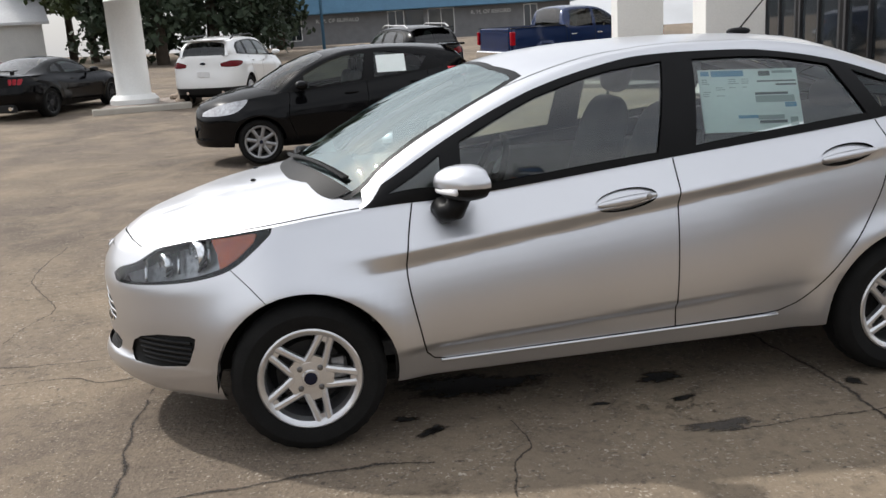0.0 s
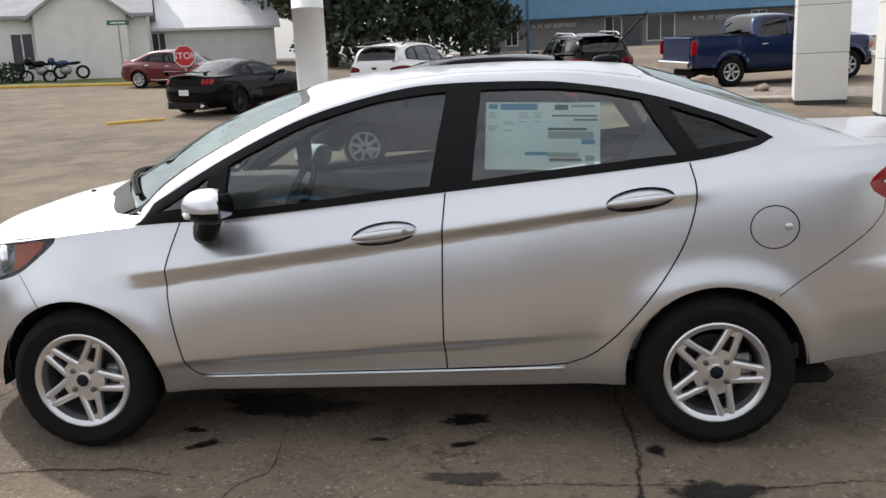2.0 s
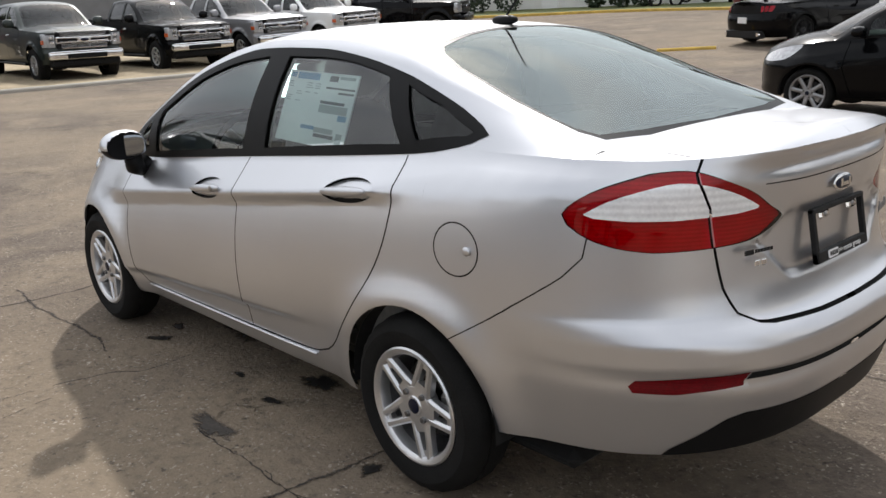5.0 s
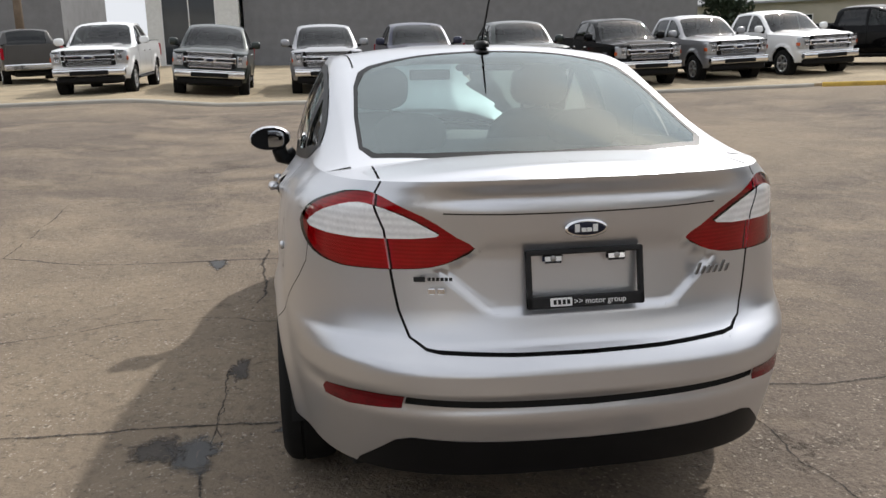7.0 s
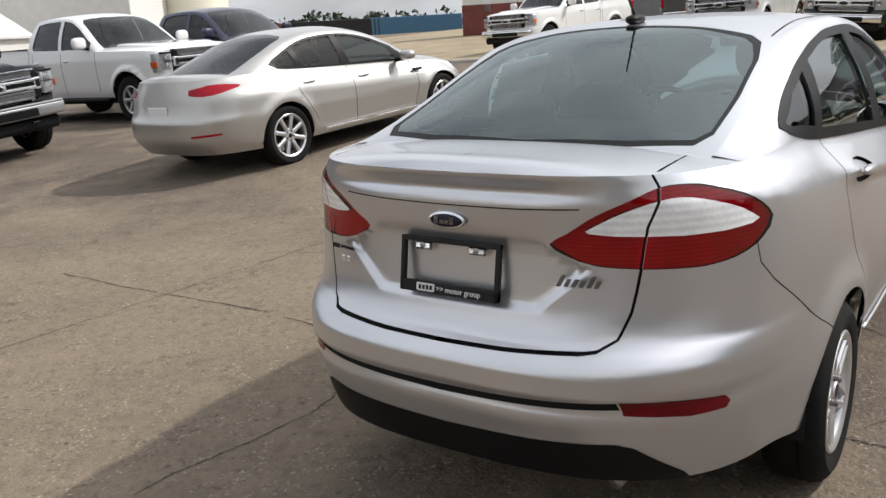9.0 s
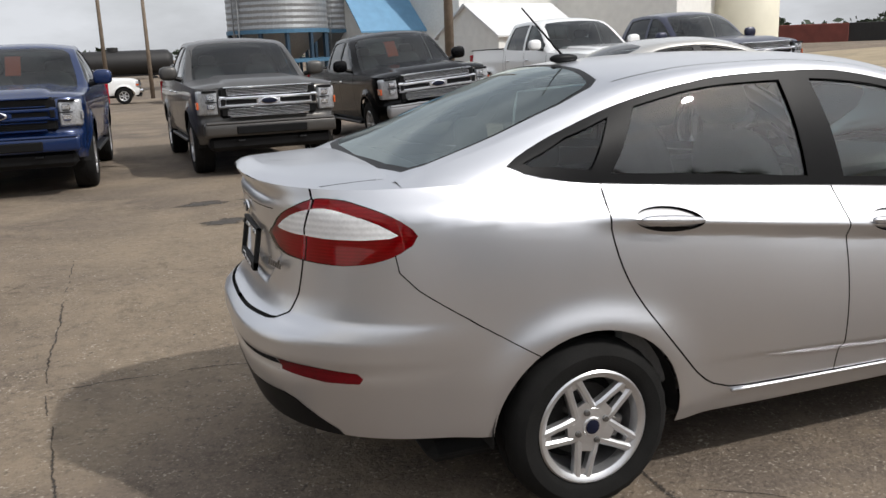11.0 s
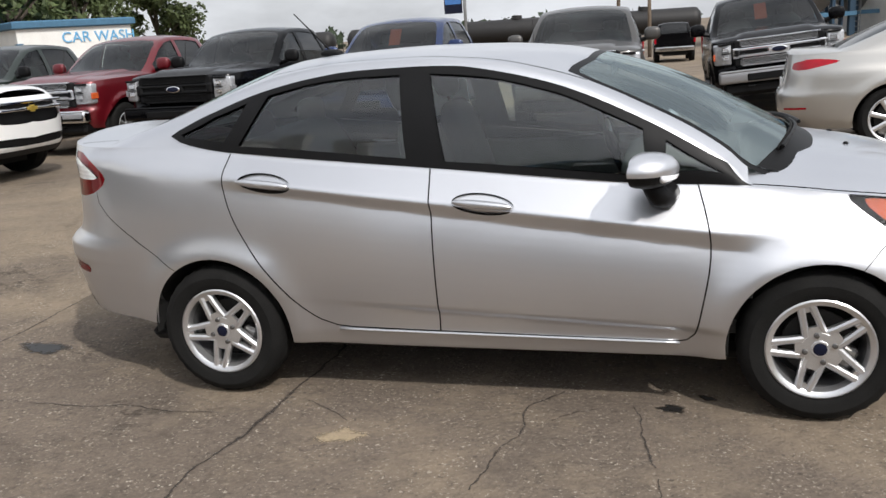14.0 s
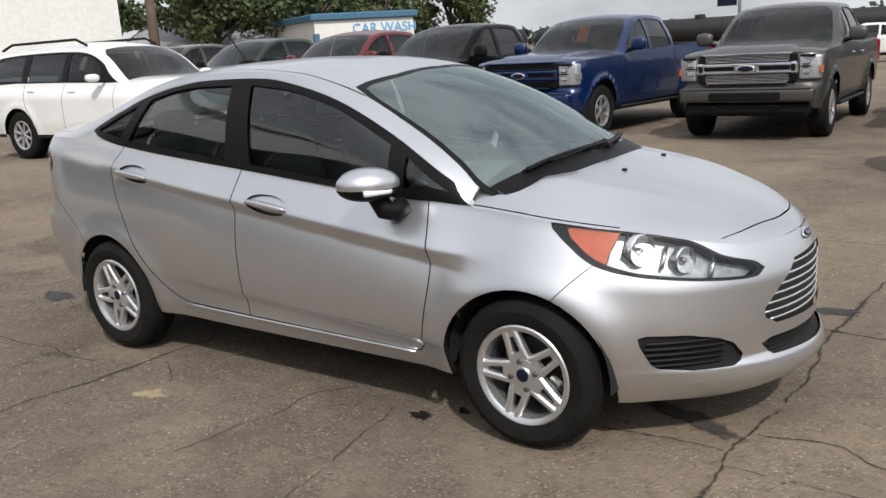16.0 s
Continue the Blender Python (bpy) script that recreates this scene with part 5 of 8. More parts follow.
def pickup(label, colour, grille="chrome", bumper=None, tag=False, rim=None, glass_side=None, group=""):
    F = PICKUP
    if not PICK:
        PICK["cells"] = pickup_cells()
    skirt, hood, top, w, b, side, cut = PICK["cells"]
    car = thing("pickup_truck", label, "pickup truck", group)
    both = (1, -1)
    skirt.mesh("body", skirt.cells, colour, car, sides=both)
    skirt.mesh("inner_shell", skirt.cells, LINER, car, sides=both, sink=0.03)
    hood.mesh("bonnet", hood.cells, colour, car, sides=both)
    top.mesh("roof", top.cells, colour, car, sides=both)
    top.mesh("windscreen", w, TINT, car, sides=both)
    top.mesh("rear_window", b, PRIVACY, car, sides=both)
    for s in both:
        side.mesh("cab_side", side.cells, colour, car, sides=(s,))
        for k, c in cut.items():
            side.mesh(k, c, (TINT if k == "front_window" else PRIVACY), car, sides=(s,), sink=0.012)
    bump = bumper or CHROME
    gm = {"chrome": CHROME, "black": TRIM, "body": colour}[grille]
    # front end
    part("grille_panel", box(-2.70, -0.66, 0.80, -2.60, 0.66, 1.205, 0.03), TRIM, car)
    part("grille_bar", box(-2.735, -0.68, 1.035, -2.67, 0.68, 1.075, 0.012), gm, car)
    part("grille_bar", box(-2.735, -0.68, 0.935, -2.67, 0.68, 0.978, 0.012), gm, car)
    for z, h, w in ((1.098, 0.007, 0.55), (1.198, 0.010, 0.60), (0.912, 0.007, 0.55), (0.812, 0.011, 0.54)):
        part("grille_frame", box(-2.722, -w, z - h, -2.68, w, z + h, 0.005), gm, car)
    for z in (1.118, 1.138, 1.158, 1.178, 0.832, 0.852, 0.872, 0.892):
        part("grille_mesh_bar", box(-2.708, -0.56, z - 0.003, -2.69, 0.56, z + 0.003), HOUSING if grille == "chrome" else TRIM, car)
    part("emblem_mount", box(-2.738, -0.17, 0.96, -2.69, 0.17, 1.05, 0.02), gm, car)
    for s in both:
        part("grille_end", box(-2.738, s * 0.625 - 0.055, 0.925, -2.69, s * 0.625 + 0.055, 1.085, 0.02), gm, car)
        part("grille_end_recess", box(-2.746, s * 0.62 - 0.034, 0.955, -2.70, s * 0.62 + 0.034, 1.055, 0.012), TRIM, car)
        part("headlight_marker", box(-2.62, s * 0.945 - 0.014, 0.92, -2.46, s * 0.945 + 0.014, 1.02, 0.006), AMBER if grille == "chrome" else TRUCKLENS, car)
    part("emblem_rim", blob(-2.742, 0, 1.005, 0.016, 0.125, 0.052, 2), CHROME, car, smooth=True)
    part("emblem_face", blob(-2.752, 0, 1.005, 0.012, 0.105, 0.040, 2), EMBLEM, car, smooth=True)
    for s in both:
        y0, y1 = sorted((s * 0.69, s * 0.945))
        hl = box(-2.705, y0, 0.845, -2.36, y1, 1.165, 0.03, 2)
        for v in hl.verts:
            if abs(v.co.y) > 0.82:
                v.co.x += 0.10
        part("headlight", hl, HOUSING, car, "clear headlight", smooth=True)
        for z in (1.075, 0.955):
            part("headlight_lamp", box(-2.713, s * 0.775 - 0.055, z - 0.038, -2.68, s * 0.775 + 0.055, z + 0.038, 0.014), SILVERED, car)
        part("headlight_divider", box(-2.712, s * 0.775 - 0.075, 1.008, -2.68, s * 0.775 + 0.075, 1.024, 0.004), TRIM, car)
        part("headlight_brow", box(-2.712, s * 0.79 - 0.095, 1.140, -2.62, s * 0.79 + 0.095, 1.172, 0.008), TRIM, car)
        part("fog_light", box(-2.80, s * 0.74 - 0.08, 0.585, -2.72, s * 0.74 + 0.08, 0.66, 0.012), TRIM, car)
        part("fog_lamp", blob(-2.80, s * 0.74, 0.62, 0.012, 0.045, 0.028, 2.4), WHITELENS, car, smooth=True)
        part("tow_hook", tube([(-2.72, s * 0.38, 0.50), (-2.79, s * 0.38, 0.49), (-2.79, s * 0.46, 0.49), (-2.72, s * 0.46, 0.50)], 0.014, 6), TRIM, car)
        tl = box(2.90, s * 0.94 - 0.05, 0.92, 3.05, s * 0.94 + 0.05, 1.30, 0.02)
        part("tail_light", tl, REDLENS, car, "red tail light")
        m = new("door_mirror")
        m.parent = car
        part("mirror_cover", blob(-0.82, s * 1.13, 1.42, 0.07, 0.13, 0.105, 3), colour if gm is not TRIM else TRIM, m, smooth=True)
        part("mirror_arm", tube([(-0.80, s * 0.91, 1.31), (-0.82, s * 1.05, 1.35)], 0.035), TRIM, m)
        for hx in (-0.10, 0.84):
            part("handle", blob(hx, s * 0.985, 1.13, 0.10, 0.02, 0.018, 2.6), CHROME if gm is CHROME else colour, car, smooth=True)
        part("running_board", box(-1.2, s * 0.93 - 0.07, 0.40, 1.2, s * 0.93 + 0.06, 0.45, 0.015), TRIM, car)
        for hx in (-1.84, 1.84):
            part("wheel_well", wheel_well(hx, s * 0.96, s * 0.55, 0.49, 0.42), LINER, car)
        part("bed_side", box(1.12, s * 0.86 - 0.04, 0.75, 3.0, s * 0.86 + 0.04, 1.395, 0.015), colour, car)
        part("bed_rail_cap", box(1.12, s * 0.90 - 0.05, 1.380, 3.02, s * 0.90 + 0.05, 1.410, 0.012), TRIM, car)
    part("front_bumper", box(-2.82, -0.90, 0.55, -2.62, 0.90, 0.74, 0.045, 2), bump, car, smooth=True)
    part("bumper_cap", box(-2.828, -0.88, 0.715, -2.64, 0.88, 0.75, 0.014), CHROME if grille == "chrome" and not bumper else bump, car)
    part("bumper_intake", box(-2.835, -0.48, 0.575, -2.78, 0.48, 0.685, 0.012), TRIM, car)
    part("air_dam", box(-2.74, -0.84, 0.36, -2.45, 0.84, 0.56, 0.05), TRIM, car)
    part("rear_bumper", box(2.98, -0.93, 0.55, 3.14, 0.93, 0.75, 0.03), CHROME, car)
    part("tailgate", box(2.93, -0.80, 0.76, 3.03, 0.80, 1.40, 0.02), colour, car)
    part("bed_floor", box(1.12, -0.85, 0.70, 2.95, 0.85, 0.76), LINER, car)
    part("bed_front", box(1.10, -0.9, 0.75, 1.16, 0.9, 1.385, 0.01), colour, car)
    part("chassis", box(-2.3, -0.6, 0.32, 2.8, 0.6, 0.5, 0.04), LINER, car)
    part("dashboard", box(-1.1, -0.8, 0.9, -0.7, 0.8, 1.28, 0.05), DASH, car)
    part("cab_floor", box(-1.0, -0.85, 0.5, 1.1, 0.85, 0.6), LINER, car)
    for s in both:
        part("seat_back", blob(0.1, s * 0.42, 1.18, 0.12, 0.27, 0.36, 3), CLOTH, car, smooth=True)
        part("headrest", blob(0.16, s * 0.42, 1.60, 0.06, 0.14, 0.09, 2.6), CLOTH, car, smooth=True)
    part("rear_seat", blob(0.92, 0, 1.2, 0.12, 0.75, 0.34, 4), CLOTH, car, smooth=True)
    part("antenna", tube([(-1.15, 0.78, 1.28), (-1.02, 0.80, 1.75)], 0.005, 6), TRIM, car)
    if tag:
        part("price_card", box(-0.005, -0.10, -0.16, 0.005, 0.10, 0.16), ORANGE, car, "orange card behind the windscreen", at=pose(-0.50, 0.05, 1.62, 0, 34, 0))
    add_wheels(car, (-1.84, 1.84), 0.85, 0.41, 0.275, 0.24, "six", rim_mat=rim or ALLOY)
    return car


# ---- other cars ----
def plain_width(w, belt, ys, arches, flare=0.02):
    def width(x, z):
        x, z = np.broadcast_arrays(np.asarray(x, float), np.asarray(z, float))
        zs = belt(x)
        y = stack([(0.2 + 0 * x, (w - 0.09) + 0 * x), (0.34 + 0 * x, (w - 0.035) + 0 * x), (0.6 + 0 * x, w + 0 * x), (zs - 0.22, (w - 0.005) + 0 * x), (zs - 0.16, (w - 0.02) + 0 * x), (zs, ys(x))], z, 0.02)
        for hx, hz, r0 in arches:
            r = np.hypot(x - hx, z - hz)
            y = y + flare * np.exp(-(((r - r0 - 0.03) / 0.07) ** 2))
        return y
    return width


def motor_car(name, label, F, colour, arches, panes, wind, back, lamps, wheels, seams=(), lid=(None, None), cladding=None, side_glass=None, lamp_mats=None, grille=None, plate=None, extra=None, category="car"):
    """Any other car from its form; lamps: (name, material, outline on the skirt)."""
    car = thing(name, label, category)
    both = (1, -1)
    cols = list(np.linspace(F.p0, F.xa, 18)) + list(np.linspace(F.xa, F.xb, 34))[1:] + list(np.linspace(F.xb, F.p1, 18))[1:]
    skirt = Sheet(cols, lambda p: [float(F.foot(p)) + (float(F.top(p)) - float(F.foot(p))) * k / 14 for k in range(15)], F.skirt)
    for hx, hz, r in arches:
        ring = F.side(circle(hx, hz, r, n=30))
        skirt.cut(ring)
        skirt.take(ring)
    taken = []
    for nm, m, o in lamps:
        o = refine(o, 0.06, True)
        skirt.cut(o)
        taken.append((nm, m, skirt.take(o)))
    low = None
    if cladding:
        ln = [(F.p0 - 0.1, cladding), (F.p1 + 0.1, cladding)]
        skirt.cut(ln)
        low = skirt.take([(F.p0 - 0.1, 0), (F.p1 + 0.1, 0), (F.p1 + 0.1, cladding), (F.p0 - 0.1, cladding)])
    for ln in seams:
        skirt.seam(F.side(ln), 0.009)
    skirt.mesh("body", skirt.cells, colour, car, sides=both)
    skirt.mesh("inner_shell", skirt.cells, LINER, car, sides=both, sink=0.025)
    if low:
        skirt.mesh("lower_cladding", low, PLASTIC, car, sides=both)
    for nm, m, cells in taken:
        for s in both:
            skirt.mesh(nm, cells, m, car, sides=(s,), sink=0.02 if m in (TRIM, PLASTIC) else 0)
    us = [k / 10 for k in range(11)]
    if lid[0]:
        sh = Sheet(list(np.linspace(*lid[0], 18)), lambda x: us, F.lid, False)
        sh.mesh("bonnet", sh.cells, colour, car, sides=both)
    if lid[1]:
        sh = Sheet(list(np.linspace(*lid[1], 12)), lambda x: us, F.lid, False)
        sh.mesh("boot_lid", sh.cells, colour, car, sides=both)
    x0, xs, x1 = wind[0], panes["from"], back[0]
    gx = list(np.linspace(x0, xs, 8)) + list(np.linspace(xs, x1, 44))[1:]
    top = Sheet(gx, lambda x: [1 + k / 10 for k in range(11)], F.cabin)
    for o in (wind[1], back[1]):
        top.cut(o + [o[0]])
    w, b = top.take(wind[1]), top.take(back[1])
    top.mesh("roof", top.cells, colour, car, sides=both)
    top.mesh("windscreen", w, TINT, car, sides=both)
    top.mesh("rear_window", b, side_glass or TINT, car, sides=both)
    side = Sheet(gx[7:], lambda x: [k / 6 for k in range(7)], F.cabin)
    dlo = F.pane(refine(panes["frame"], 0.12))
    side.cut(dlo + [dlo[0]])
    got = []
    for o in panes["glass"]:
        o = F.pane(o)
        side.cut(o + [o[0]])
        got.append(side.take(o))
    fr = side.take(dlo)
    for s in both:
        side.mesh("roof_pillar", side.cells, colour, car, sides=(s,))
        side.mesh("window_frame", fr, TRIM, car, sides=(s,))
        for k, c in enumerate(got):
            side.mesh("side_window", c, (side_glass if k and side_glass else TINT), car, sides=(s,), sink=0.008)
        mx, my, mz = panes["mirror"]
        part("mirror_cover", blob(mx, s * my, mz, 0.08, 0.11, 0.06, 2.6), colour, car, smooth=True)
        part("mirror_arm", tube([(mx, s * (my - 0.2), mz - 0.06), (mx, s * (my - 0.05), mz - 0.04)], 0.025), TRIM, car)
        for hx, hz in panes["handles"]:
            part("handle", blob(hx, s * (float(F.width(hx, hz)) + 0.012), hz, 0.10, 0.016, 0.018, 2.4), panes.get("handle_mat", colour), car, smooth=True)
        for hx, hz, r in arches:
            part("wheel_well", wheel_well(hx, s * (wheels["y"] + 0.09), s * 0.5, r + 0.005, hz), LINER, car)
    part("underbody", box(F.xa - 0.3, -0.6, 0.2, F.xb + 0.3, 0.6, 0.28), LINER, car)
    part("dashboard", blob(xs + 0.25, 0, float(F.edge(xs)[1]) - 0.05, 0.3, 0.62, 0.12, 3.5), DASH, car, smooth=True)
    for s in both:
        part("seat_back", blob(xs + 1.15, s * 0.37, float(F.edge(xs)[1]) - 0.1, 0.1, 0.24, 0.34, 3), CLOTH, car, smooth=True)
        part("headrest", blob(xs + 1.22, s * 0.37, float(F.edge(xs)[1]) + 0.3, 0.05, 0.13, 0.09, 2.6), CLOTH, car, smooth=True)
    part("rear_seat", blob(xs + 2.0, 0, float(F.edge(xs)[1]) - 0.1, 0.1, 0.6, 0.34, 4), CLOTH, car, smooth=True)
    if plate:
        part("number_plate", box(plate[0] - 0.008, -0.155, plate[1] - 0.07, plate[0] + 0.012, 0.155, plate[1] + 0.07, 0.004), plate[2] if len(plate) > 2 else LETTER, car)
    if extra:
        extra(car)
    add_wheels(car, [a[0] for a in arches], wheels["y"], wheels["r"], wheels["w"], wheels["rim"], wheels["style"], rim_mat=wheels.get("mat"))
    return car


# ---- forms of the other cars ----
def quick_form(axle, w, nose, tail, belt, ys, roof, rail_y, rail_z, lid, nf=2.4, nr=3.2, arch=(0.32, 0.36), sill=0.24, xa=None, xb=None, lid_n=3.0):
    bt = table(*belt)
    arches = [(-axle, arch[0], arch[1]), (axle, arch[0], arch[1])]
    return CarForm(xa=xa or -axle, xb=xb or axle, nf=nf, nr=nr, width=plain_width(w, bt, table(*ys), arches), shoulder_z=bt,
                   sill_z=table((-3, sill), (3, sill + 0.03)), nose=table(*nose), tail=table(*tail), lid_z=table(*lid), lid_n=lid_n,
                   roof_z=table(*roof), rail_y=table(*rail_y), rail_z=table(*rail_z)), arches


def hatchback():
    belt = [(-2.12, 0.795), (-1.99, 0.745), (-1.72, 0.822), (-1.33, 0.872), (-1.02, 0.902), (-0.58, 0.925), (0.23, 1.0), (1.1, 1.09), (1.4, 1.12), (1.85, 1.10)]
    F, arches = quick_form(1.2445, 0.85, [(0.2, -2.0), (0.3, -2.1), (0.4, -2.08), (0.62, -2.085), (0.75, -2.03), (0.9, -1.9)], [(0.24, 1.70), (0.5, 1.82), (0.62, 1.83), (0.75, 1.80), (1.0, 1.77), (1.15, 1.72)],
                           belt, [(-2.1, 0.70), (0.2, 0.73), (1.2, 0.68), (1.85, 0.64)],
                           [(-1.4, 0.93), (-1.12, 1.095), (-0.7, 1.31), (-0.4, 1.405), (0.08, 1.467), (0.42, 1.475), (0.9, 1.465), (1.4, 1.42), (1.6, 1.37), (1.68, 1.25), (1.76, 1.10)],
                           [(-1.4, 0.70), (-0.6, 0.64), (0.05, 0.575), (0.9, 0.55), (1.5, 0.52), (1.76, 0.56)], [(-1.4, 0.82), (-1.02, 0.918), (-0.6, 1.185), (-0.28, 1.325), (0.05, 1.408), (0.6, 1.425), (1.2, 1.385), (1.55, 1.31), (1.68, 1.2), (1.76, 1.09)],
                           [(-2.0, 0.80), (-1.72, 0.91), (-1.32, 1.0), (-0.9, 1.04), (2, 1.04)], nf=2.0, arch=(0.298, 0.345), xa=-1.2, xb=1.15)
    S = F.side
    lamps = [("headlight", TRUCKLENS, S([(-1.36, 0.86), (-1.62, 0.825), (-1.76, 0.79)]) + F.end([(0.40, 0.70), (0.42, 0.66)], True) + S([(-1.7, 0.67), (-1.5, 0.72)])),
             ("grille", TRIM, F.end([(0.001, 0.69), (0.19, 0.68), (0.36, 0.52), (0.3, 0.463), (0.001, 0.455)], True)),
             ("tail_light", BRIGHTRED, S([(1.40, 1.115), (1.60, 1.105), (1.69, 1.06), (1.68, 0.90), (1.60, 0.86), (1.50, 0.95)]))]
    panes = {"from": -1.0, "frame": [(-1.0, 0.906), (-0.58, 0.927), (0.23, 1.002), (1.1, 1.092), (1.35, 1.135), (1.30, 1.22), (1.1, 1.33), (0.6, 1.398), (0.26, 1.40), (-0.28, 1.30), (-0.6, 1.16)],
             "glass": [[(-0.62, 0.952), (0.185, 1.028), (0.25, 1.37), (-0.28, 1.27), (-0.6, 1.12)], [(0.34, 1.043), (0.98, 1.105), (1.12, 1.28), (0.6, 1.37), (0.385, 1.373)]],
             "mirror": (-0.66, 0.93, 1.01), "handles": [(0.015, 0.87), (0.93, 0.965)]}

    def extra(car):
        for s in (1, -1):
            q0, q1 = (F.cabin(np.array([0.6]), np.array([F.w_of(0.6, z)]))[0] for z in (1.10, 1.34))
            lean = math.degrees(math.atan2(q0[1] - q1[1], 0.24))
            part("price_sheet", box(-0.20, -0.002, 0, 0.20, 0.002, 0.245), PAPER, car, "pale price sheet in the window", at=pose(0.6, s * (q0[1] + 0.006), 1.10, s * lean, 0, 0))
        part("spoiler", box(1.45, -0.5, 1.40, 1.72, 0.5, 1.43, 0.012), BLACK, car)
    return motor_car("hatchback", "black five-door hatchback car on two-tone alloy wheels", F, BLACK, arches, panes,
                     (-1.4, [(-1.5, 1.07), (-0.95, 1.07), (-0.4, 1.10), (-0.30, 1.2), (-0.38, 2.01), (-1.5, 2.01)]), (1.76, [(1.80, 2.01), (1.56, 2.01), (1.58, 1.3), (1.62, 1.12), (1.80, 1.12)]), lamps,
                     {"y": 0.725, "r": 0.30, "w": 0.19, "rim": 0.215, "style": "multi", "mat": DULLALLOY}, seams=([(-0.80, 0.93), (-0.85, 0.6), (-0.76, 0.32)], [(0.24, 1.02), (0.225, 0.32)], [(1.1, 1.1), (1.1, 0.8), (0.85, 0.42)]), lid=((-1.99, -0.97), None), plate=(-2.085, 0.43, TRIM), extra=extra)


def small_suv(label, colour, glassy=None):
    F, arches = quick_form(1.345, 0.92, [(0.3, -2.1), (0.5, -2.24), (0.7, -2.25), (0.9, -2.2), (1.05, -2.05)], [(0.3, 2.12), (0.5, 2.22), (0.7, 2.2), (0.9, 2.16), (1.2, 2.12), (1.3, 2.08)],
                           [(-2.25, 0.93), (-1.8, 0.99), (-1.2, 1.05), (-0.6, 1.09), (0.4, 1.14), (1.3, 1.20), (2.2, 1.24)], [(-2.2, 0.76), (-0.6, 0.80), (1.3, 0.79), (2.2, 0.74)],
                           [(-1.45, 1.0), (-1.15, 1.17), (-0.6, 1.5), (-0.3, 1.61), (0.1, 1.66), (0.6, 1.67), (1.2, 1.655), (1.7, 1.60), (1.85, 1.52), (2.0, 1.32), (2.06, 1.20)],
                           [(-1.45, 0.77), (-0.6, 0.66), (0.1, 0.61), (1.2, 0.59), (1.8, 0.56), (2.06, 0.62)], [(-1.45, 0.95), (-1.15, 1.07), (-0.6, 1.41), (-0.3, 1.53), (0.1, 1.59), (0.6, 1.605), (1.2, 1.59), (1.7, 1.535), (1.9, 1.44), (2.06, 1.22)],
                           [(-2.2, 1.0), (-1.8, 1.08), (-1.2, 1.14), (-0.9, 1.16), (3, 1.16)], arch=(0.36, 0.405), sill=0.28)
    S = F.side
    lamps = [("headlight", WHITELENS, S([(-1.7, 0.98), (-1.95, 0.95)]) + F.end([(0.55, 0.90), (0.55, 0.83)], True) + S([(-1.95, 0.85), (-1.8, 0.90)])),
             ("grille", TRIM, F.end([(0.001, 0.93), (0.4, 0.92), (0.38, 0.78), (0.001, 0.76)], True)),
             ("tail_light", DEEPRED, S([(1.72, 1.06), (1.9, 1.10), (2.03, 1.10)]) + F.end([(0.55, 1.08), (0.42, 1.04), (0.44, 0.97), (0.6, 0.95)], False) + S([(1.95, 0.95), (1.80, 0.99)]))]
    panes = {"from": -1.1, "frame": [(-1.05, 1.07), (-0.6, 1.10), (0.4, 1.15), (1.3, 1.21), (1.75, 1.26), (1.7, 1.40), (1.5, 1.50), (1.2, 1.545), (0.6, 1.565), (0.1, 1.55), (-0.3, 1.49), (-0.6, 1.37)],
             "glass": [[(-0.6, 1.12), (0.15, 1.16), (0.2, 1.53), (-0.28, 1.46), (-0.55, 1.34)], [(0.28, 1.165), (1.05, 1.21), (1.0, 1.53), (0.32, 1.54)], [(1.15, 1.22), (1.66, 1.28), (1.6, 1.38), (1.45, 1.48), (1.12, 1.525)]],
             "mirror": (-0.7, 1.02, 1.17), "handles": [(0.0, 1.0), (0.9, 1.05)]}

    def extra(car):
        for s in (1, -1):
            part("roof_rail", tube([(-0.1, s * 0.60, 1.63), (0.1, s * 0.60, 1.69), (1.4, s * 0.58, 1.68), (1.6, s * 0.57, 1.61)], 0.018), ALLOY if colour is not WHITE else TRIM, car)
            part("tailpipe", tube([(2.0, s * 0.45, 0.36), (2.2, s * 0.45, 0.36)], 0.035, 10), CHROME, car)
        part("spoiler", box(1.65, -0.55, 1.585, 1.98, 0.55, 1.61, 0.012), colour, car)
        part("emblem", blob(2.17, 0, 1.05, 0.012, 0.07, 0.03, 2), EMBLEM, car, smooth=True)
    return motor_car("compact_suv", label, F, colour, arches, panes,
                     (-1.42, [(-1.6, 1.07), (-1.0, 1.07), (-0.45, 1.10), (-0.35, 1.2), (-0.40, 2.01), (-1.6, 2.01)]), (2.06, [(2.1, 2.01), (1.80, 2.01), (1.81, 1.25), (1.85, 1.12), (2.1, 1.12)]), lamps,
                     {"y": 0.79, "r": 0.35, "w": 0.225, "rim": 0.225, "style": "ten", "mat": DARKALLOY if colour is BLACK else ALLOY}, seams=([(-0.85, 1.07), (-0.88, 0.6), (-0.8, 0.40)], [(0.22, 1.12), (0.21, 0.40)], [(1.12, 1.19), (1.1, 0.9), (0.9, 0.55)]),
                     lid=((-2.12, -1.05), None), cladding=0.47, side_glass=PRIVACY, plate=(2.20, 0.80), extra=extra, category="suv")


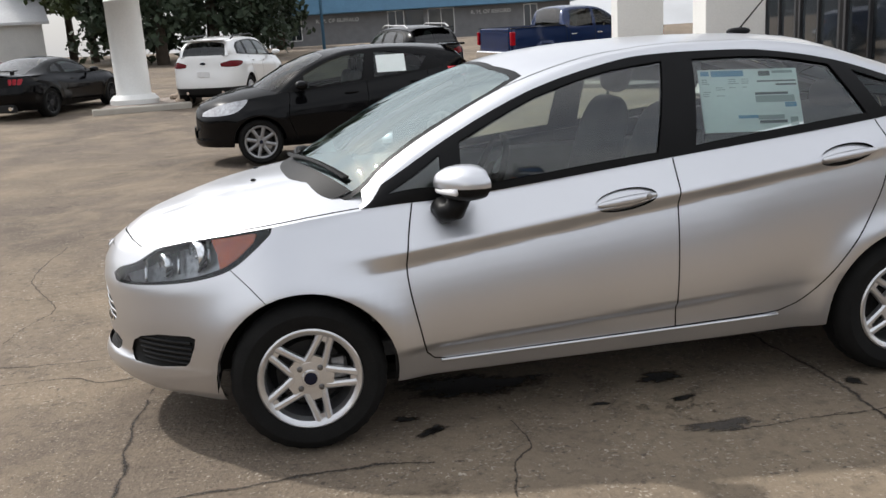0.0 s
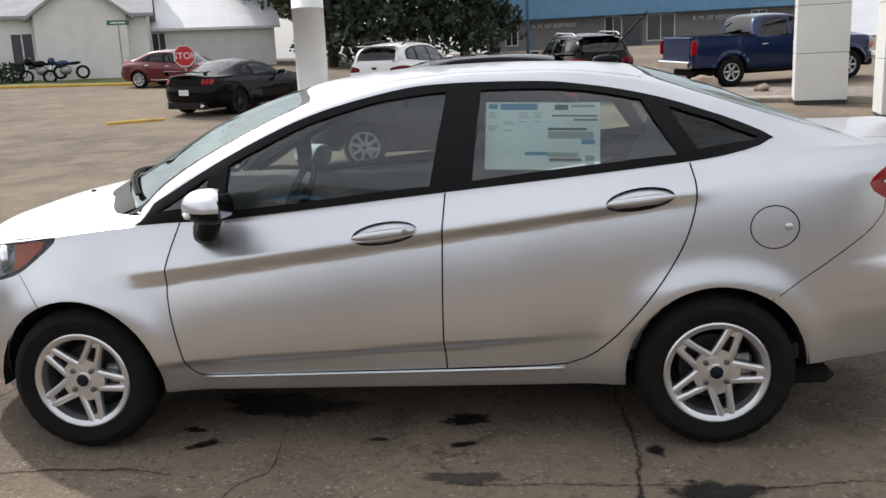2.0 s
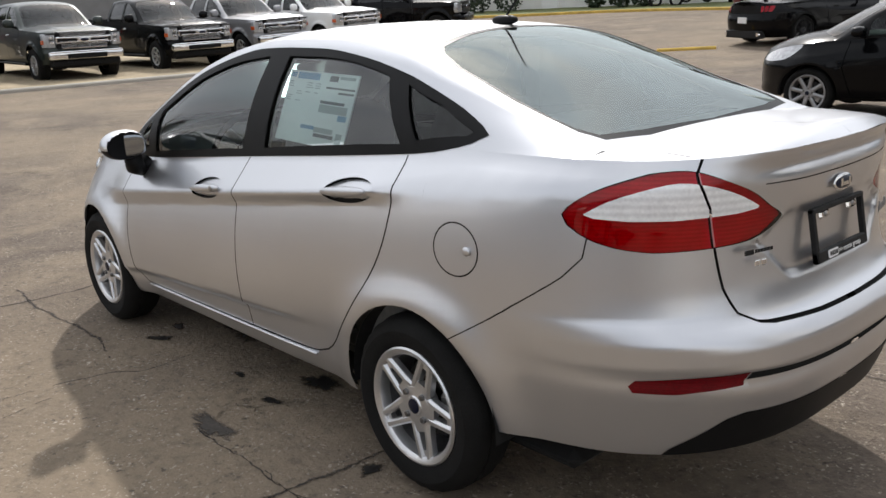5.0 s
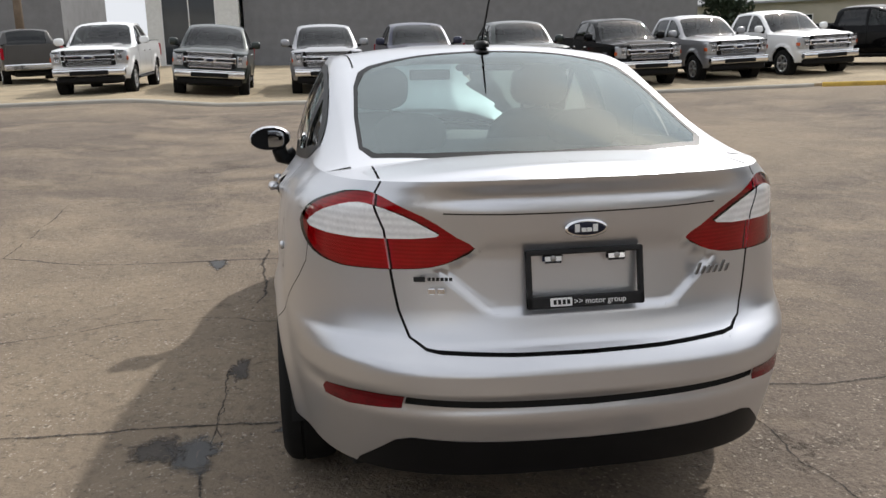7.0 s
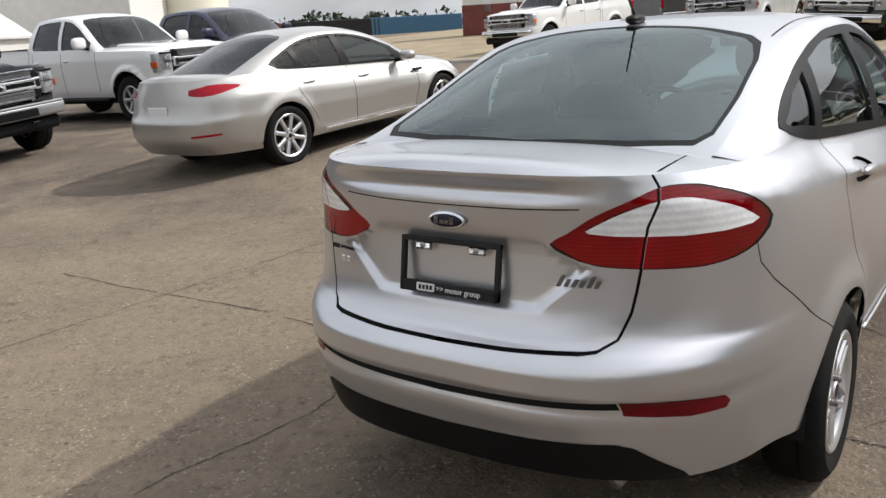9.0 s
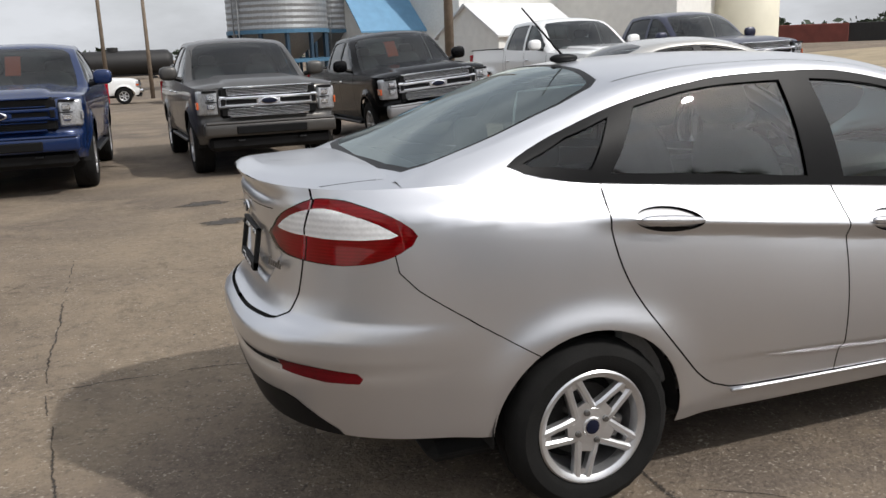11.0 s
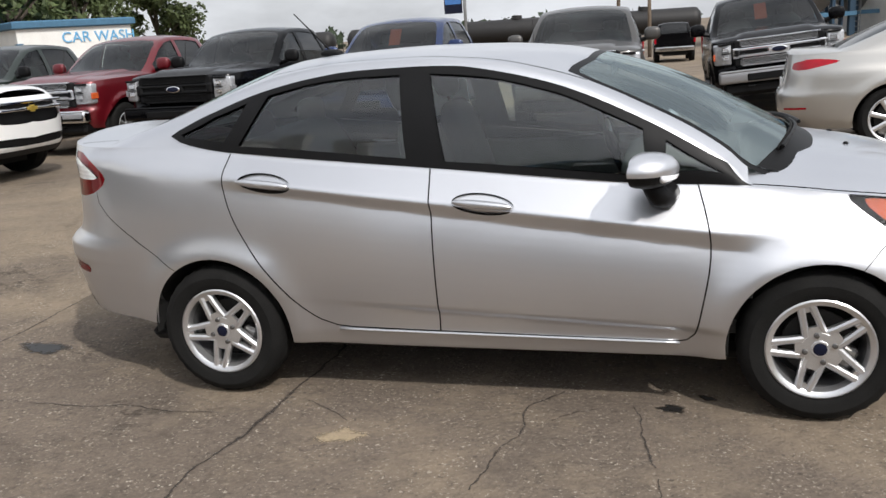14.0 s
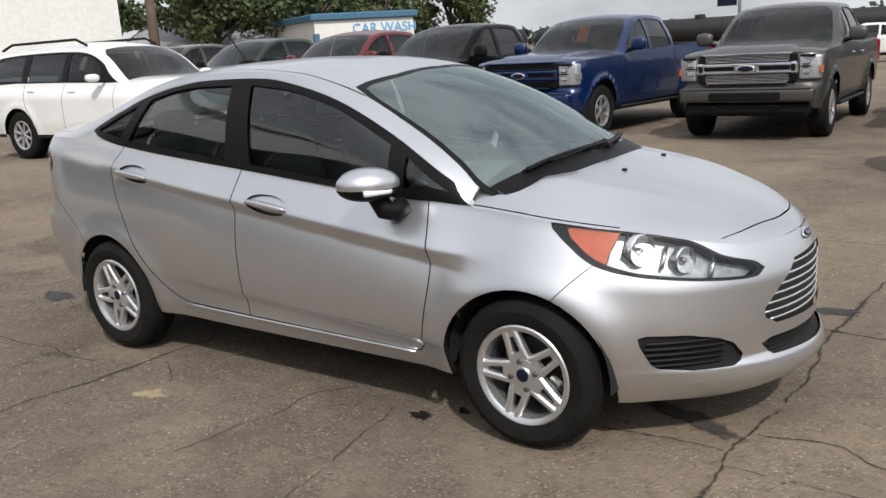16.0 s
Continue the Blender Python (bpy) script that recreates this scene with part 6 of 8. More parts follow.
def large_suv():
    F, arches = quick_form(1.475, 1.02, [(0.3, -2.25), (0.5, -2.4), (0.9, -2.42), (1.05, -2.38), (1.2, -2.25)], [(0.3, 2.5), (0.5, 2.6), (0.8, 2.58), (1.3, 2.54)],
                           [(-2.45, 1.10), (-1.9, 1.15), (-1.2, 1.18), (-0.8, 1.20), (1.0, 1.22), (2.6, 1.24)], [(-2.4, 0.90), (0, 0.92), (2.6, 0.90)],
                           [(-1.5, 1.15), (-1.15, 1.32), (-0.65, 1.66), (-0.4, 1.78), (0.0, 1.85), (0.8, 1.87), (1.8, 1.85), (2.3, 1.80), (2.42, 1.70), (2.5, 1.3)],
                           [(-1.5, 0.86), (-0.6, 0.76), (0, 0.70), (1.8, 0.69), (2.5, 0.72)], [(-1.5, 1.1), (-1.15, 1.21), (-0.65, 1.57), (-0.4, 1.69), (0, 1.76), (0.8, 1.785), (1.8, 1.765), (2.3, 1.71), (2.42, 1.61), (2.5, 1.28)],
                           [(-2.4, 1.16), (-2.1, 1.24), (-1.5, 1.28), (-1.0, 1.29), (3, 1.29)], nf=3.4, nr=5.0, arch=(0.40, 0.455), sill=0.34, lid_n=4)
    S = F.side
    lamps = [("headlight", REFLECT, S([(-2.05, 1.03), (-2.2, 1.03)]) + F.end([(0.66, 1.02), (0.66, 0.84)], True) + S([(-2.2, 0.82), (-2.1, 0.84)])),
             ("grille_upper", TRIM, F.end([(0.001, 1.03), (0.60, 1.03), (0.60, 0.97), (0.001, 0.97)], True)), ("grille_lower", TRIM, F.end([(0.001, 0.92), (0.60, 0.92), (0.57, 0.78), (0.001, 0.77)], True)),
             ("bumper_slot", TRIM, F.end([(0.001, 0.56), (0.72, 0.58), (0.75, 0.50), (0.001, 0.47)], True)),
             ("tail_light", REDLENS, S([(2.35, 1.15), (2.45, 1.15), (2.45, 0.85), (2.38, 0.85)]))]
    panes = {"from": -1.12, "frame": [(-1.05, 1.21), (0.2, 1.235), (1.5, 1.25), (2.38, 1.27), (2.30, 1.62), (1.8, 1.70), (0.8, 1.72), (0.0, 1.70), (-0.4, 1.62), (-0.65, 1.50)],
             "glass": [[(-0.65, 1.25), (0.2, 1.26), (0.2, 1.68), (-0.35, 1.60), (-0.6, 1.47)], [(0.33, 1.26), (1.25, 1.27), (1.25, 1.69), (0.33, 1.69)], [(1.42, 1.28), (2.28, 1.30), (2.2, 1.61), (1.8, 1.67), (1.42, 1.68)]],
             "mirror": (-0.75, 1.14, 1.30), "handles": [(0.02, 1.10), (1.1, 1.12)]}

    def extra(car):
        for s in (1, -1):
            part("roof_rail", tube([(-0.1, s * 0.68, 1.80), (0.15, s * 0.68, 1.90), (1.9, s * 0.66, 1.89), (2.2, s * 0.66, 1.80)], 0.022), TRIM, car)
            part("running_board", box(-0.95, s * 0.93 - 0.08, 0.36, 0.95, s * 0.93 + 0.07, 0.40, 0.012), TRIM, car)
        for z in (0.945, 1.035):
            part("grille_bar", box(-2.45, -0.60, z - 0.018, -2.36, 0.60, z + 0.018, 0.01), CHROME, car)
        part("emblem", join(box(-2.46, -0.10, 0.925, -2.43, 0.10, 0.968, 0.006), box(-2.46, -0.04, 0.90, -2.43, 0.04, 0.99, 0.006)), mat("gold_badge", (0.6, 0.42, 0.08), 0.3, 0.6, grain=0.05), car)
    return motor_car("large_suv", "white full-size SUV with black roof rails", F, WHITE, arches, panes,
                     (-1.48, [(-1.6, 1.06), (-1.05, 1.06), (-0.55, 1.09), (-0.42, 1.2), (-0.46, 2.01), (-1.6, 2.01)]), (2.49, [(2.52, 2.01), (2.40, 2.01), (2.40, 1.2), (2.43, 1.12), (2.52, 1.12)]), lamps,
                     {"y": 0.87, "r": 0.40, "w": 0.265, "rim": 0.24, "style": "multi"}, seams=([(-0.98, 1.18), (-1.0, 0.7), (-0.9, 0.42)], [(0.26, 1.2), (0.26, 0.42)], [(1.33, 1.22), (1.25, 0.9), (1.05, 0.6)]),
                     lid=((-2.3, -1.08), None), cladding=0.42, side_glass=PRIVACY, extra=extra, category="suv")


def family_saloon(label, colour, name="saloon_car"):
    F, arches = quick_form(1.40, 0.91, [(0.25, -2.15), (0.4, -2.28), (0.6, -2.3), (0.75, -2.22), (0.9, -2.0)], [(0.25, 2.3), (0.45, 2.46), (0.6, 2.47), (0.7, 2.41), (0.9, 2.36), (1.05, 2.33)],
                           [(-2.3, 0.70), (-1.8, 0.80), (-1.2, 0.87), (-0.8, 0.90), (0.3, 0.96), (1.2, 1.02), (1.8, 1.04), (2.4, 1.04)], [(-2.2, 0.74), (0.2, 0.79), (1.3, 0.74), (1.8, 0.72), (2.4, 0.70)],
                           [(-1.4, 0.90), (-1.1, 1.02), (-0.6, 1.26), (-0.2, 1.39), (0.2, 1.445), (0.6, 1.45), (1.0, 1.41), (1.4, 1.28), (1.8, 1.11), (1.95, 1.04)],
                           [(-1.4, 0.74), (-0.6, 0.66), (0.2, 0.60), (1.0, 0.58), (1.95, 0.62)], [(-1.4, 0.82), (-1.1, 0.905), (-0.6, 1.16), (-0.2, 1.31), (0.2, 1.385), (0.6, 1.395), (1.0, 1.345), (1.4, 1.21), (1.8, 1.07), (1.95, 1.03)],
                           [(-2.2, 0.74), (-1.8, 0.87), (-1.3, 0.95), (-0.95, 0.98), (1.7, 1.06), (2.0, 1.09), (2.3, 1.10), (2.36, 1.07)], arch=(0.33, 0.375))
    S = F.side
    lamps = [("headlight", WHITELENS, S([(-1.55, 0.82), (-1.85, 0.76)]) + F.end([(0.5, 0.68), (0.5, 0.62)], True) + S([(-1.85, 0.68), (-1.7, 0.74)])),
             ("tail_light", REDLENS, S([(1.88, 0.955), (2.05, 0.985), (2.2, 0.985)]) + F.end([(0.6, 0.98), (0.45, 0.95), (0.45, 0.90), (0.6, 0.88)], False) + S([(2.2, 0.885), (2.02, 0.92)])),
             ("bumper_line", REDLENS, F.end([(0.76, 0.50), (0.5, 0.49), (0.5, 0.47), (0.76, 0.48)], False))]
    panes = {"from": -1.05, "frame": [(-1.0, 0.905), (-0.5, 0.925), (0.3, 0.97), (1.0, 1.015), (1.32, 1.05), (1.42, 1.10), (1.2, 1.20), (0.9, 1.305), (0.6, 1.345), (0.2, 1.34), (-0.2, 1.265), (-0.6, 1.12)],
             "glass": [[(-0.6, 0.945), (0.22, 0.99), (0.28, 1.32), (-0.18, 1.24), (-0.55, 1.10)], [(0.36, 0.995), (0.95, 1.035), (1.0, 1.25), (0.85, 1.29), (0.38, 1.325)], [(1.03, 1.05), (1.30, 1.085), (1.34, 1.11), (1.08, 1.225)]],
             "mirror": (-0.62, 0.98, 0.985), "handles": [(0.1, 0.83), (1.0, 0.87)], "handle_mat": CHROME}

    def extra(car):
        for s in (1, -1):
            part("sill_strip", box(-0.85, s * 0.895 - 0.008, 0.30, 0.85, s * 0.895 + 0.012, 0.33, 0.004), CHROME, car)
            part("fender_vent", box(-0.98, s * 0.90 - 0.02, 0.77, -0.80, s * 0.90 + 0.008, 0.80, 0.006), TRIM, car)
    return motor_car(name, label, F, colour, arches, panes,
                     (-1.38, [(-1.5, 1.07), (-1.0, 1.07), (-0.35, 1.10), (-0.22, 1.2), (-0.28, 2.01), (-1.5, 2.01)]), (1.95, [(2.0, 2.01), (0.95, 2.01), (0.97, 1.2), (1.05, 1.10), (2.0, 1.07)]), lamps,
                     {"y": 0.79, "r": 0.335, "w": 0.225, "rim": 0.235, "style": "multi"}, seams=([(-0.86, 0.9), (-0.9, 0.6), (-0.82, 0.32)], [(0.30, 0.97), (0.29, 0.32)], [(1.18, 1.03), (1.18, 0.8), (0.95, 0.45)]),
                     lid=((-2.2, -1.0), (1.75, 2.345)), plate=(2.40, 0.72), extra=extra)


def coupe():
    F, arches = quick_form(1.36, 0.95, [(0.2, -2.2), (0.4, -2.32), (0.6, -2.33), (0.75, -2.25), (0.9, -2.05)], [(0.2, 2.25), (0.4, 2.38), (0.6, 2.40), (0.8, 2.36), (1.02, 2.36)],
                           [(-2.3, 0.74), (-1.8, 0.85), (-1.2, 0.90), (-0.6, 0.92), (0.3, 0.94), (1.0, 0.99), (1.6, 1.0), (2.4, 1.0)], [(-2.2, 0.76), (0, 0.80), (1.0, 0.79), (1.5, 0.80), (2.4, 0.76)],
                           [(-1.2, 0.92), (-0.9, 1.03), (-0.4, 1.25), (-0.05, 1.35), (0.3, 1.38), (0.7, 1.36), (1.2, 1.24), (1.7, 1.10), (1.95, 1.02)],
                           [(-1.2, 0.74), (-0.5, 0.66), (0.2, 0.60), (0.9, 0.58), (1.95, 0.62)], [(-1.2, 0.84), (-0.85, 0.94), (-0.4, 1.16), (-0.05, 1.28), (0.3, 1.315), (0.7, 1.29), (1.2, 1.17), (1.7, 1.04), (1.95, 0.99)],
                           [(-2.2, 0.80), (-1.8, 0.92), (-1.3, 0.98), (-0.8, 0.99), (1.7, 1.03), (2.1, 1.06), (2.36, 1.05)], arch=(0.335, 0.385), sill=0.19)
    S = F.side
    lamps = [("headlight", WHITELENS, S([(-1.9, 0.80), (-2.05, 0.78)]) + F.end([(0.55, 0.76), (0.55, 0.69)], True) + S([(-2.05, 0.72)])),
             *[("tail_light", REDLENS, F.end([(a, 0.95), (a - 0.055, 0.95), (a - 0.055, 0.82), (a, 0.82)], False)) for a in (0.74, 0.66, 0.58)],
             ("tail_panel", TRIM, F.end([(0.50, 0.95), (0.001, 0.95), (0.001, 0.78), (0.50, 0.78)], False))]
    panes = {"from": -0.85, "frame": [(-0.8, 0.945), (0.0, 0.955), (0.8, 0.985), (1.15, 1.03), (0.95, 1.17), (0.7, 1.235), (0.3, 1.265), (-0.05, 1.23), (-0.4, 1.11)],
             "glass": [[(-0.55, 0.97), (0.45, 0.985), (0.55, 1.24), (0.3, 1.25), (-0.02, 1.21), (-0.38, 1.09)], [(0.62, 1.0), (1.02, 1.04), (0.9, 1.15), (0.66, 1.22)]],
             "mirror": (-0.45, 1.02, 1.0), "handles": [(0.35, 0.84)]}

    def extra(car):
        part("rear_wing", box(2.15, -0.72, 1.12, 2.38, 0.72, 1.145, 0.01), BLACK, car)
        for s in (1, -1):
            part("wing_post", box(2.2, s * 0.62 - 0.02, 1.04, 2.3, s * 0.62 + 0.02, 1.13), BLACK, car)
            part("tailpipe", tube([(2.2, s * 0.55, 0.30), (2.42, s * 0.55, 0.30)], 0.045, 10), CHROME, car)
        part("diffuser", box(2.2, -0.6, 0.2, 2.38, 0.6, 0.38, 0.02), PLASTIC, car)
    return motor_car("coupe", "black two-door fastback coupe with rear wing", F, BLACK, arches, panes,
                     (-1.18, [(-1.3, 1.07), (-0.8, 1.07), (-0.2, 1.10), (-0.08, 1.2), (-0.14, 2.01), (-1.3, 2.01)]), (1.95, [(2.0, 2.01), (0.62, 2.01), (0.65, 1.2), (0.75, 1.10), (2.0, 1.07)]), lamps,
                     {"y": 0.81, "r": 0.345, "w": 0.255, "rim": 0.25, "style": "ten", "mat": DARKALLOY}, seams=([(-0.62, 0.92), (-0.68, 0.6), (-0.6, 0.26)], [(0.66, 0.97), (0.62, 0.5), (0.5, 0.26)]),
                     lid=((-2.22, -0.8), (1.75, 2.345)), plate=(2.395, 0.62), extra=extra)


# ---- the parked vehicles in their places ----
stand(hatchback(), -0.40, 8.71, 4, 2.49)
stand(coupe(), -7.05, 19.8, -110, 2.7)
white_suv = stand(small_suv("white compact SUV with dark rear glass", WHITE), -2.5, 20.4, -106, 2.7)
stand(small_suv("black compact SUV with chrome tailpipes", BLACK), 2.2, 20.2, -76, 2.7)
stand(family_saloon("maroon saloon car beyond the canopy post", RED), -12.7, 30.0, 170, 2.8)
stand(family_saloon("champagne saloon car with chrome door handles and sill strips", CHAMP), -4.29, -6.33, -3, 2.8).location.z -= 0.03
stand(large_suv(), 9.95, -5.5, 3, 2.95)
ROW = "pickup row"
stand(pickup("dark grey crew-cab pickup with chrome grille and grey bumper", GREYP, bumper=GREYP, group=ROW), 0.83, -11.6, -88, 3.68)
stand(pickup("blue crew-cab pickup with body-coloured grille and orange card", BLUE, "body", BLUE, True, group=ROW), 3.95, -11.1, -92, 3.68)
stand(pickup("black crew-cab pickup with chrome bars and orange card", BLACK, tag=True, bumper=STONE, group=ROW), -2.3, -13.0, -90, 3.68)
stand(pickup("black crew-cab pickup with blacked-out grille", BLACK, "black", BLACK, rim=DARKALLOY, group=ROW), 6.75, -10.7, -92, 3.68)
stand(pickup("dark red crew-cab pickup with chrome grille", RED, group=ROW), 9.25, -10.7, -92, 3.68)
stand(pickup("dark green crew-cab pickup beside the red one", GREEN, "black", group=ROW), 12.4, -10.9, -92, 3.68)
stand(pickup("bronze crew-cab pickup at the row's end", BRONZE, group=ROW), 15.6, -11.2, -92, 3.68)
stand(pickup("white crew-cab pickup with dark glass", WHITE, group=ROW), -6.3, -13.5, -90, 3.68)
stand(pickup("navy crew-cab pickup with chrome grille", NAVY, group=ROW), -9.3, -13.6, -90, 3.68)
VERGE = "pickups on the verge"
for args, x, y, rz in ((("white long-bed pickup with chrome bumper", WHITE), -21.9, -11.9, 172), (("white heavy-duty pickup with chrome grille", WHITE), -22.3, -6.0, 180), (("dark green heavy-duty pickup with chrome grille", GREEN), -22.3, -3.1, 181),
                       (("silver pickup parked on the verge", STONE), -22.4, 0.1, 180), (("dark blue pickup parked on the verge", NAVY), -22.0, 2.8, 180), (("dark green pickup with silver bumper", GREEN), -21.4, 5.7, 180),
                       (("black pickup with chrome grille", BLACK), -21.6, 8.9, 181), (("silver-white pickup with chrome grille", STONE), -22.0, 11.7, 182), (("white pickup with chrome grille", WHITE), -21.9, 14.4, 184),
                       (("black pickup with dark wheels", BLACK, "black", BLACK), -21.8, 18.0, 215), (("grey pickup seen from its tailgate", GREYP), -30.5, -10.6, 20), (("light grey pickup seen from its tailgate", STONE), -30.0, -7.6, 10)):
    stand(pickup(*args, group=VERGE), x, y, rz, 3.68)
stand(pickup("blue pickup beyond the canopy", BLUE, "chrome"), 7.95, 22.5, 197, 3.68)
stand(pickup("white pickup far across the lot", WHITE), 4.5, -46.0, 0, 3.68)
stand(pickup("black pickup far across the lot", BLACK), -0.5, -44.0, 92, 3.68)


# ---- ground ----
def ground_material():
    m = mat("worn_asphalt", (0.146, 0.117, 0.093), 0.93, grain=0.22, scale=0.55, fine=55, spec=0.2)
    nt = m.node_tree
    b = nt.nodes["Principled BSDF"]
    src = b.inputs["Base Color"].links[0].from_socket
    tc = nt.nodes.new("ShaderNodeTexCoord")

    def ranged(node, lo, hi, a=0.0, z=1.0):
        if not node.inputs["Vector"].links:
            nt.links.new(tc.outputs["Object"], node.inputs["Vector"])
        r = nt.nodes.new("ShaderNodeMapRange")
        r.inputs["From Min"].default_value, r.inputs["From Max"].default_value = lo, hi
        r.inputs["To Min"].default_value, r.inputs["To Max"].default_value = a, z
        nt.links.new(node.outputs["Fac"] if "Fac" in node.outputs else node.outputs["Distance"], r.inputs["Value"])
        return r.outputs[0]

    def combine(op, p, q):
        n = nt.nodes.new("ShaderNodeMath")
        n.operation = op
        for k, v in enumerate((p, q)):
            if isinstance(v, float):
                n.inputs[k].default_value = v
            else:
                nt.links.new(v, n.inputs[k])
        return n.outputs[0]

    def layer(base, fac, colour):
        x = nt.nodes.new("ShaderNodeMixRGB")
        x.inputs[2].default_value = (*colour, 1)
        nt.links.new(fac, x.inputs[0])
        nt.links.new(base, x.inputs[1])
        return x.outputs[0]

    def noise_node(scale, detail=6, rough=0.6, warp=0.0):
        n = nt.nodes.new("ShaderNodeTexNoise")
        n.inputs["Scale"].default_value, n.inputs["Detail"].default_value, n.inputs["Roughness"].default_value, n.inputs["Distortion"].default_value = scale, detail, rough, warp
        return n

    grit = ranged(noise_node(6.0, 8, 0.7), 0.40, 0.62)  # where the binder has worn off the stones
    out = layer(src, ranged(noise_node(0.9, 8, 0.65, 0.4), 0.46, 0.64, 0.0, 0.75), (0.258, 0.204, 0.147))
    out = layer(out, ranged(noise_node(1.6, 9, 0.7, 0.5), 0.52, 0.68, 0.0, 0.5), (0.062, 0.050, 0.040))
    out = layer(out, ranged(noise_node(0.13, 4), 0.46, 0.62, 0.0, 0.75), (0.245, 0.194, 0.138))
    out = layer(out, ranged(noise_node(14, 6, 0.7), 0.50, 0.66, 0.0, 0.36), (0.06, 0.051, 0.042))
    out = layer(out, combine("MULTIPLY", ranged(noise_node(62, 3, 0.6), 0.59, 0.66, 0.0, 0.85), grit), (0.46, 0.41, 0.34))
    out = layer(out, combine("MULTIPLY", ranged(noise_node(40, 3, 0.6), 0.56, 0.68, 0.0, 0.7), grit), (0.035, 0.031, 0.027))
    v = nt.nodes.new("ShaderNodeTexVoronoi")
    v.feature = "DISTANCE_TO_EDGE"
    v.inputs["Scale"].default_value = 0.5
    w = noise_node(2.6, 8, 0.7)
    nt.links.new(tc.outputs["Object"], w.inputs["Vector"])
    add = nt.nodes.new("ShaderNodeMixRGB")
    add.blend_type = "ADD"
    add.inputs[0].default_value = 1.3
    nt.links.new(tc.outputs["Object"], add.inputs[1])
    nt.links.new(w.outputs["Color"], add.inputs[2])
    nt.links.new(add.outputs[0], v.inputs["Vector"])
    line = ranged(v, 0.001, 0.011, 0.45, 0.0)
    gate = ranged(noise_node(0.7, 5), 0.5, 0.62)
    rag = ranged(noise_node(22, 4, 0.7), 0.40, 0.52)
    line = combine("MULTIPLY", combine("MULTIPLY", line, gate), rag)
    out = layer(out, line, (0.03, 0.026, 0.022))
    nt.links.new(out, b.inputs["Base Color"])
    bp = nt.nodes.new("ShaderNodeBump")
    bp.inputs["Strength"].default_value, bp.inputs["Distance"].default_value = 1.0, 0.012
    h = combine("ADD", combine("MULTIPLY", ranged(noise_node(60, 4, 0.65), 0.3, 0.7), 0.32), combine("MULTIPLY", ranged(noise_node(9, 6, 0.65), 0.3, 0.7), 0.6))
    nt.links.new(combine("SUBTRACT", h, line), bp.inputs["Height"])
    nt.links.new(bp.outputs[0], b.inputs["Normal"])
    return m


def sheet_on_ground(name, x0, y0, x1, y1, nx, ny, lift, material, stretch=1.0):
    bm = bmesh.new()
    vs = []
    for i in range(nx + 1):
        row = []
        for j in range(ny + 1):
            u, w = 2 * i / nx - 1, 2 * j / ny - 1
            u, w = math.copysign(abs(u) ** stretch, u), math.copysign(abs(w) ** stretch, w)
            x, y = x0 + (x1 - x0) * (u + 1) / 2, y0 + (y1 - y0) * (w + 1) / 2
            row.append(bm.verts.new((x, y, ground_z(x, y) + lift)))
        vs.append(row)
    for i in range(nx):
        for j in range(ny):
            bm.faces.new((vs[i][j], vs[i + 1][j], vs[i + 1][j + 1], vs[i][j + 1]))
    return part(name, bm, material, None, smooth=True)


ASPHALT = ground_material()
ground = sheet_on_ground("ground", -420, -420, 420, 420, 150, 150, 0.0, ASPHALT, 2.6)
tagged(ground, "worn tan-grey asphalt lot with joints, cracks and oil stains", "ground", kind="structure")

def soft_edged(m, size=26, gap=0.0):
    """Lets a stain thin out towards its rim, along an uneven line."""
    nt = m.node_tree
    b, out = nt.nodes["Principled BSDF"], nt.nodes["Material Output"]
    at, n = nt.nodes.new("ShaderNodeAttribute"), nt.nodes.new("ShaderNodeTexNoise")
    at.attribute_name = "depth"
    tc = nt.nodes.new("ShaderNodeTexCoord")
    nt.links.new(tc.outputs["Object"], n.inputs["Vector"])
    n.inputs["Scale"].default_value, n.inputs["Detail"].default_value, n.inputs["Roughness"].default_value = size, 6, 0.7
    add = nt.nodes.new("ShaderNodeMath")
    nt.links.new(at.outputs["Fac"], add.inputs[0])
    nt.links.new(n.outputs["Fac"], add.inputs[1])
    r = nt.nodes.new("ShaderNodeMapRange")
    r.inputs["From Min"].default_value, r.inputs["From Max"].default_value, r.inputs["To Max"].default_value = 0.78 + gap, 1.12 + gap, 0.93 - gap
    nt.links.new(add.outputs[0], r.inputs["Value"])
    tr, mx = nt.nodes.new("ShaderNodeBsdfTransparent"), nt.nodes.new("ShaderNodeMixShader")
    nt.links.new(r.outputs[0], mx.inputs[0])
    nt.links.new(tr.outputs[0], mx.inputs[1])
    nt.links.new(b.outputs[0], mx.inputs[2])
    nt.links.new(mx.outputs[0], out.inputs[0])
    return m


CRACK = soft_edged(mat("crack_dirt", (0.034, 0.029, 0.025), 0.95, grain=0.5, fine=90), 55, 0.04)
OIL = soft_edged(mat("oil_stain", (0.012, 0.011, 0.0105), 0.5, grain=0.4, scale=6, fine=60))
DAMP = soft_edged(mat("old_stain", (0.055, 0.047, 0.04), 0.9, grain=0.35, scale=8, fine=70))
SAND = soft_edged(mat("sandy_patch", (0.30, 0.235, 0.155), 0.95, grain=0.25, scale=9, fine=90))
rnd = random.Random(11)


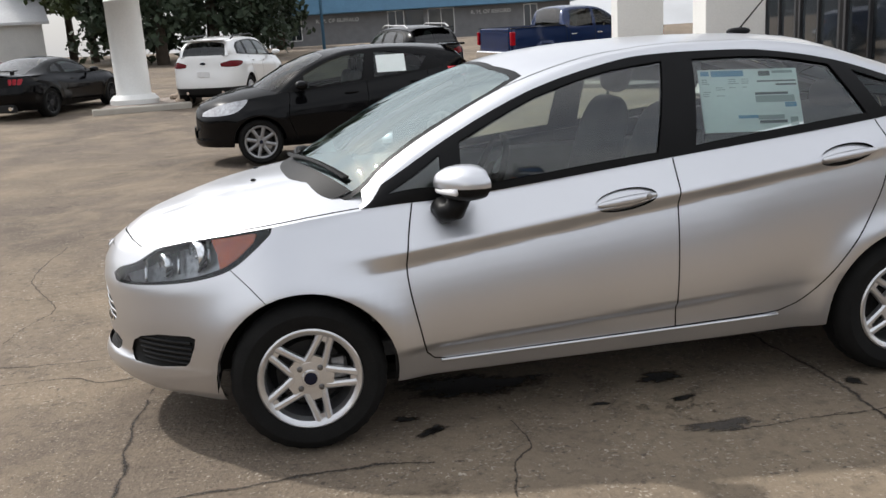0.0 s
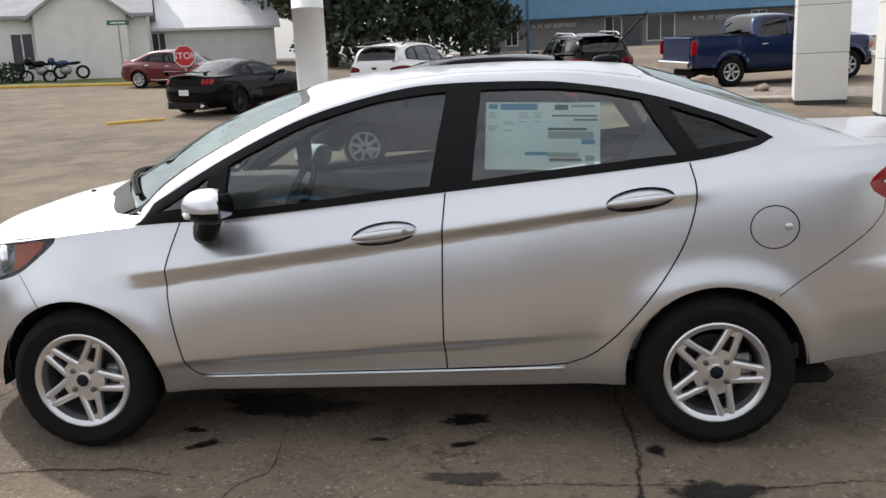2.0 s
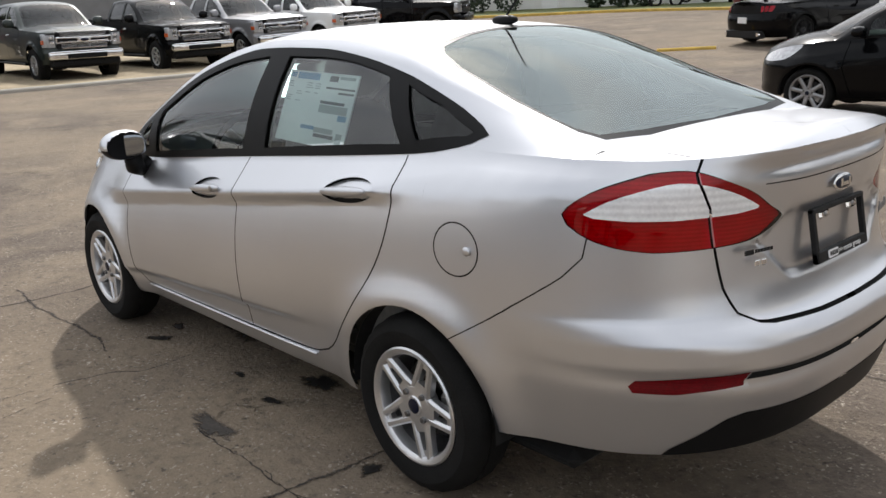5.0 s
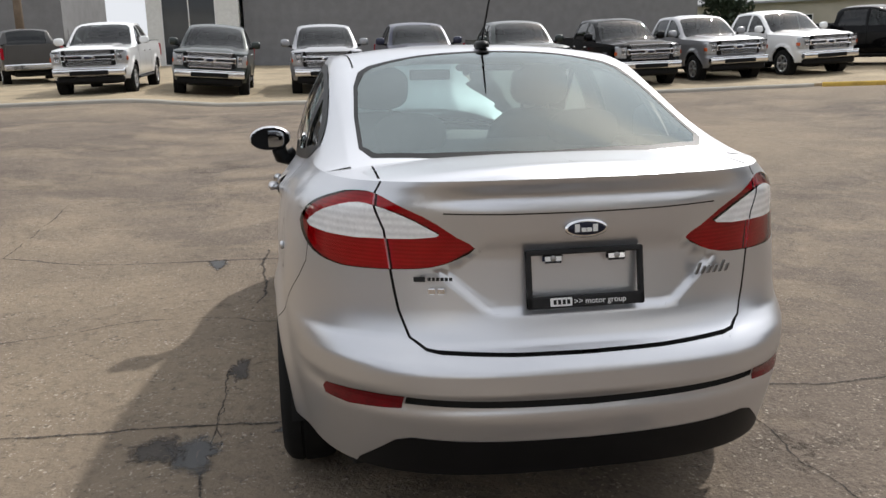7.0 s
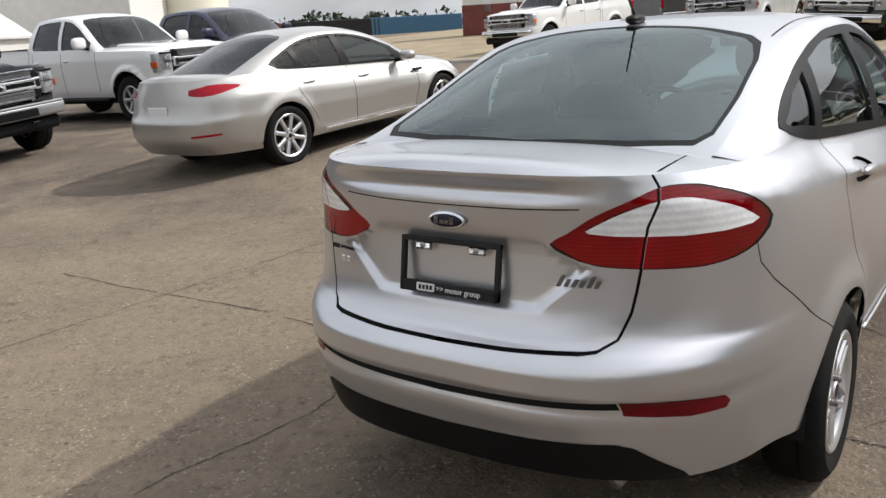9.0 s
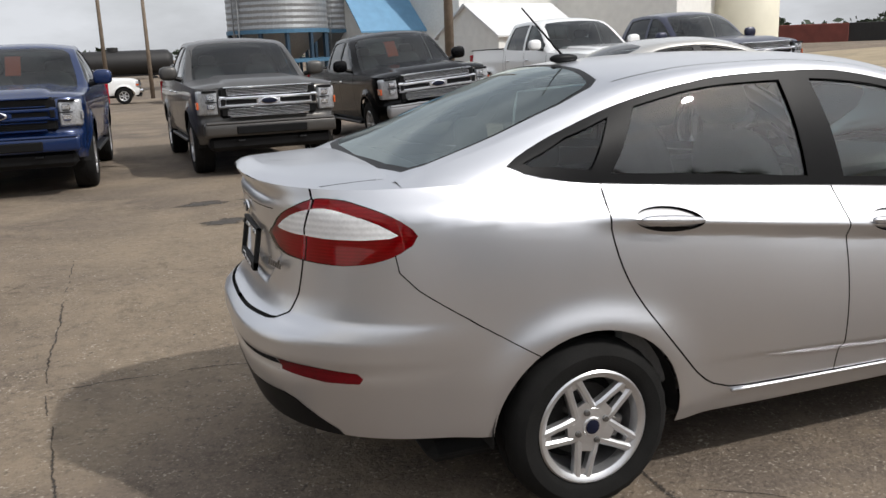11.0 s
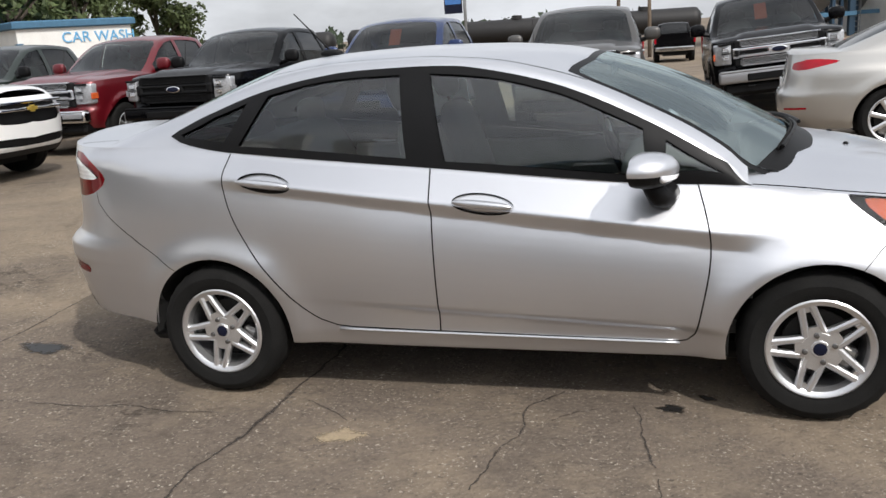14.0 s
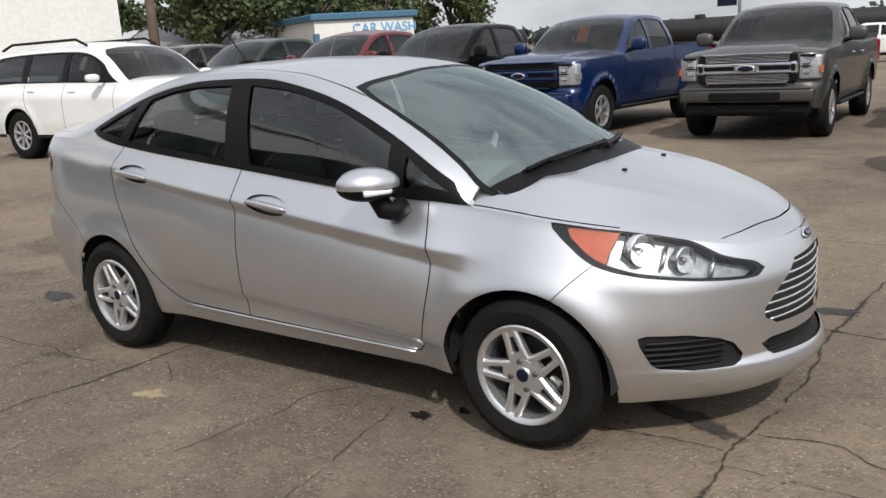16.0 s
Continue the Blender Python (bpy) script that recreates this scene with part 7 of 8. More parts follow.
def crack(points, width=0.012):
    """A ragged, broken joint in the ground along points."""
    vs, fs = [], []
    line = refine(points, 0.018)
    prev, sd = None, rnd.uniform(0, 50)
    for i, (x, y) in enumerate(line):
        x0, y0 = line[max(i - 2, 0)]
        x1, y1 = line[min(i + 2, len(line) - 1)]
        d = Vector((x1 - x0, y1 - y0, 0)).normalized()
        n = Vector((-d.y, d.x, 0))
        p = Vector((x, y, sd))
        big, fine = noise.noise(p * 2.2), noise.noise(p * 9)
        w = width * max(0.0, 0.42 + 0.55 * big + 0.45 * fine + rnd.uniform(-0.12, 0.18))
        if w < width * 0.12 or i in (0, len(line) - 1):
            prev = None
            continue
        c = Vector((x, y, ground_z(x, y) + 0.0025)) + n * (0.018 * noise.noise(p * 5 + Vector((9, 0, 0))) + 0.010 * noise.noise(p * 21))
        k = len(vs)
        w += rnd.uniform(0, 0.004)
        vs += [c + n * w * 1.3, c, c - n * w * 1.3]
        if prev is not None:
            fs += [(prev, prev + 1, k + 1, k), (prev + 1, prev + 2, k + 2, k + 1)]
        prev = k
    me = bpy.data.meshes.new("crack")
    me.from_pydata([tuple(v) for v in vs], [], fs)
    me.materials.append(CRACK)
    at = me.attributes.new("depth", "FLOAT", "POINT")
    for k in range(len(vs)):
        at.data[k].value = 0.66 if k % 3 == 1 else 0.0
    link_mesh("crack", me, ground, smooth=False)


def stain(x, y, rx, ry, material, turn=0, lift=0.003, name="stain", rag=0.35):
    n = 36
    ph = [rnd.uniform(0, 6.28) for _ in range(4)]
    vs, fs, depth = [(x, y, ground_z(x, y) + lift)], [], [0.75]
    ca, sa = math.cos(radians(turn)), math.sin(radians(turn))
    for q, dp in ((0.6, 0.65), (1.0, 0.42), (1.5, 0.0)):
        for k in range(n):
            t = 2 * math.pi * k / n
            r = q * (1 + rag * (0.5 * math.sin(2 * t + ph[0]) + 0.35 * math.sin(3 * t + ph[1]) + 0.3 * math.sin(5 * t + ph[2]) + 0.25 * math.sin(9 * t + ph[3])))
            a, b = r * rx * math.cos(t), r * ry * math.sin(t)
            px, py = x + a * ca - b * sa, y + a * sa + b * ca
            vs.append((px, py, ground_z(px, py) + lift))
            depth.append(dp)
    for k in range(n):
        k1 = (k + 1) % n
        fs.append((0, 1 + k, 1 + k1))
        fs += [(1 + n * r + k, 1 + n * (r + 1) + k, 1 + n * (r + 1) + k1, 1 + n * r + k1) for r in (0, 1)]
    me = bpy.data.meshes.new(name)
    me.from_pydata(vs, [], fs)
    me.materials.append(material)
    at = me.attributes.new("depth", "FLOAT", "POINT")
    for k, dp in enumerate(depth):
        at.data[k].value = dp
    link_mesh(name, me, ground, smooth=False)


for w, pts in ((0.026, [(0.84, -4.2), (0.86, -3.2), (0.84, -2.42), (0.86, -2.02), (0.89, -1.63), (0.92, -1.1), (0.95, -0.67), (0.92, 0.0), (0.94, 0.62), (0.96, 0.89), (0.98, 1.2), (1.03, 1.6), (1.0, 2.6)]),
               (0.014, [(3.1, -1.17), (2.47, -1.18), (1.76, -1.09), (1.33, -1.12), (0.89, -1.1), (0.25, -1.1)]), (0.014, [(-0.21, -3.0), (-0.33, -2.56), (-0.44, -2.1), (-0.62, -1.64), (-0.55, -1.14), (-0.45, -0.98), (-0.48, -0.6)]),
               (0.012, [(1.2, 1.0), (1.44, 1.02), (1.65, 0.99), (1.9, 1.03), (2.6, 1.0)]), (0.030, [(-2.7, -4.4), (-2.57, -3.81), (-2.43, -2.94), (-2.1, -2.2), (-1.98, -0.95), (-1.99, -0.57), (-2.0, -0.24), (-1.95, 0.2), (-1.91, 0.48), (-1.93, 0.84), (-1.9, 1.6)]),
               (0.010, [(-0.33, -1.81), (-0.40, -1.64), (-0.47, -1.38)]), (0.012, [(0.73, -1.09), (0.93, -1.12), (1.08, -1.08), (1.23, -1.11)]), (0.030, [(-2.3, -1.0), (-1.74, -1.02), (-1.46, -1.0), (-1.1, -0.98), (-0.7, -1.04)]),
               (0.010, [(-2.94, 1.06), (-2.86, 1.45), (-2.81, 1.76), (-3.16, 2.6), (-3.18, 3.54), (-3.1, 4.3)]), (0.011, [(-4.2, 0.9), (-2.82, 0.65), (-2.59, 0.61), (-1.9, 0.6)]), (0.014, [(-1.4, 0.5), (-1.72, 0.48), (-1.91, 0.48)]), (0.012, [(-1.95, 0.3), (-2.23, 0.25), (-2.5, 0.38), (-3.2, 0.3)]),
               (0.012, [(-0.7, 1.6), (-0.66, 1.3), (-0.61, 1.01), (-0.56, 0.73)]), (0.010, [(-0.27, 0.61), (-0.13, 0.82), (-0.14, 1.02), (-0.08, 1.22), (-0.03, 1.5)]), (0.008, [(-0.15, 1.0), (-0.3, 0.87), (-0.43, 0.77)]), (0.008, [(0.86, 0.83), (0.72, 0.92), (0.58, 1.02)]),
               (0.016, [(3.1, -4.2), (3.1, -1.93), (3.08, -1.17), (3.0, -0.4), (2.95, 0.6), (3.0, 1.6)]), (0.014, [(-6.5, -3.2), (-4.4, -3.0), (-2.4, -2.95), (-0.2, -3.0), (2.0, -3.1)]), (0.012, [(-8, 6.2), (-5, 6.0), (-2.5, 6.1)]), (0.012, [(-5.2, 1.5), (-5.1, 4.0), (-5.3, 7.5)])):
    crack(pts, w)
for x, y, rx, ry, m, t in ((-0.79, -0.76, 0.06, 0.035, OIL, 30), (-0.88, -0.62, 0.05, 0.025, OIL, 0), (0.28, -0.53, 0.10, 0.055, OIL, -10), (0.27, -0.77, 0.07, 0.02, OIL, 15), (-0.07, -0.72, 0.035, 0.018, OIL, 0), (1.17, -1.17, 0.13, 0.10, OIL, 20), (1.02, -0.83, 0.03, 0.05, OIL, 0),
                           (1.12, -1.30, 0.10, 0.12, DAMP, 0), (2.62, 0.36, 0.14, 0.08, OIL, -20), (-0.71, 0.75, 0.055, 0.032, OIL, -20), (-0.85, 0.63, 0.035, 0.02, OIL, -20), (-1.70, 0.27, 0.20, 0.06, DAMP, -25), (-1.9, -1.34, 0.12, 0.07, OIL, 0), (-0.55, -0.35, 0.3, 0.12, OIL, 0),
                           (0.57, 1.15, 0.085, 0.06, SAND, 0), (1.9, -6.6, 0.22, 0.19, DAMP, 0), (1.8, -5.3, 0.2, 0.18, DAMP, 0), (1.38, -6.6, 0.11, 0.11, DAMP, 0), (0.96, -6.5, 0.18, 0.13, DAMP, 0), (1.35, -5.3, 0.12, 0.11, DAMP, 0), (0.3, -1.05, 0.16, 0.04, DAMP, 5)):
    stain(x, y, rx, ry, m, t)


# ---- verge with the parked row, kerbs, islands, lawns ----
DIRT = mat("dry_grass_dirt", (0.30, 0.24, 0.155), 0.95, grain=0.35, scale=0.9, fine=14, bump=0.02)
LAWN = mat("lawn", (0.12, 0.135, 0.045), 0.95, grain=0.45, scale=0.6, fine=25, bump=0.03)
KERB = mat("kerb_concrete", (0.42, 0.39, 0.34), 0.85, grain=0.18, scale=2, fine=50, bump=0.002)
YELLOW = mat("yellow_kerb_paint", (0.55, 0.36, 0.07), 0.75, grain=0.3, scale=3, fine=50)
GRAVEL = mat("gravel", (0.26, 0.22, 0.19), 0.95, grain=0.45, scale=5, fine=45, bump=0.03)


def plot(name, label, outline, material, height=0.10, category="verge"):
    """A raised patch of ground with a soft edge."""
    bm = bmesh.new()
    xs, ys = [p[0] for p in outline], [p[1] for p in outline]
    st = max(0.7, (max(xs) - min(xs)) / 60)
    nx, ny = int((max(xs) - min(xs)) / st) + 1, int((max(ys) - min(ys)) / st) + 1
    ring = [bm.verts.new((x, y, 0)) for x, y in outline]
    bm.faces.new(ring)
    for k in range(1, nx):
        bmesh.ops.bisect_plane(bm, geom=bm.verts[:] + bm.edges[:] + bm.faces[:], plane_co=(min(xs) + k * st, 0, 0), plane_no=(1, 0, 0))
    for k in range(1, ny):
        bmesh.ops.bisect_plane(bm, geom=bm.verts[:] + bm.edges[:] + bm.faces[:], plane_co=(0, min(ys) + k * st, 0), plane_no=(0, 1, 0))
    for v in bm.verts:
        v.co.z = ground_z(v.co.x, v.co.y) + height + (0.0 if v.is_boundary else 0.03 * noise.noise(Vector((v.co.x * 0.7, v.co.y * 0.7, 3))))
    low = bmesh.ops.extrude_edge_only(bm, edges=[e for e in bm.edges if e.is_boundary])
    for v in low["geom"]:
        if isinstance(v, bmesh.types.BMVert):
            v.co.z -= height + 0.06
    bmesh.ops.recalc_face_normals(bm, faces=bm.faces[:])
    return tagged(part(name, bm, material, None), label, category, kind="structure")


def kerb(points, material, width=0.16, height=0.14, label="low kerb"):
    bm = bmesh.new()
    line = refine(points, 0.6)
    prev = None
    for i, (x, y) in enumerate(line):
        x0, y0 = line[max(i - 1, 0)]
        x1, y1 = line[min(i + 1, len(line) - 1)]
        d = Vector((x1 - x0, y1 - y0, 0)).normalized()
        n = Vector((-d.y, d.x, 0))
        z = ground_z(x, y)
        row = [bm.verts.new(Vector((x, y, z + h)) + n * o) for o, h in ((-width / 2, -0.05), (-width / 2, height - 0.03), (-width / 2 + 0.03, height), (width / 2 - 0.03, height), (width / 2, height - 0.03), (width / 2, -0.05))]
        if prev:
            for k in range(5):
                bm.faces.new((prev[k], prev[k + 1], row[k + 1], row[k]))
        else:
            bm.faces.new(row)
        prev = row
    bm.faces.new(prev)
    bmesh.ops.recalc_face_normals(bm, faces=bm.faces[:])
    return tagged(part("kerb", bm, material, None), label, "kerb", kind="structure")


plot("verge", "dry grass and dirt verge under the parked pickups", [(-17.4, -40), (-17.3, 8), (-16.6, 12.5), (-15.6, 14.8), (-16.2, 16.6), (-18.5, 18.5), (-40, 26), (-60, 26), (-60, -40)], DIRT, 0.07)
kerb([(-17.25, -40), (-17.2, -10), (-17.15, 8), (-16.5, 12.4)], KERB, height=0.09, label="worn concrete kerb along the verge")
kerb([(-16.4, 12.6), (-15.45, 14.6), (-15.75, 16.2), (-16.6, 17.2)], YELLOW, height=0.11, label="yellow-painted kerb at the verge's corner")
plot("lawn", "lawn strip in front of the church", [(-62, 19.5), (-30, 27.2), (-21, 31.0), (-14.2, 31.6), (-13.0, 33.0), (-16, 36.4), (-60, 32.0)], LAWN, 0.08, "lawn")
kerb([(-60, 19.3), (-30, 26.9), (-21, 30.7), (-14.0, 31.3)], YELLOW, height=0.12, label="yellow kerb along the lawn")
plot("island", "gravel planting island under the canopy posts", [(-5.6, 17.9), (-3.6, 18.6), (-3.4, 20.5), (-5.6, 20.6)], GRAVEL, 0.12, "island")
kerb([(-5.7, 17.8), (-3.5, 18.5)], KERB, height=0.15, label="concrete kerb of the island")
kerb([(-9.3, 16.1), (-8.7, 16.6), (-8.2, 16.95)], YELLOW, height=0.07, label="yellow-painted kerb")
plot("gravel_bed", "gravel bed with boulders beside the showroom", [(3.9, 17.2), (9.5, 15.0), (9.9, 18.0), (4.4, 20.6)], GRAVEL, 0.1, "gravel bed")
kerb([(3.8, 17.3), (6.2, 16.5), (9.5, 14.9)], KERB, height=0.14, label="concrete kerb of the gravel bed")


# ---- canopy post, showroom front ----
CLAD = mat("white_cladding", (0.74, 0.74, 0.72), 0.45, grain=0.05, scale=1.2, fine=30)
GREYWALL = mat("grey_masonry", (0.19, 0.19, 0.195), 0.9, grain=0.15, scale=2, fine=25, bump=0.004)
BLUEROOF = mat("blue_metal_roof", (0.115, 0.255, 0.40), 0.5, 0.1, grain=0.12, scale=1.5, fine=15)
DARKFRAME = mat("dark_window_frame", (0.03, 0.03, 0.033), 0.5, grain=0.15)
DARKGLASS = mat("dark_window_glass", (0.02, 0.024, 0.028), 0.06, grain=0.1, spec=0.6)
STUCCO = mat("white_stucco", (0.72, 0.71, 0.68), 0.85, grain=0.08, scale=1.5, fine=18, bump=0.004)
TIN = mat("white_corrugated", (0.70, 0.70, 0.67), 0.5, 0.1, grain=0.10, scale=0.5, fine=6)
SHINGLE = mat("grey_shingle", (0.30, 0.30, 0.31), 0.85, grain=0.2, scale=1.2, fine=12, bump=0.01)
WHITEROOF = mat("white_metal_roof", (0.68, 0.68, 0.69), 0.45, 0.15, grain=0.08, scale=0.8, fine=10)
GALV = mat("galvanised_steel", (0.30, 0.31, 0.32), 0.45, 0.6, grain=0.18, scale=0.6, fine=8)
WOODPOLE = mat("weathered_pole", (0.15, 0.115, 0.085), 0.9, grain=0.3, scale=3, fine=40)
BLUESTEEL = mat("blue_steel", (0.06, 0.15, 0.24), 0.5, 0.2, grain=0.15)
BEIGE = mat("beige_siding", (0.45, 0.41, 0.33), 0.8, grain=0.12, scale=1.0, fine=20)
RUST = mat("rusty_steel", (0.16, 0.04, 0.03), 0.7, grain=0.3, scale=0.8, fine=12)
TANKBLACK = mat("tank_car_black", (0.012, 0.011, 0.011), 0.6, grain=0.3, scale=0.5, fine=6)
CREAM = mat("cream_paint", (0.62, 0.58, 0.46), 0.6, grain=0.08, scale=0.5)

post = thing("canopy_post", "round white metal post on a flared base", "post")
zb = ground_z(-5.0, 19.3)
part("shaft", lathe([(0.47, 0.05), (0.47, 0.25), (0.42, 0.32), (0.42, 2.55), (0.43, 2.55), (0.43, 2.58), (0.42, 2.58), (0.42, 6.5), (0.001, 6.5)], 40, "z"), CLAD, post, smooth=True)
part("base", lathe([(0.6, 0.0), (0.6, 0.16), (0.5, 0.28), (0.001, 0.28)], 40, "z"), CLAD, post)
post.matrix_basis = pose(-4.95, 19.35, zb + 0.06)
for x, y, s in ((7.15, 15.95, 1.05), (7.75, 12.75, 1.15)):
    pl = thing("portal_pillar", "square white panel-clad pillar of the showroom", "pillar", "portal pillars")
    for k in range(6):
        part("panel", box(-s / 2, -s / 2, 0.08 + k * 1.0, s / 2, s / 2, 1.07 + k * 1.0, 0.008), CLAD, pl)
    part("core", box(-s / 2 + 0.02, -s / 2 + 0.02, -0.3, s / 2 - 0.02, s / 2 - 0.02, 6.05), DARKFRAME, pl)
    pl.matrix_basis = pose(x, y, ground_z(x, y), 0, 0, -14)
show = thing("showroom", "white panel-clad car showroom with dark window frames", "building")
part("wall", box(0, -9, -0.5, 6, 9, 6, 0.02), CLAD, show)
for k in range(6):
    part("window", box(-0.03, -8.6 + 2.9 * k, 0.15, 0.05, -6.1 + 2.9 * k, 3.4), DARKGLASS, show)
    part("window_frame", join(box(-0.10, -8.7 + 2.9 * k, 0.1, 0.02, -8.58 + 2.9 * k, 3.5), box(-0.10, -6.12 + 2.9 * k, 0.1, 0.02, -6.0 + 2.9 * k, 3.5), box(-0.1, -8.7 + 2.9 * k, 3.4, 0.02, -6.0 + 2.9 * k, 3.5), box(-0.1, -7.38 + 2.9 * k, 0.1, 0.02, -7.3 + 2.9 * k, 3.5)), DARKFRAME, show)
part("roof", box(-0.3, -9.3, 6, 6.3, 9.3, 6.4, 0.03), CLAD, show)
show.matrix_basis = pose(10.4, 11.0, 0.15, 0, 0, -14)


# ---- buildings round about ----
def window(parent, x0, z0, x1, z1, y, depth=0.08, bars=1):
    w = part("window", box(x0, y - 0.01, z0, x1, y + 0.05, z1), DARKGLASS, parent)
    t = 0.06
    part("window_frame", join(box(x0 - t, y - depth / 2, z0 - t, x1 + t, y + 0.02, z0), box(x0 - t, y - depth / 2, z1, x1 + t, y + 0.02, z1 + t), box(x0 - t, y - depth / 2, z0, x0, y + 0.02, z1), box(x1, y - depth / 2, z0, x1 + t, y + 0.02, z1),
                              *[box(x0 + (x1 - x0) * (k + 1) / (bars + 1) - 0.025, y - 0.03, z0, x0 + (x1 - x0) * (k + 1) / (bars + 1) + 0.025, y + 0.02, z1) for k in range(bars)]), CLAD, parent)


def gable(length, depth, eave, ridge, over=0.35):
    """A pitched roof with its ridge along x, over a front wall at y = 0."""
    t = 0.15
    half = depth / 2
    out = []
    for s in (-1, 1):
        y0, y1 = half + s * (half + over), half
        z0 = eave - over * (ridge - eave) / half
        bm = bmesh.new()
        vs = [bm.verts.new(p) for p in ((-over, y0, z0), (length + over, y0, z0), (length + over, y1, ridge), (-over, y1, ridge), (-over, y0, z0 + t), (length + over, y0, z0 + t), (length + over, y1, ridge + t), (-over, y1, ridge + t))]
        for f in ((0, 1, 2, 3), (7, 6, 5, 4), (0, 4, 5, 1), (1, 5, 6, 2), (2, 6, 7, 3), (3, 7, 4, 0)):
            bm.faces.new([vs[i] for i in f])
        bmesh.ops.recalc_face_normals(bm, faces=bm.faces[:])
        out.append(bm)
    return join(*out)


def house(name, label, length, depth, eave, ridge, wall, roof, x, y, rz, z, windows=(), door=None, gable_wall=True):
    h = thing(name, label, "building")
    part("wall", box(0, 0, -1.0, length, depth, eave), wall, h)
    if gable_wall and ridge > eave:
        for a in (0.0, length - 0.1):
            part("gable_wall", prism([(0, eave), (depth, eave), (depth / 2, ridge)], a, a + 0.1), wall, h, at=Matrix(((0, 1, 0, 0), (1, 0, 0, 0), (0, 0, 1, 0), (0, 0, 0, 1))))
        part("roof", gable(length, depth, eave, ridge), roof, h)
    else:
        part("roof", box(-0.2, -0.2, eave, length + 0.2, depth + 0.2, eave + 0.3, 0.03), roof, h)
    for w in windows:
        window(h, *w, y=0)
    if door:
        part("door", box(door[0], -0.06, 0, door[1], 0.04, door[2], 0.01), CLAD, h)
        part("door_handle", blob(door[1] - 0.12, -0.09, 1.0, 0.03, 0.03, 0.03), STEEL, h)
    h.matrix_basis = pose(x, y, z, 0, 0, rz)
    return h


office = house("office", "low grey masonry office with a deep blue metal roof edge", 24.0, 12, 2.5, 2.5, GREYWALL, BLUEROOF, -1.8, 67.2, -6, 2.15,
               [(1.6, 0.5, 2.5, 2.2), (20.3, 0.5, 21.3, 2.2), (9.4, 0.4, 10.6, 2.3), (12.6, 0.4, 14.6, 2.3)], None, False)
part("mansard", prism([(-1.0, 2.35), (24.8, 2.35), (24.2, 4.4), (-0.4, 4.4)], -0.9, 12.6, 0.05), BLUEROOF, office)
part("entrance", box(10.8, -0.08, 0, 12.2, 0.04, 2.3), DARKGLASS, office)
lettering("R. M. OF BUFFALO", 0.42, CLAD, pose(5.4, -0.03, 1.85, 90, 0, 0), office, depth=0.01)
lettering("R. M. OF REFORD", 0.42, CLAD, pose(17.6, -0.03, 1.85, 90, 0, 0), office, depth=0.01)
church = house("church", "white stuccoed church hall with a shingled roof", 21, 11, 3.1, 5.3, STUCCO, SHINGLE, -36.5, 29.4, 22, 1.35,
               [(11.0, 0.6, 13.4, 2.3, 0.0), ] and [(11.2, 0.6, 13.6, 2.3), (15.0, 0.7, 15.9, 2.3), (5.0, 0.6, 6.0, 2.2)], (9.4, 10.3, 2.1))
porch = house("church_porch", "white gabled church porch with an arched window", 3.4, 4.0, 3.0, 4.5, STUCCO, SHINGLE, -17.6, 36.3, 112, 1.42, [(1.35, 2.75, 2.05, 3.35)], (1.2, 2.2, 2.2))
house("garage", "white house with a white metal roof", 8.0, 7.5, 2.35, 4.9, STUCCO, WHITEROOF, -21.6, 46.3, 20, 1.95, [(0.9, 1.0, 1.6, 2.0)])
house("long_barn", "beige sided hall far beyond the lawn", 22, 12, 3.2, 5.0, BEIGE, SHINGLE, -62, 26, 38, 1.3, [(5, 1, 6.2, 2.2), (12, 1, 13.2, 2.2)])
house("warehouse", "dark grey warehouse behind the parked pickups", 6.2, 10, 6.0, 6.0, GREYWALL, GREYWALL, -40.3, -17.8, 90, 0.8, (), None, False)
house("white_workshop", "white workshop with a tall door behind the pickups", 4.6, 10, 6.0, 6.0, TIN, WHITEROOF, -43.0, -8.2, 90, 0.9, [(0.8, 0.2, 3.4, 4.2)], None, False)
house("dark_store", "dark store shed beyond the pickups", 26, 9, 5.0, 5.0, GREYWALL, DARKFRAME, -44, -3.4, 92, 1.0, (), None, False)
house("site_trailer", "red and white site trailer with windows", 5.2, 3.0, 2.5, 2.5, STUCCO, WHITEROOF, -38.05, -26.1, 120, 1.8, [(2.0, 1.0, 2.7, 1.7), (4.2, 1.0, 4.8, 1.7)], (1.1, 1.6, 1.95), False)
skirt_red = thing("trailer_skirt", "red lower skirting of the site trailer", "skirting")
part("skirting_board", box(-0.03, -0.06, -1.5, 5.23, 0.02, 0.45), RUST, skirt_red)
skirt_red.matrix_basis = pose(-38.05, -26.1, 1.8, 0, 0, 120)
house("tin_hall", "tall white corrugated hall beside the lot", 11.1, 14, 7.5, 7.5, TIN, WHITEROOF, 32.5, -8.0, -123, -0.2, (), None, False)
wash = house("car_wash", "low white car wash with a blue roof band", 5.3, 16.9, 3.75, 3.75, STUCCO, BLUESTEEL, 27.9, -29.5, -123, -0.95, (), None, False)
part("roof_band", box(-0.1, -0.1, 3.72, 5.4, 17.0, 4.08, 0.02), BLUESTEEL, wash)
lettering("CAR WASH", 0.68, mat("pale_blue_letter", (0.12, 0.36, 0.6), 0.6, grain=0.05), pose(3.7, -0.03, 3.25, 90, 0, 0), wash, depth=0.02)
part("corner_post", box(-0.06, -0.06, 0, 0.22, 0.22, 3.1), BLUESTEEL, wash)
house("far_house", "small house with a grey roof under the trees", 9, 8, 2.4, 4.2, STUCCO, SHINGLE, 44, -30, -150, -0.6, [(2, 1, 3, 2)])
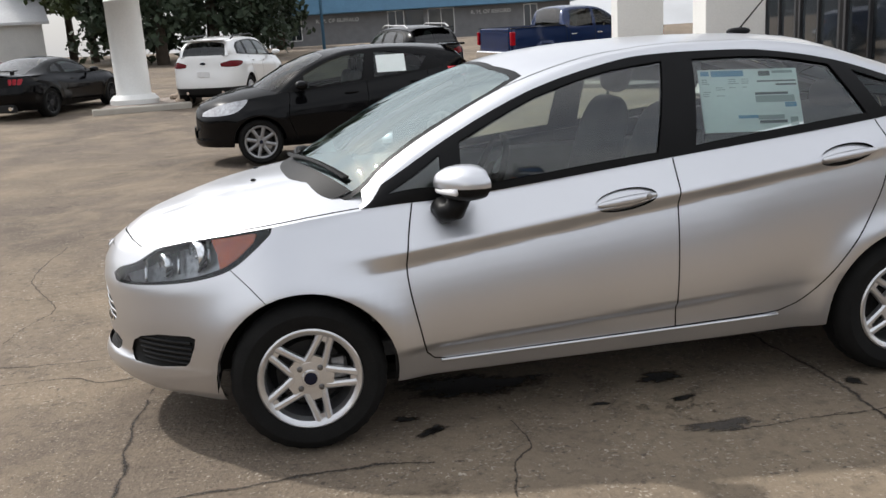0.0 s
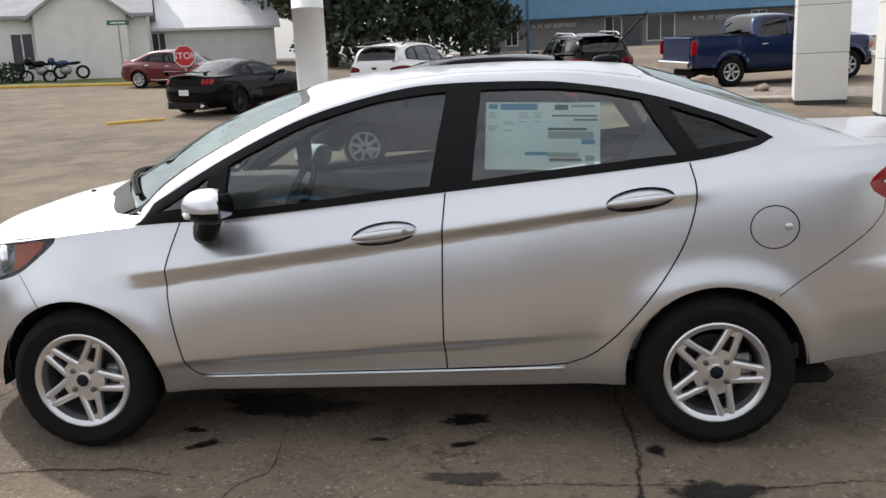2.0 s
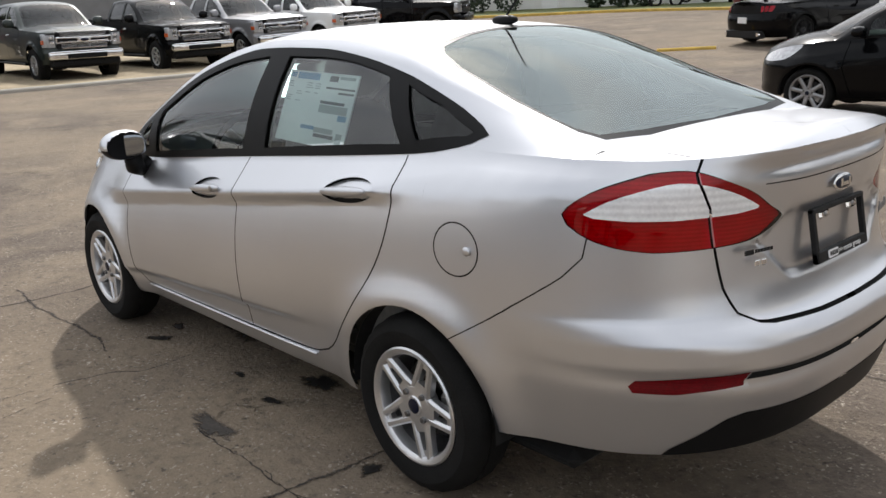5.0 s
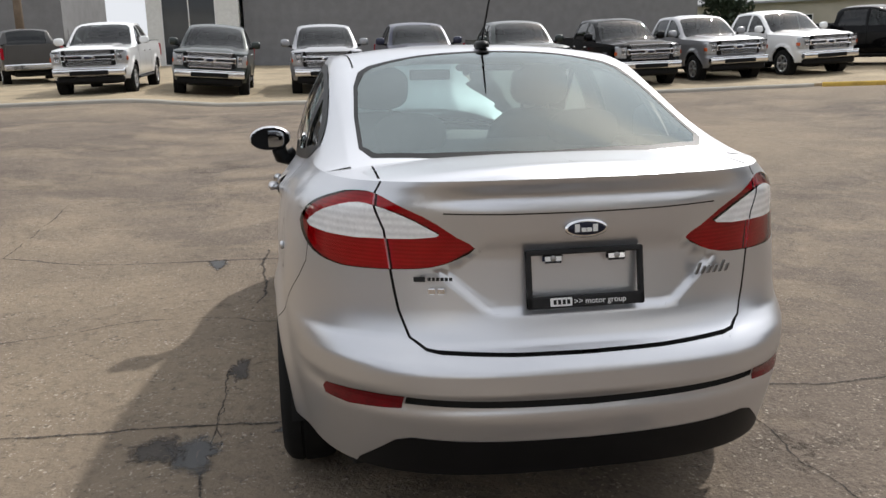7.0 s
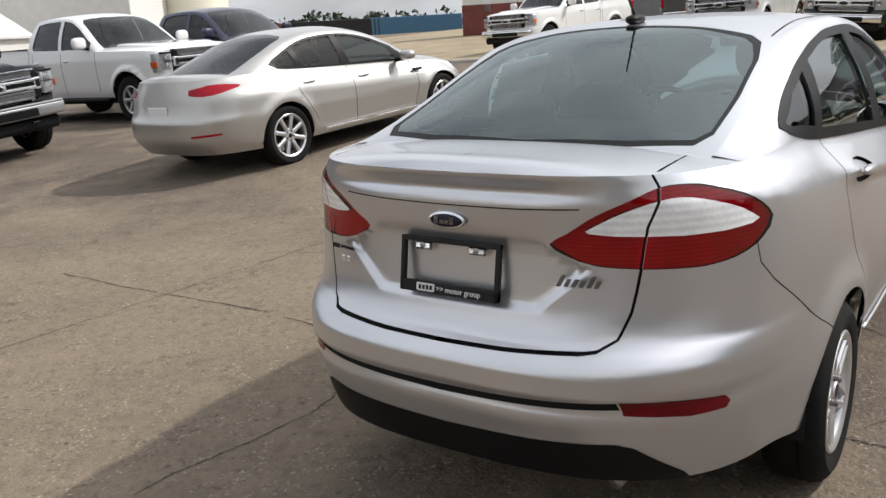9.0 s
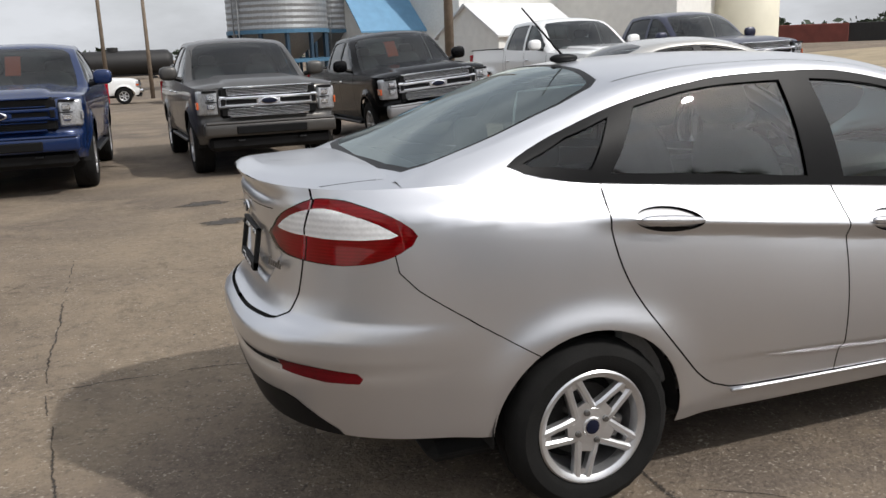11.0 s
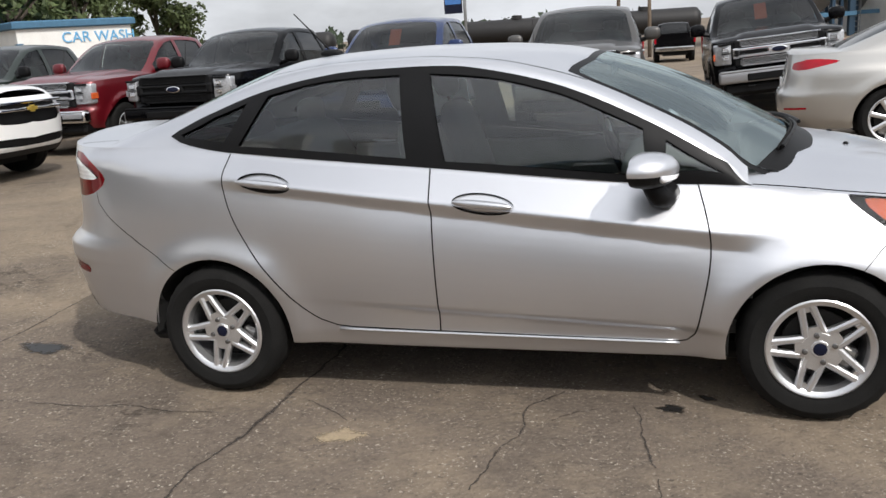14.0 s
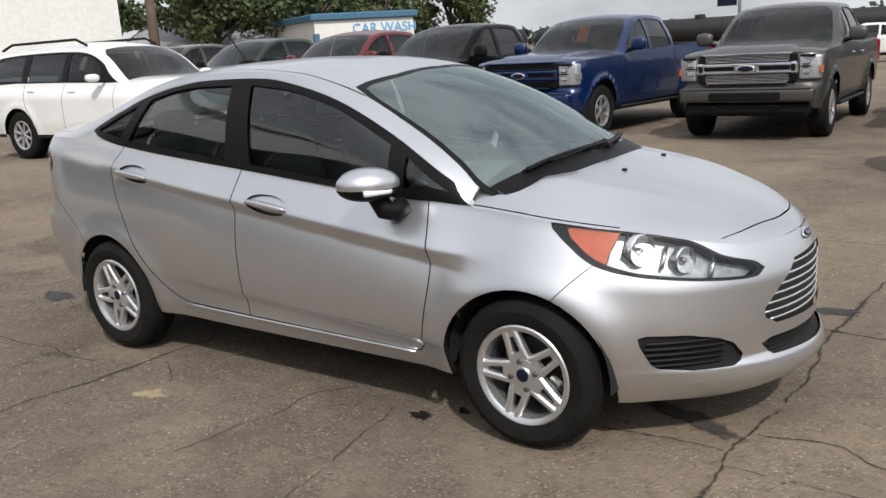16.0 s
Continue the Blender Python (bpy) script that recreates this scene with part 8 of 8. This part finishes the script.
house("elevator", "tall white corrugated grain elevator", 16, 14, 16, 19, TIN, WHITEROOF, -33, -86, 25, -1.6)
house("elevator_annex", "white annex beside the tall grain elevator", 12, 12, 9, 11, STUCCO, WHITEROOF, -46.5, -79, 33, -1.6)
barn = house("seed_barn", "white barn with a blue metal roof", 12.5, 10, 4.6, 10.8, STUCCO, BLUEROOF, -16.5, -68.5, 198, -1.4, [(2.0, 1.2, 2.7, 2.0), (5, 1.2, 5.7, 2.0), (8, 1.2, 8.7, 2.0)])
house("seed_office", "white gabled shed beside the blue-roofed barn", 9.0, 8, 3.6, 6.0, STUCCO, WHITEROOF, -25.3, -60.5, 196, -1.4, [(1.5, 1.5, 2.2, 2.3), (4.5, 1.5, 5.2, 2.3)])

LEGSTEEL = mat("dark_blue_steel", (0.02, 0.045, 0.075), 0.5, 0.2, grain=0.15)
silo = thing("grain_bin", "galvanised grain bin on a blue steel frame", "silo")
part("shell", lathe([(4.0, 4.6)] + [(4.0 + 0.04 * (k % 2), 4.6 + 0.22 * k) for k in range(40)] + [(0.01, 15)], 48, "z"), GALV, silo, smooth=False)
part("hopper", lathe([(4.0, 4.6), (0.8, 1.8), (0.01, 1.8)], 32, "z"), GALV, silo, smooth=True)
for k in range(12):
    t = 2 * math.pi * k / 12
    part("leg", box(3.9 * math.cos(t) - 0.13, 3.9 * math.sin(t) - 0.13, -0.5, 3.9 * math.cos(t) + 0.13, 3.9 * math.sin(t) + 0.13, 4.7), LEGSTEEL, silo)
for z in (2.3, 4.55):
    part("ring_beam", lathe([(3.85, z - 0.15), (4.12, z - 0.15), (4.12, z + 0.15), (3.85, z + 0.15), (3.85, z - 0.15)], 48, "z"), BLUESTEEL, silo)
part("ladder", join(*[box(4.1, -0.3, 0.4 * k, 4.16, 0.3, 0.4 * k + 0.06) for k in range(30)], box(4.1, -0.35, 0, 4.2, -0.3, 12), box(4.1, 0.3, 0, 4.2, 0.35, 12)), GALV, silo)
silo.matrix_basis = pose(-9.6, -69, -1.5, 0, 0, 30)
silo2 = copy_thing(silo, pose(-15.5, -75, -1.5, 0, 0, 70))
silo2["label"] = "second galvanised grain bin behind the first"
tank = thing("storage_tank", "cream cylindrical storage tank", "tank")
part("shell", lathe([(3.3, 0), (3.3, 9), (0.01, 10)], 40, "z"), CREAM, tank, smooth=True)
part("nozzle", tube([(0, 3.3, 0.6), (0, 3.8, 0.6)], 0.15), GALV, tank)
tank.matrix_basis = pose(-54, -67.5, -1.6)

# ---- rail cars ----
def tank_car(x, y, rz):
    t = thing("tank_car", "black railway tank car on its bogies", "rail car", "freight train")
    b = lathe([(0.01, -7.3), (0.9, -7.2), (1.45, -6.7), (1.5, -6.3), (1.5, 6.3), (1.45, 6.7), (0.9, 7.2), (0.01, 7.3)], 24, "y")
    part("barrel", b, TANKBLACK, t, smooth=True, at=pose(0, 0, 2.6, 0, 0, 90))
    part("dome", lathe([(0.7, 4.0), (0.7, 4.5), (0.01, 4.55)], 16, "z"), TANKBLACK, t)
    part("frame", box(-8, -0.5, 0.9, 8, 0.5, 1.15), TANKBLACK, t)
    part("stencil", box(-2.2, -1.53, 2.9, 0.6, -1.49, 3.35), LETTER, t)
    for s in (-5.6, 5.6):
        part("bogie", join(*[lathe([(0.01, -0.75), (0.42, -0.75), (0.42, 0.75), (0.01, 0.75)], 16, "y") for _ in range(1)]), TANKBLACK, t, at=pose(s - 0.8, 0, 0.45))
        part("bogie_wheel", lathe([(0.01, -0.75), (0.42, -0.75), (0.42, 0.75), (0.01, 0.75)], 16, "y"), TANKBLACK, t, at=pose(s + 0.8, 0, 0.45))
    t.matrix_basis = pose(x, y, -1.75, 0, 0, rz)
    return t


first = tank_car(70, -112, 3)
for k in range(1, 8):
    copy_thing(first, pose(70 - 16.6 * k, -112 - 0.87 * k + 0.0, -1.75, 0, 0, 3))
for k, (x, y, m, lab) in enumerate(((-71, -80, RUST, "rust-red shipping container on a rail car"), (-88, -66, BLUESTEEL, "blue shipping container on a rail car"), (-80, -73, TANKBLACK, "black covered hopper car"))):
    c = thing("rail_container", lab, "container", "containers")
    part("box", box(-6, -1.25, 1.2, 6, 1.25, 4.0, 0.05), m, c)
    for q in range(24):
        part("rib", box(-5.8 + 0.49 * q, -1.29, 1.3, -5.6 + 0.49 * q, 1.29, 3.9), m, c)
    part("wagon", box(-6.5, -1.0, 0.4, 6.5, 1.0, 1.2), TANKBLACK, c)
    c.matrix_basis = pose(x, y, -1.7, 0, 0, -41)

# ---- poles and signs ----
def pole(x, y, h, r, material, label, arm=False):
    p = thing("utility_pole", label, "pole")
    part("shaft", tube([(0, 0, -0.3), (0, 0, h)], r, 10, r * 0.7), material, p, smooth=True)
    if arm:
        part("crossarm", box(-1.1, -0.06, h - 0.9, 1.1, 0.06, h - 0.75), material, p)
        for s in (-1, -0.4, 0.4, 1):
            part("insulator", blob(s, 0, h - 0.66, 0.05, 0.05, 0.09), STEEL, p)
    p.matrix_basis = pose(x, y, ground_z(x, y))
    return p


pole(3.8, -68, 11, 0.17, WOODPOLE, "tall wooden utility pole")
pole(1.0, -54, 6.6, 0.14, WOODPOLE, "short wooden pole with a lamp head")
pole(-9.8, -30.0, 10, 0.2, WOODPOLE, "brown wooden utility pole behind the pickups")
pole(27.3, -19.4, 9, 0.22, WOODPOLE, "weathered wooden pole beside the hall", True)
pole(-19.0, 41.0, 9.5, 0.15, WOODPOLE, "wooden utility pole with crossarm", True)
pole(1.2, 44.0, 9, 0.09, BLUESTEEL, "slim green-blue lamp post")
pole(-36.0, -12.3, 7.5, 0.2, WOODPOLE, "brown wooden pole before the warehouse")
pole(45, -47, 8, 0.14, WOODPOLE, "wooden pole above the car wash")
ban = thing("banner_pole", "lamp post with a blue advertising banner", "sign")
part("shaft", tube([(0, 0, -0.3), (0, 0, 7)], 0.07, 10), GALV, ban, smooth=True)
part("banner", box(-0.95, -0.015, 2.85, -0.12, 0.015, 4.6), EMBLEM, ban)
part("banner_picture", box(-0.9, -0.022, 3.25, -0.17, 0.022, 3.75), mat("banner_blue", (0.05, 0.16, 0.42), 0.6, grain=0.3, scale=6), ban)
part("banner_text", box(-0.85, -0.024, 4.15, -0.25, 0.024, 4.3), LETTER, ban)
ban.matrix_basis = pose(8.5, -35, ground_z(8.5, -35), 0, 0, 180)

stop = thing("stop_sign", "red octagonal stop sign on a steel post", "sign")
bm = bmesh.new()
ring = [bm.verts.new((0.325 * math.cos(radians(22.5 + 45 * k)), 0, 0.325 * math.sin(radians(22.5 + 45 * k)))) for k in range(8)]
bm.faces.new(ring)
ex = bmesh.ops.extrude_face_region(bm, geom=bm.faces[:])
bmesh.ops.translate(bm, verts=[v for v in ex["geom"] if isinstance(v, bmesh.types.BMVert)], vec=(0, 0.01, 0))
bmesh.ops.recalc_face_normals(bm, faces=bm.faces[:])
SIGNRED = mat("sign_red", (0.50, 0.015, 0.02), 0.45, grain=0.06)
part("border", bm, LETTER, stop)
bm = bmesh.new()
bm.faces.new([bm.verts.new((0.295 * math.cos(radians(22.5 + 45 * k)), -0.004, 0.295 * math.sin(radians(22.5 + 45 * k)))) for k in range(8)])
part("face", bm, SIGNRED, stop)
lettering("STOP", 0.26, LETTER, pose(0, -0.007, 0, 90, 0, 0), stop, depth=0.001)
part("sign_post", tube([(0, 0.03, -2.4), (0, 0.03, 0.36)], 0.03, 8), GALV, stop)
stop.matrix_basis = pose(-9.0, 20.8, 2.02, 0, 0, 18)
hyd = thing("fire_hydrant", "red fire hydrant on the lawn", "hydrant")
part("barrel", lathe([(0.17, 0), (0.17, 0.08), (0.12, 0.1), (0.12, 0.6), (0.14, 0.62), (0.14, 0.66), (0.10, 0.78), (0.001, 0.84)], 16, "z"), SIGNRED, hyd, smooth=True)
part("outlet", tube([(-0.2, 0, 0.48), (0.2, 0, 0.48)], 0.06, 10), SIGNRED, hyd)
hyd.matrix_basis = pose(-15.4, 32.3, ground_z(-15.4, 32.3) + 0.06)
sg = thing("street_sign", "green street sign on a thin post", "sign")
part("sign_post", tube([(0, 0, 0), (0, 0, 2.6)], 0.03, 8), GALV, sg)
part("name_blade", box(-0.45, -0.01, 2.45, 0.45, 0.01, 2.65), mat("sign_green", (0.03, 0.14, 0.08), 0.5, grain=0.08), sg)
part("name_bar", box(-0.3, -0.016, 2.52, 0.3, 0.016, 2.58), LETTER, sg)
sg.matrix_basis = pose(-16.3, 32.6, ground_z(-16.3, 32.6), 0, 0, 20)

def boulder(x, y, r, sd):
    bm = bmesh.new()
    bmesh.ops.create_icosphere(bm, subdivisions=3, radius=1)
    for v in bm.verts:
        k = 1 + 0.35 * noise.noise(v.co * 1.3 + Vector((sd, 0, 0))) + 0.12 * noise.noise(v.co * 4 + Vector((0, sd, 0)))
        v.co = Vector((v.co.x * r * k * 1.3, v.co.y * r * k, max(v.co.z, -0.4) * r * k * 0.75))
    b = part("boulder", bm, mat("boulder_stone", (0.33, 0.26, 0.2), 0.9, grain=0.3, scale=3, fine=25, bump=0.02), None, smooth=True)
    b.matrix_basis = pose(x, y, ground_z(x, y) + 0.1 + 0.25 * r)
    tagged(b, "tan boulder in the gravel bed", "boulder", "boulders")


for k, (x, y, r) in enumerate(((5.4, 19.4, 0.36), (4.6, 18.6, 0.18), (-3.75, 19.2, 0.16), (-3.9, 19.9, 0.2), (6.6, 18.4, 0.16))):
    boulder(x, y, r, k * 7.3)
for k, (x, m, lab) in enumerate(((-20.6, BLACK, "black motorcycle beside the church"), (-19.7, BLUE, "blue motorcycle beside the church"))):
    bk = thing("motorcycle", lab, "motorcycle", "motorcycles")
    for s in (-0.7, 0.7):
        part("wheel", lathe([(0.2, -0.05), (0.31, -0.05), (0.31, 0.05), (0.2, 0.05), (0.2, -0.05)], 20, "y"), RUBBER, bk, at=pose(s, 0, 0.31))
    part("tank", blob(-0.1, 0, 0.80, 0.3, 0.14, 0.14), m, bk, smooth=True)
    part("seat", blob(0.4, 0, 0.75, 0.3, 0.13, 0.07), TRIM, bk, smooth=True)
    part("engine", blob(0, 0, 0.48, 0.25, 0.16, 0.2), STEEL, bk, smooth=True)
    part("fork", tube([(-0.7, 0, 0.31), (-0.45, 0, 1.05)], 0.04), CHROME, bk)
    part("handlebar", tube([(-0.4, -0.35, 1.1), (-0.45, 0, 1.05), (-0.4, 0.35, 1.1)], 0.02), CHROME, bk)
    part("fairing", blob(-0.5, 0, 0.95, 0.16, 0.22, 0.18), m, bk, smooth=True)
    bk.matrix_basis = pose(x, 33.9 + 0.35 * k, ground_z(x, 34) + 0.08, 0, -6, 30)


# ---- trees, shrubs ----
BARK = mat("bark", (0.07, 0.055, 0.042), 0.95, grain=0.35, scale=5, fine=30, bump=0.02)
LEAFS = [mat("leaf_green", (0.055, 0.075, 0.022), 0.7, grain=0.5, scale=1.2, fine=9), mat("leaf_dark", (0.022, 0.036, 0.016), 0.75, grain=0.5, scale=1.2, fine=9), mat("leaf_olive", (0.085, 0.085, 0.03), 0.7, grain=0.5, scale=1.2, fine=9)]


def leaves(points, size, rg):
    """Many small leaf clumps round the given centres (place, radius, count)."""
    vs, fs = [], []
    for c, r, n in points:
        for _ in range(n):
            d = Vector((rg.gauss(0, 1), rg.gauss(0, 1), rg.gauss(0, 1))).normalized() * r * rg.uniform(0.35, 1.0) ** 0.5
            p = Vector(c) + Vector((d.x, d.y, d.z * 0.8))
            a = Vector((rg.gauss(0, 1), rg.gauss(0, 1), rg.gauss(0, 1))).normalized()
            b = a.cross(Vector((rg.gauss(0, 1), rg.gauss(0, 1), rg.gauss(0, 1)))).normalized()
            s = size * rg.uniform(0.5, 1.4)
            k = len(vs)
            vs += [p - a * s, p - b * s * 0.6, p + a * s, p + b * s * 0.6]
            fs.append((k, k + 1, k + 2, k + 3))
    me = bpy.data.meshes.new("crown")
    me.from_pydata([tuple(v) for v in vs], [], fs)
    return me


def tree(label, h, spread, leaf, seed, conifer=False):
    rg = random.Random(seed)
    t = thing("tree", label, "tree")
    part("trunk", tube([(0, 0, -0.3), (0.05, 0.03, h * 0.3), (-0.05, 0.04, h * 0.6), (0, 0, h * 0.92)], h * 0.03, 8, 0.03), BARK, t, smooth=True)
    pts = []
    if conifer:
        for k in range(26):
            z = h * (0.1 + 0.9 * k / 26)
            r = spread * (1 - k / 27) * rg.uniform(0.8, 1.1)
            for q in range(5):
                a = rg.uniform(0, 6.28)
                pts.append(((r * 0.6 * math.cos(a), r * 0.6 * math.sin(a), z), max(0.25, r * 0.45), 34))
    else:
        for k in range(13):
            a, z = rg.uniform(0, 6.28), h * rg.uniform(0.4, 0.95)
            r = spread * rg.uniform(0.35, 0.8) * (1.15 - 0.6 * abs(z / h - 0.6))
            c = (r * math.cos(a), r * math.sin(a), z)
            part("limb", tube([(0, 0, z * 0.55), (c[0] * 0.5, c[1] * 0.5, z * 0.78), c], h * 0.012, 6, 0.02), BARK, t)
            for _ in range(4):
                pts.append((tuple(c[i] + rg.gauss(0, spread * 0.16) for i in range(3)), spread * rg.uniform(0.2, 0.36), 130))
    me = leaves(pts, 0.20 if conifer else 0.17, rg)
    me.materials.append(leaf)
    cr = new("crown", me)
    cr.parent = t
    return t


kinds = [tree("broad green tree with an open crown", 8.5, 3.4, LEAFS[0], 1), tree("dark green spruce tree with dense needles", 10.5, 2.3, LEAFS[1], 2, True), tree("olive-green tree with thin limbs", 7.5, 3.0, LEAFS[2], 3)]
spots = [(1, -9.5, 44, 1.0), (1, -7.0, 42.5, 1.1), (1, -4.6, 45, 1.2), (1, -2.4, 47, 1.0), (0, -11.5, 49, 1.0), (0, -6, 52, 1.2), (1, -1.0, 58, 1.1), (0, -13.5, 53, 1.1), (2, -25, 48, 0.9), (1, -22.5, 49.5, 0.9), (1, 6.0, 90, 1.1), (0, 18, 88, 1.2), (1, 21.5, 80, 1.0),
         (0, -29, 50, 1.0), (2, -33, 46, 1.0), (1, -48, 18, 0.9), (1, -49, 22, 0.85), (1, -48, 26, 0.9), (0, -55, 10, 1.0), (0, -58, -4, 1.0),
         (0, 38, -32, 1.15), (0, 35, -37.5, 1.1), (2, 41, -37, 1.0), (2, 38.5, -43, 0.95), (0, 44, -45, 1.2), (0, 40, -50, 1.1), (0, 37, -55, 1.0), (2, 46, -38, 0.9), (0, 48, -32, 1.1), (0, 44, -56, 1.0)]
used = set()
for k, x, y, s in spots:
    m = pose(x, y, ground_z(x, y), 0, 0, (x * 37 + y * 11) % 360) @ Matrix.Scale(s, 4)
    if k not in used:
        used.add(k)
        kinds[k].matrix_basis = m
        kinds[k]["group"] = "trees"
    else:
        c = copy_thing(kinds[k], m)
        c.scale = (s, s, s)
        c["group"] = "trees"

# the far belt of woods along the horizon
rg = random.Random(9)
pts = []
for k in range(420):
    a = radians(rg.uniform(190, 372))
    d = rg.uniform(190, 240)
    x, y = d * math.cos(a), d * math.sin(a)
    pts.append(((x, y, ground_z(x, y) + rg.uniform(0.5, 3.2)), rg.uniform(1.6, 3.2), 16))
me = leaves(pts, 0.95, rg)
me.materials.append(LEAFS[1])
belt = new("far_woods", me)
tagged(belt, "dark belt of far woods along the horizon", "woods", kind="stuff")


def shrub(x, y, r, k):
    rg2 = random.Random(k)
    me2 = leaves([((0, 0, r * 0.7), r, 420)], 0.09, rg2)
    me2.materials.append(LEAFS[1])
    s = new("shrub", me2)
    s.matrix_basis = pose(x, y, ground_z(x, y) + 0.1)
    tagged(s, "clipped dark green shrub by the church wall", "shrub", "shrubs")


for k, (x, y, r) in enumerate(((-30.0, 30.3, 0.75), (-28.4, 31.0, 0.75), (-23.0, 33.2, 0.55), (-22.0, 33.6, 0.6), (-24.2, 32.8, 0.5), (-34, 28.9, 0.8))):
    shrub(x, y, r, k)
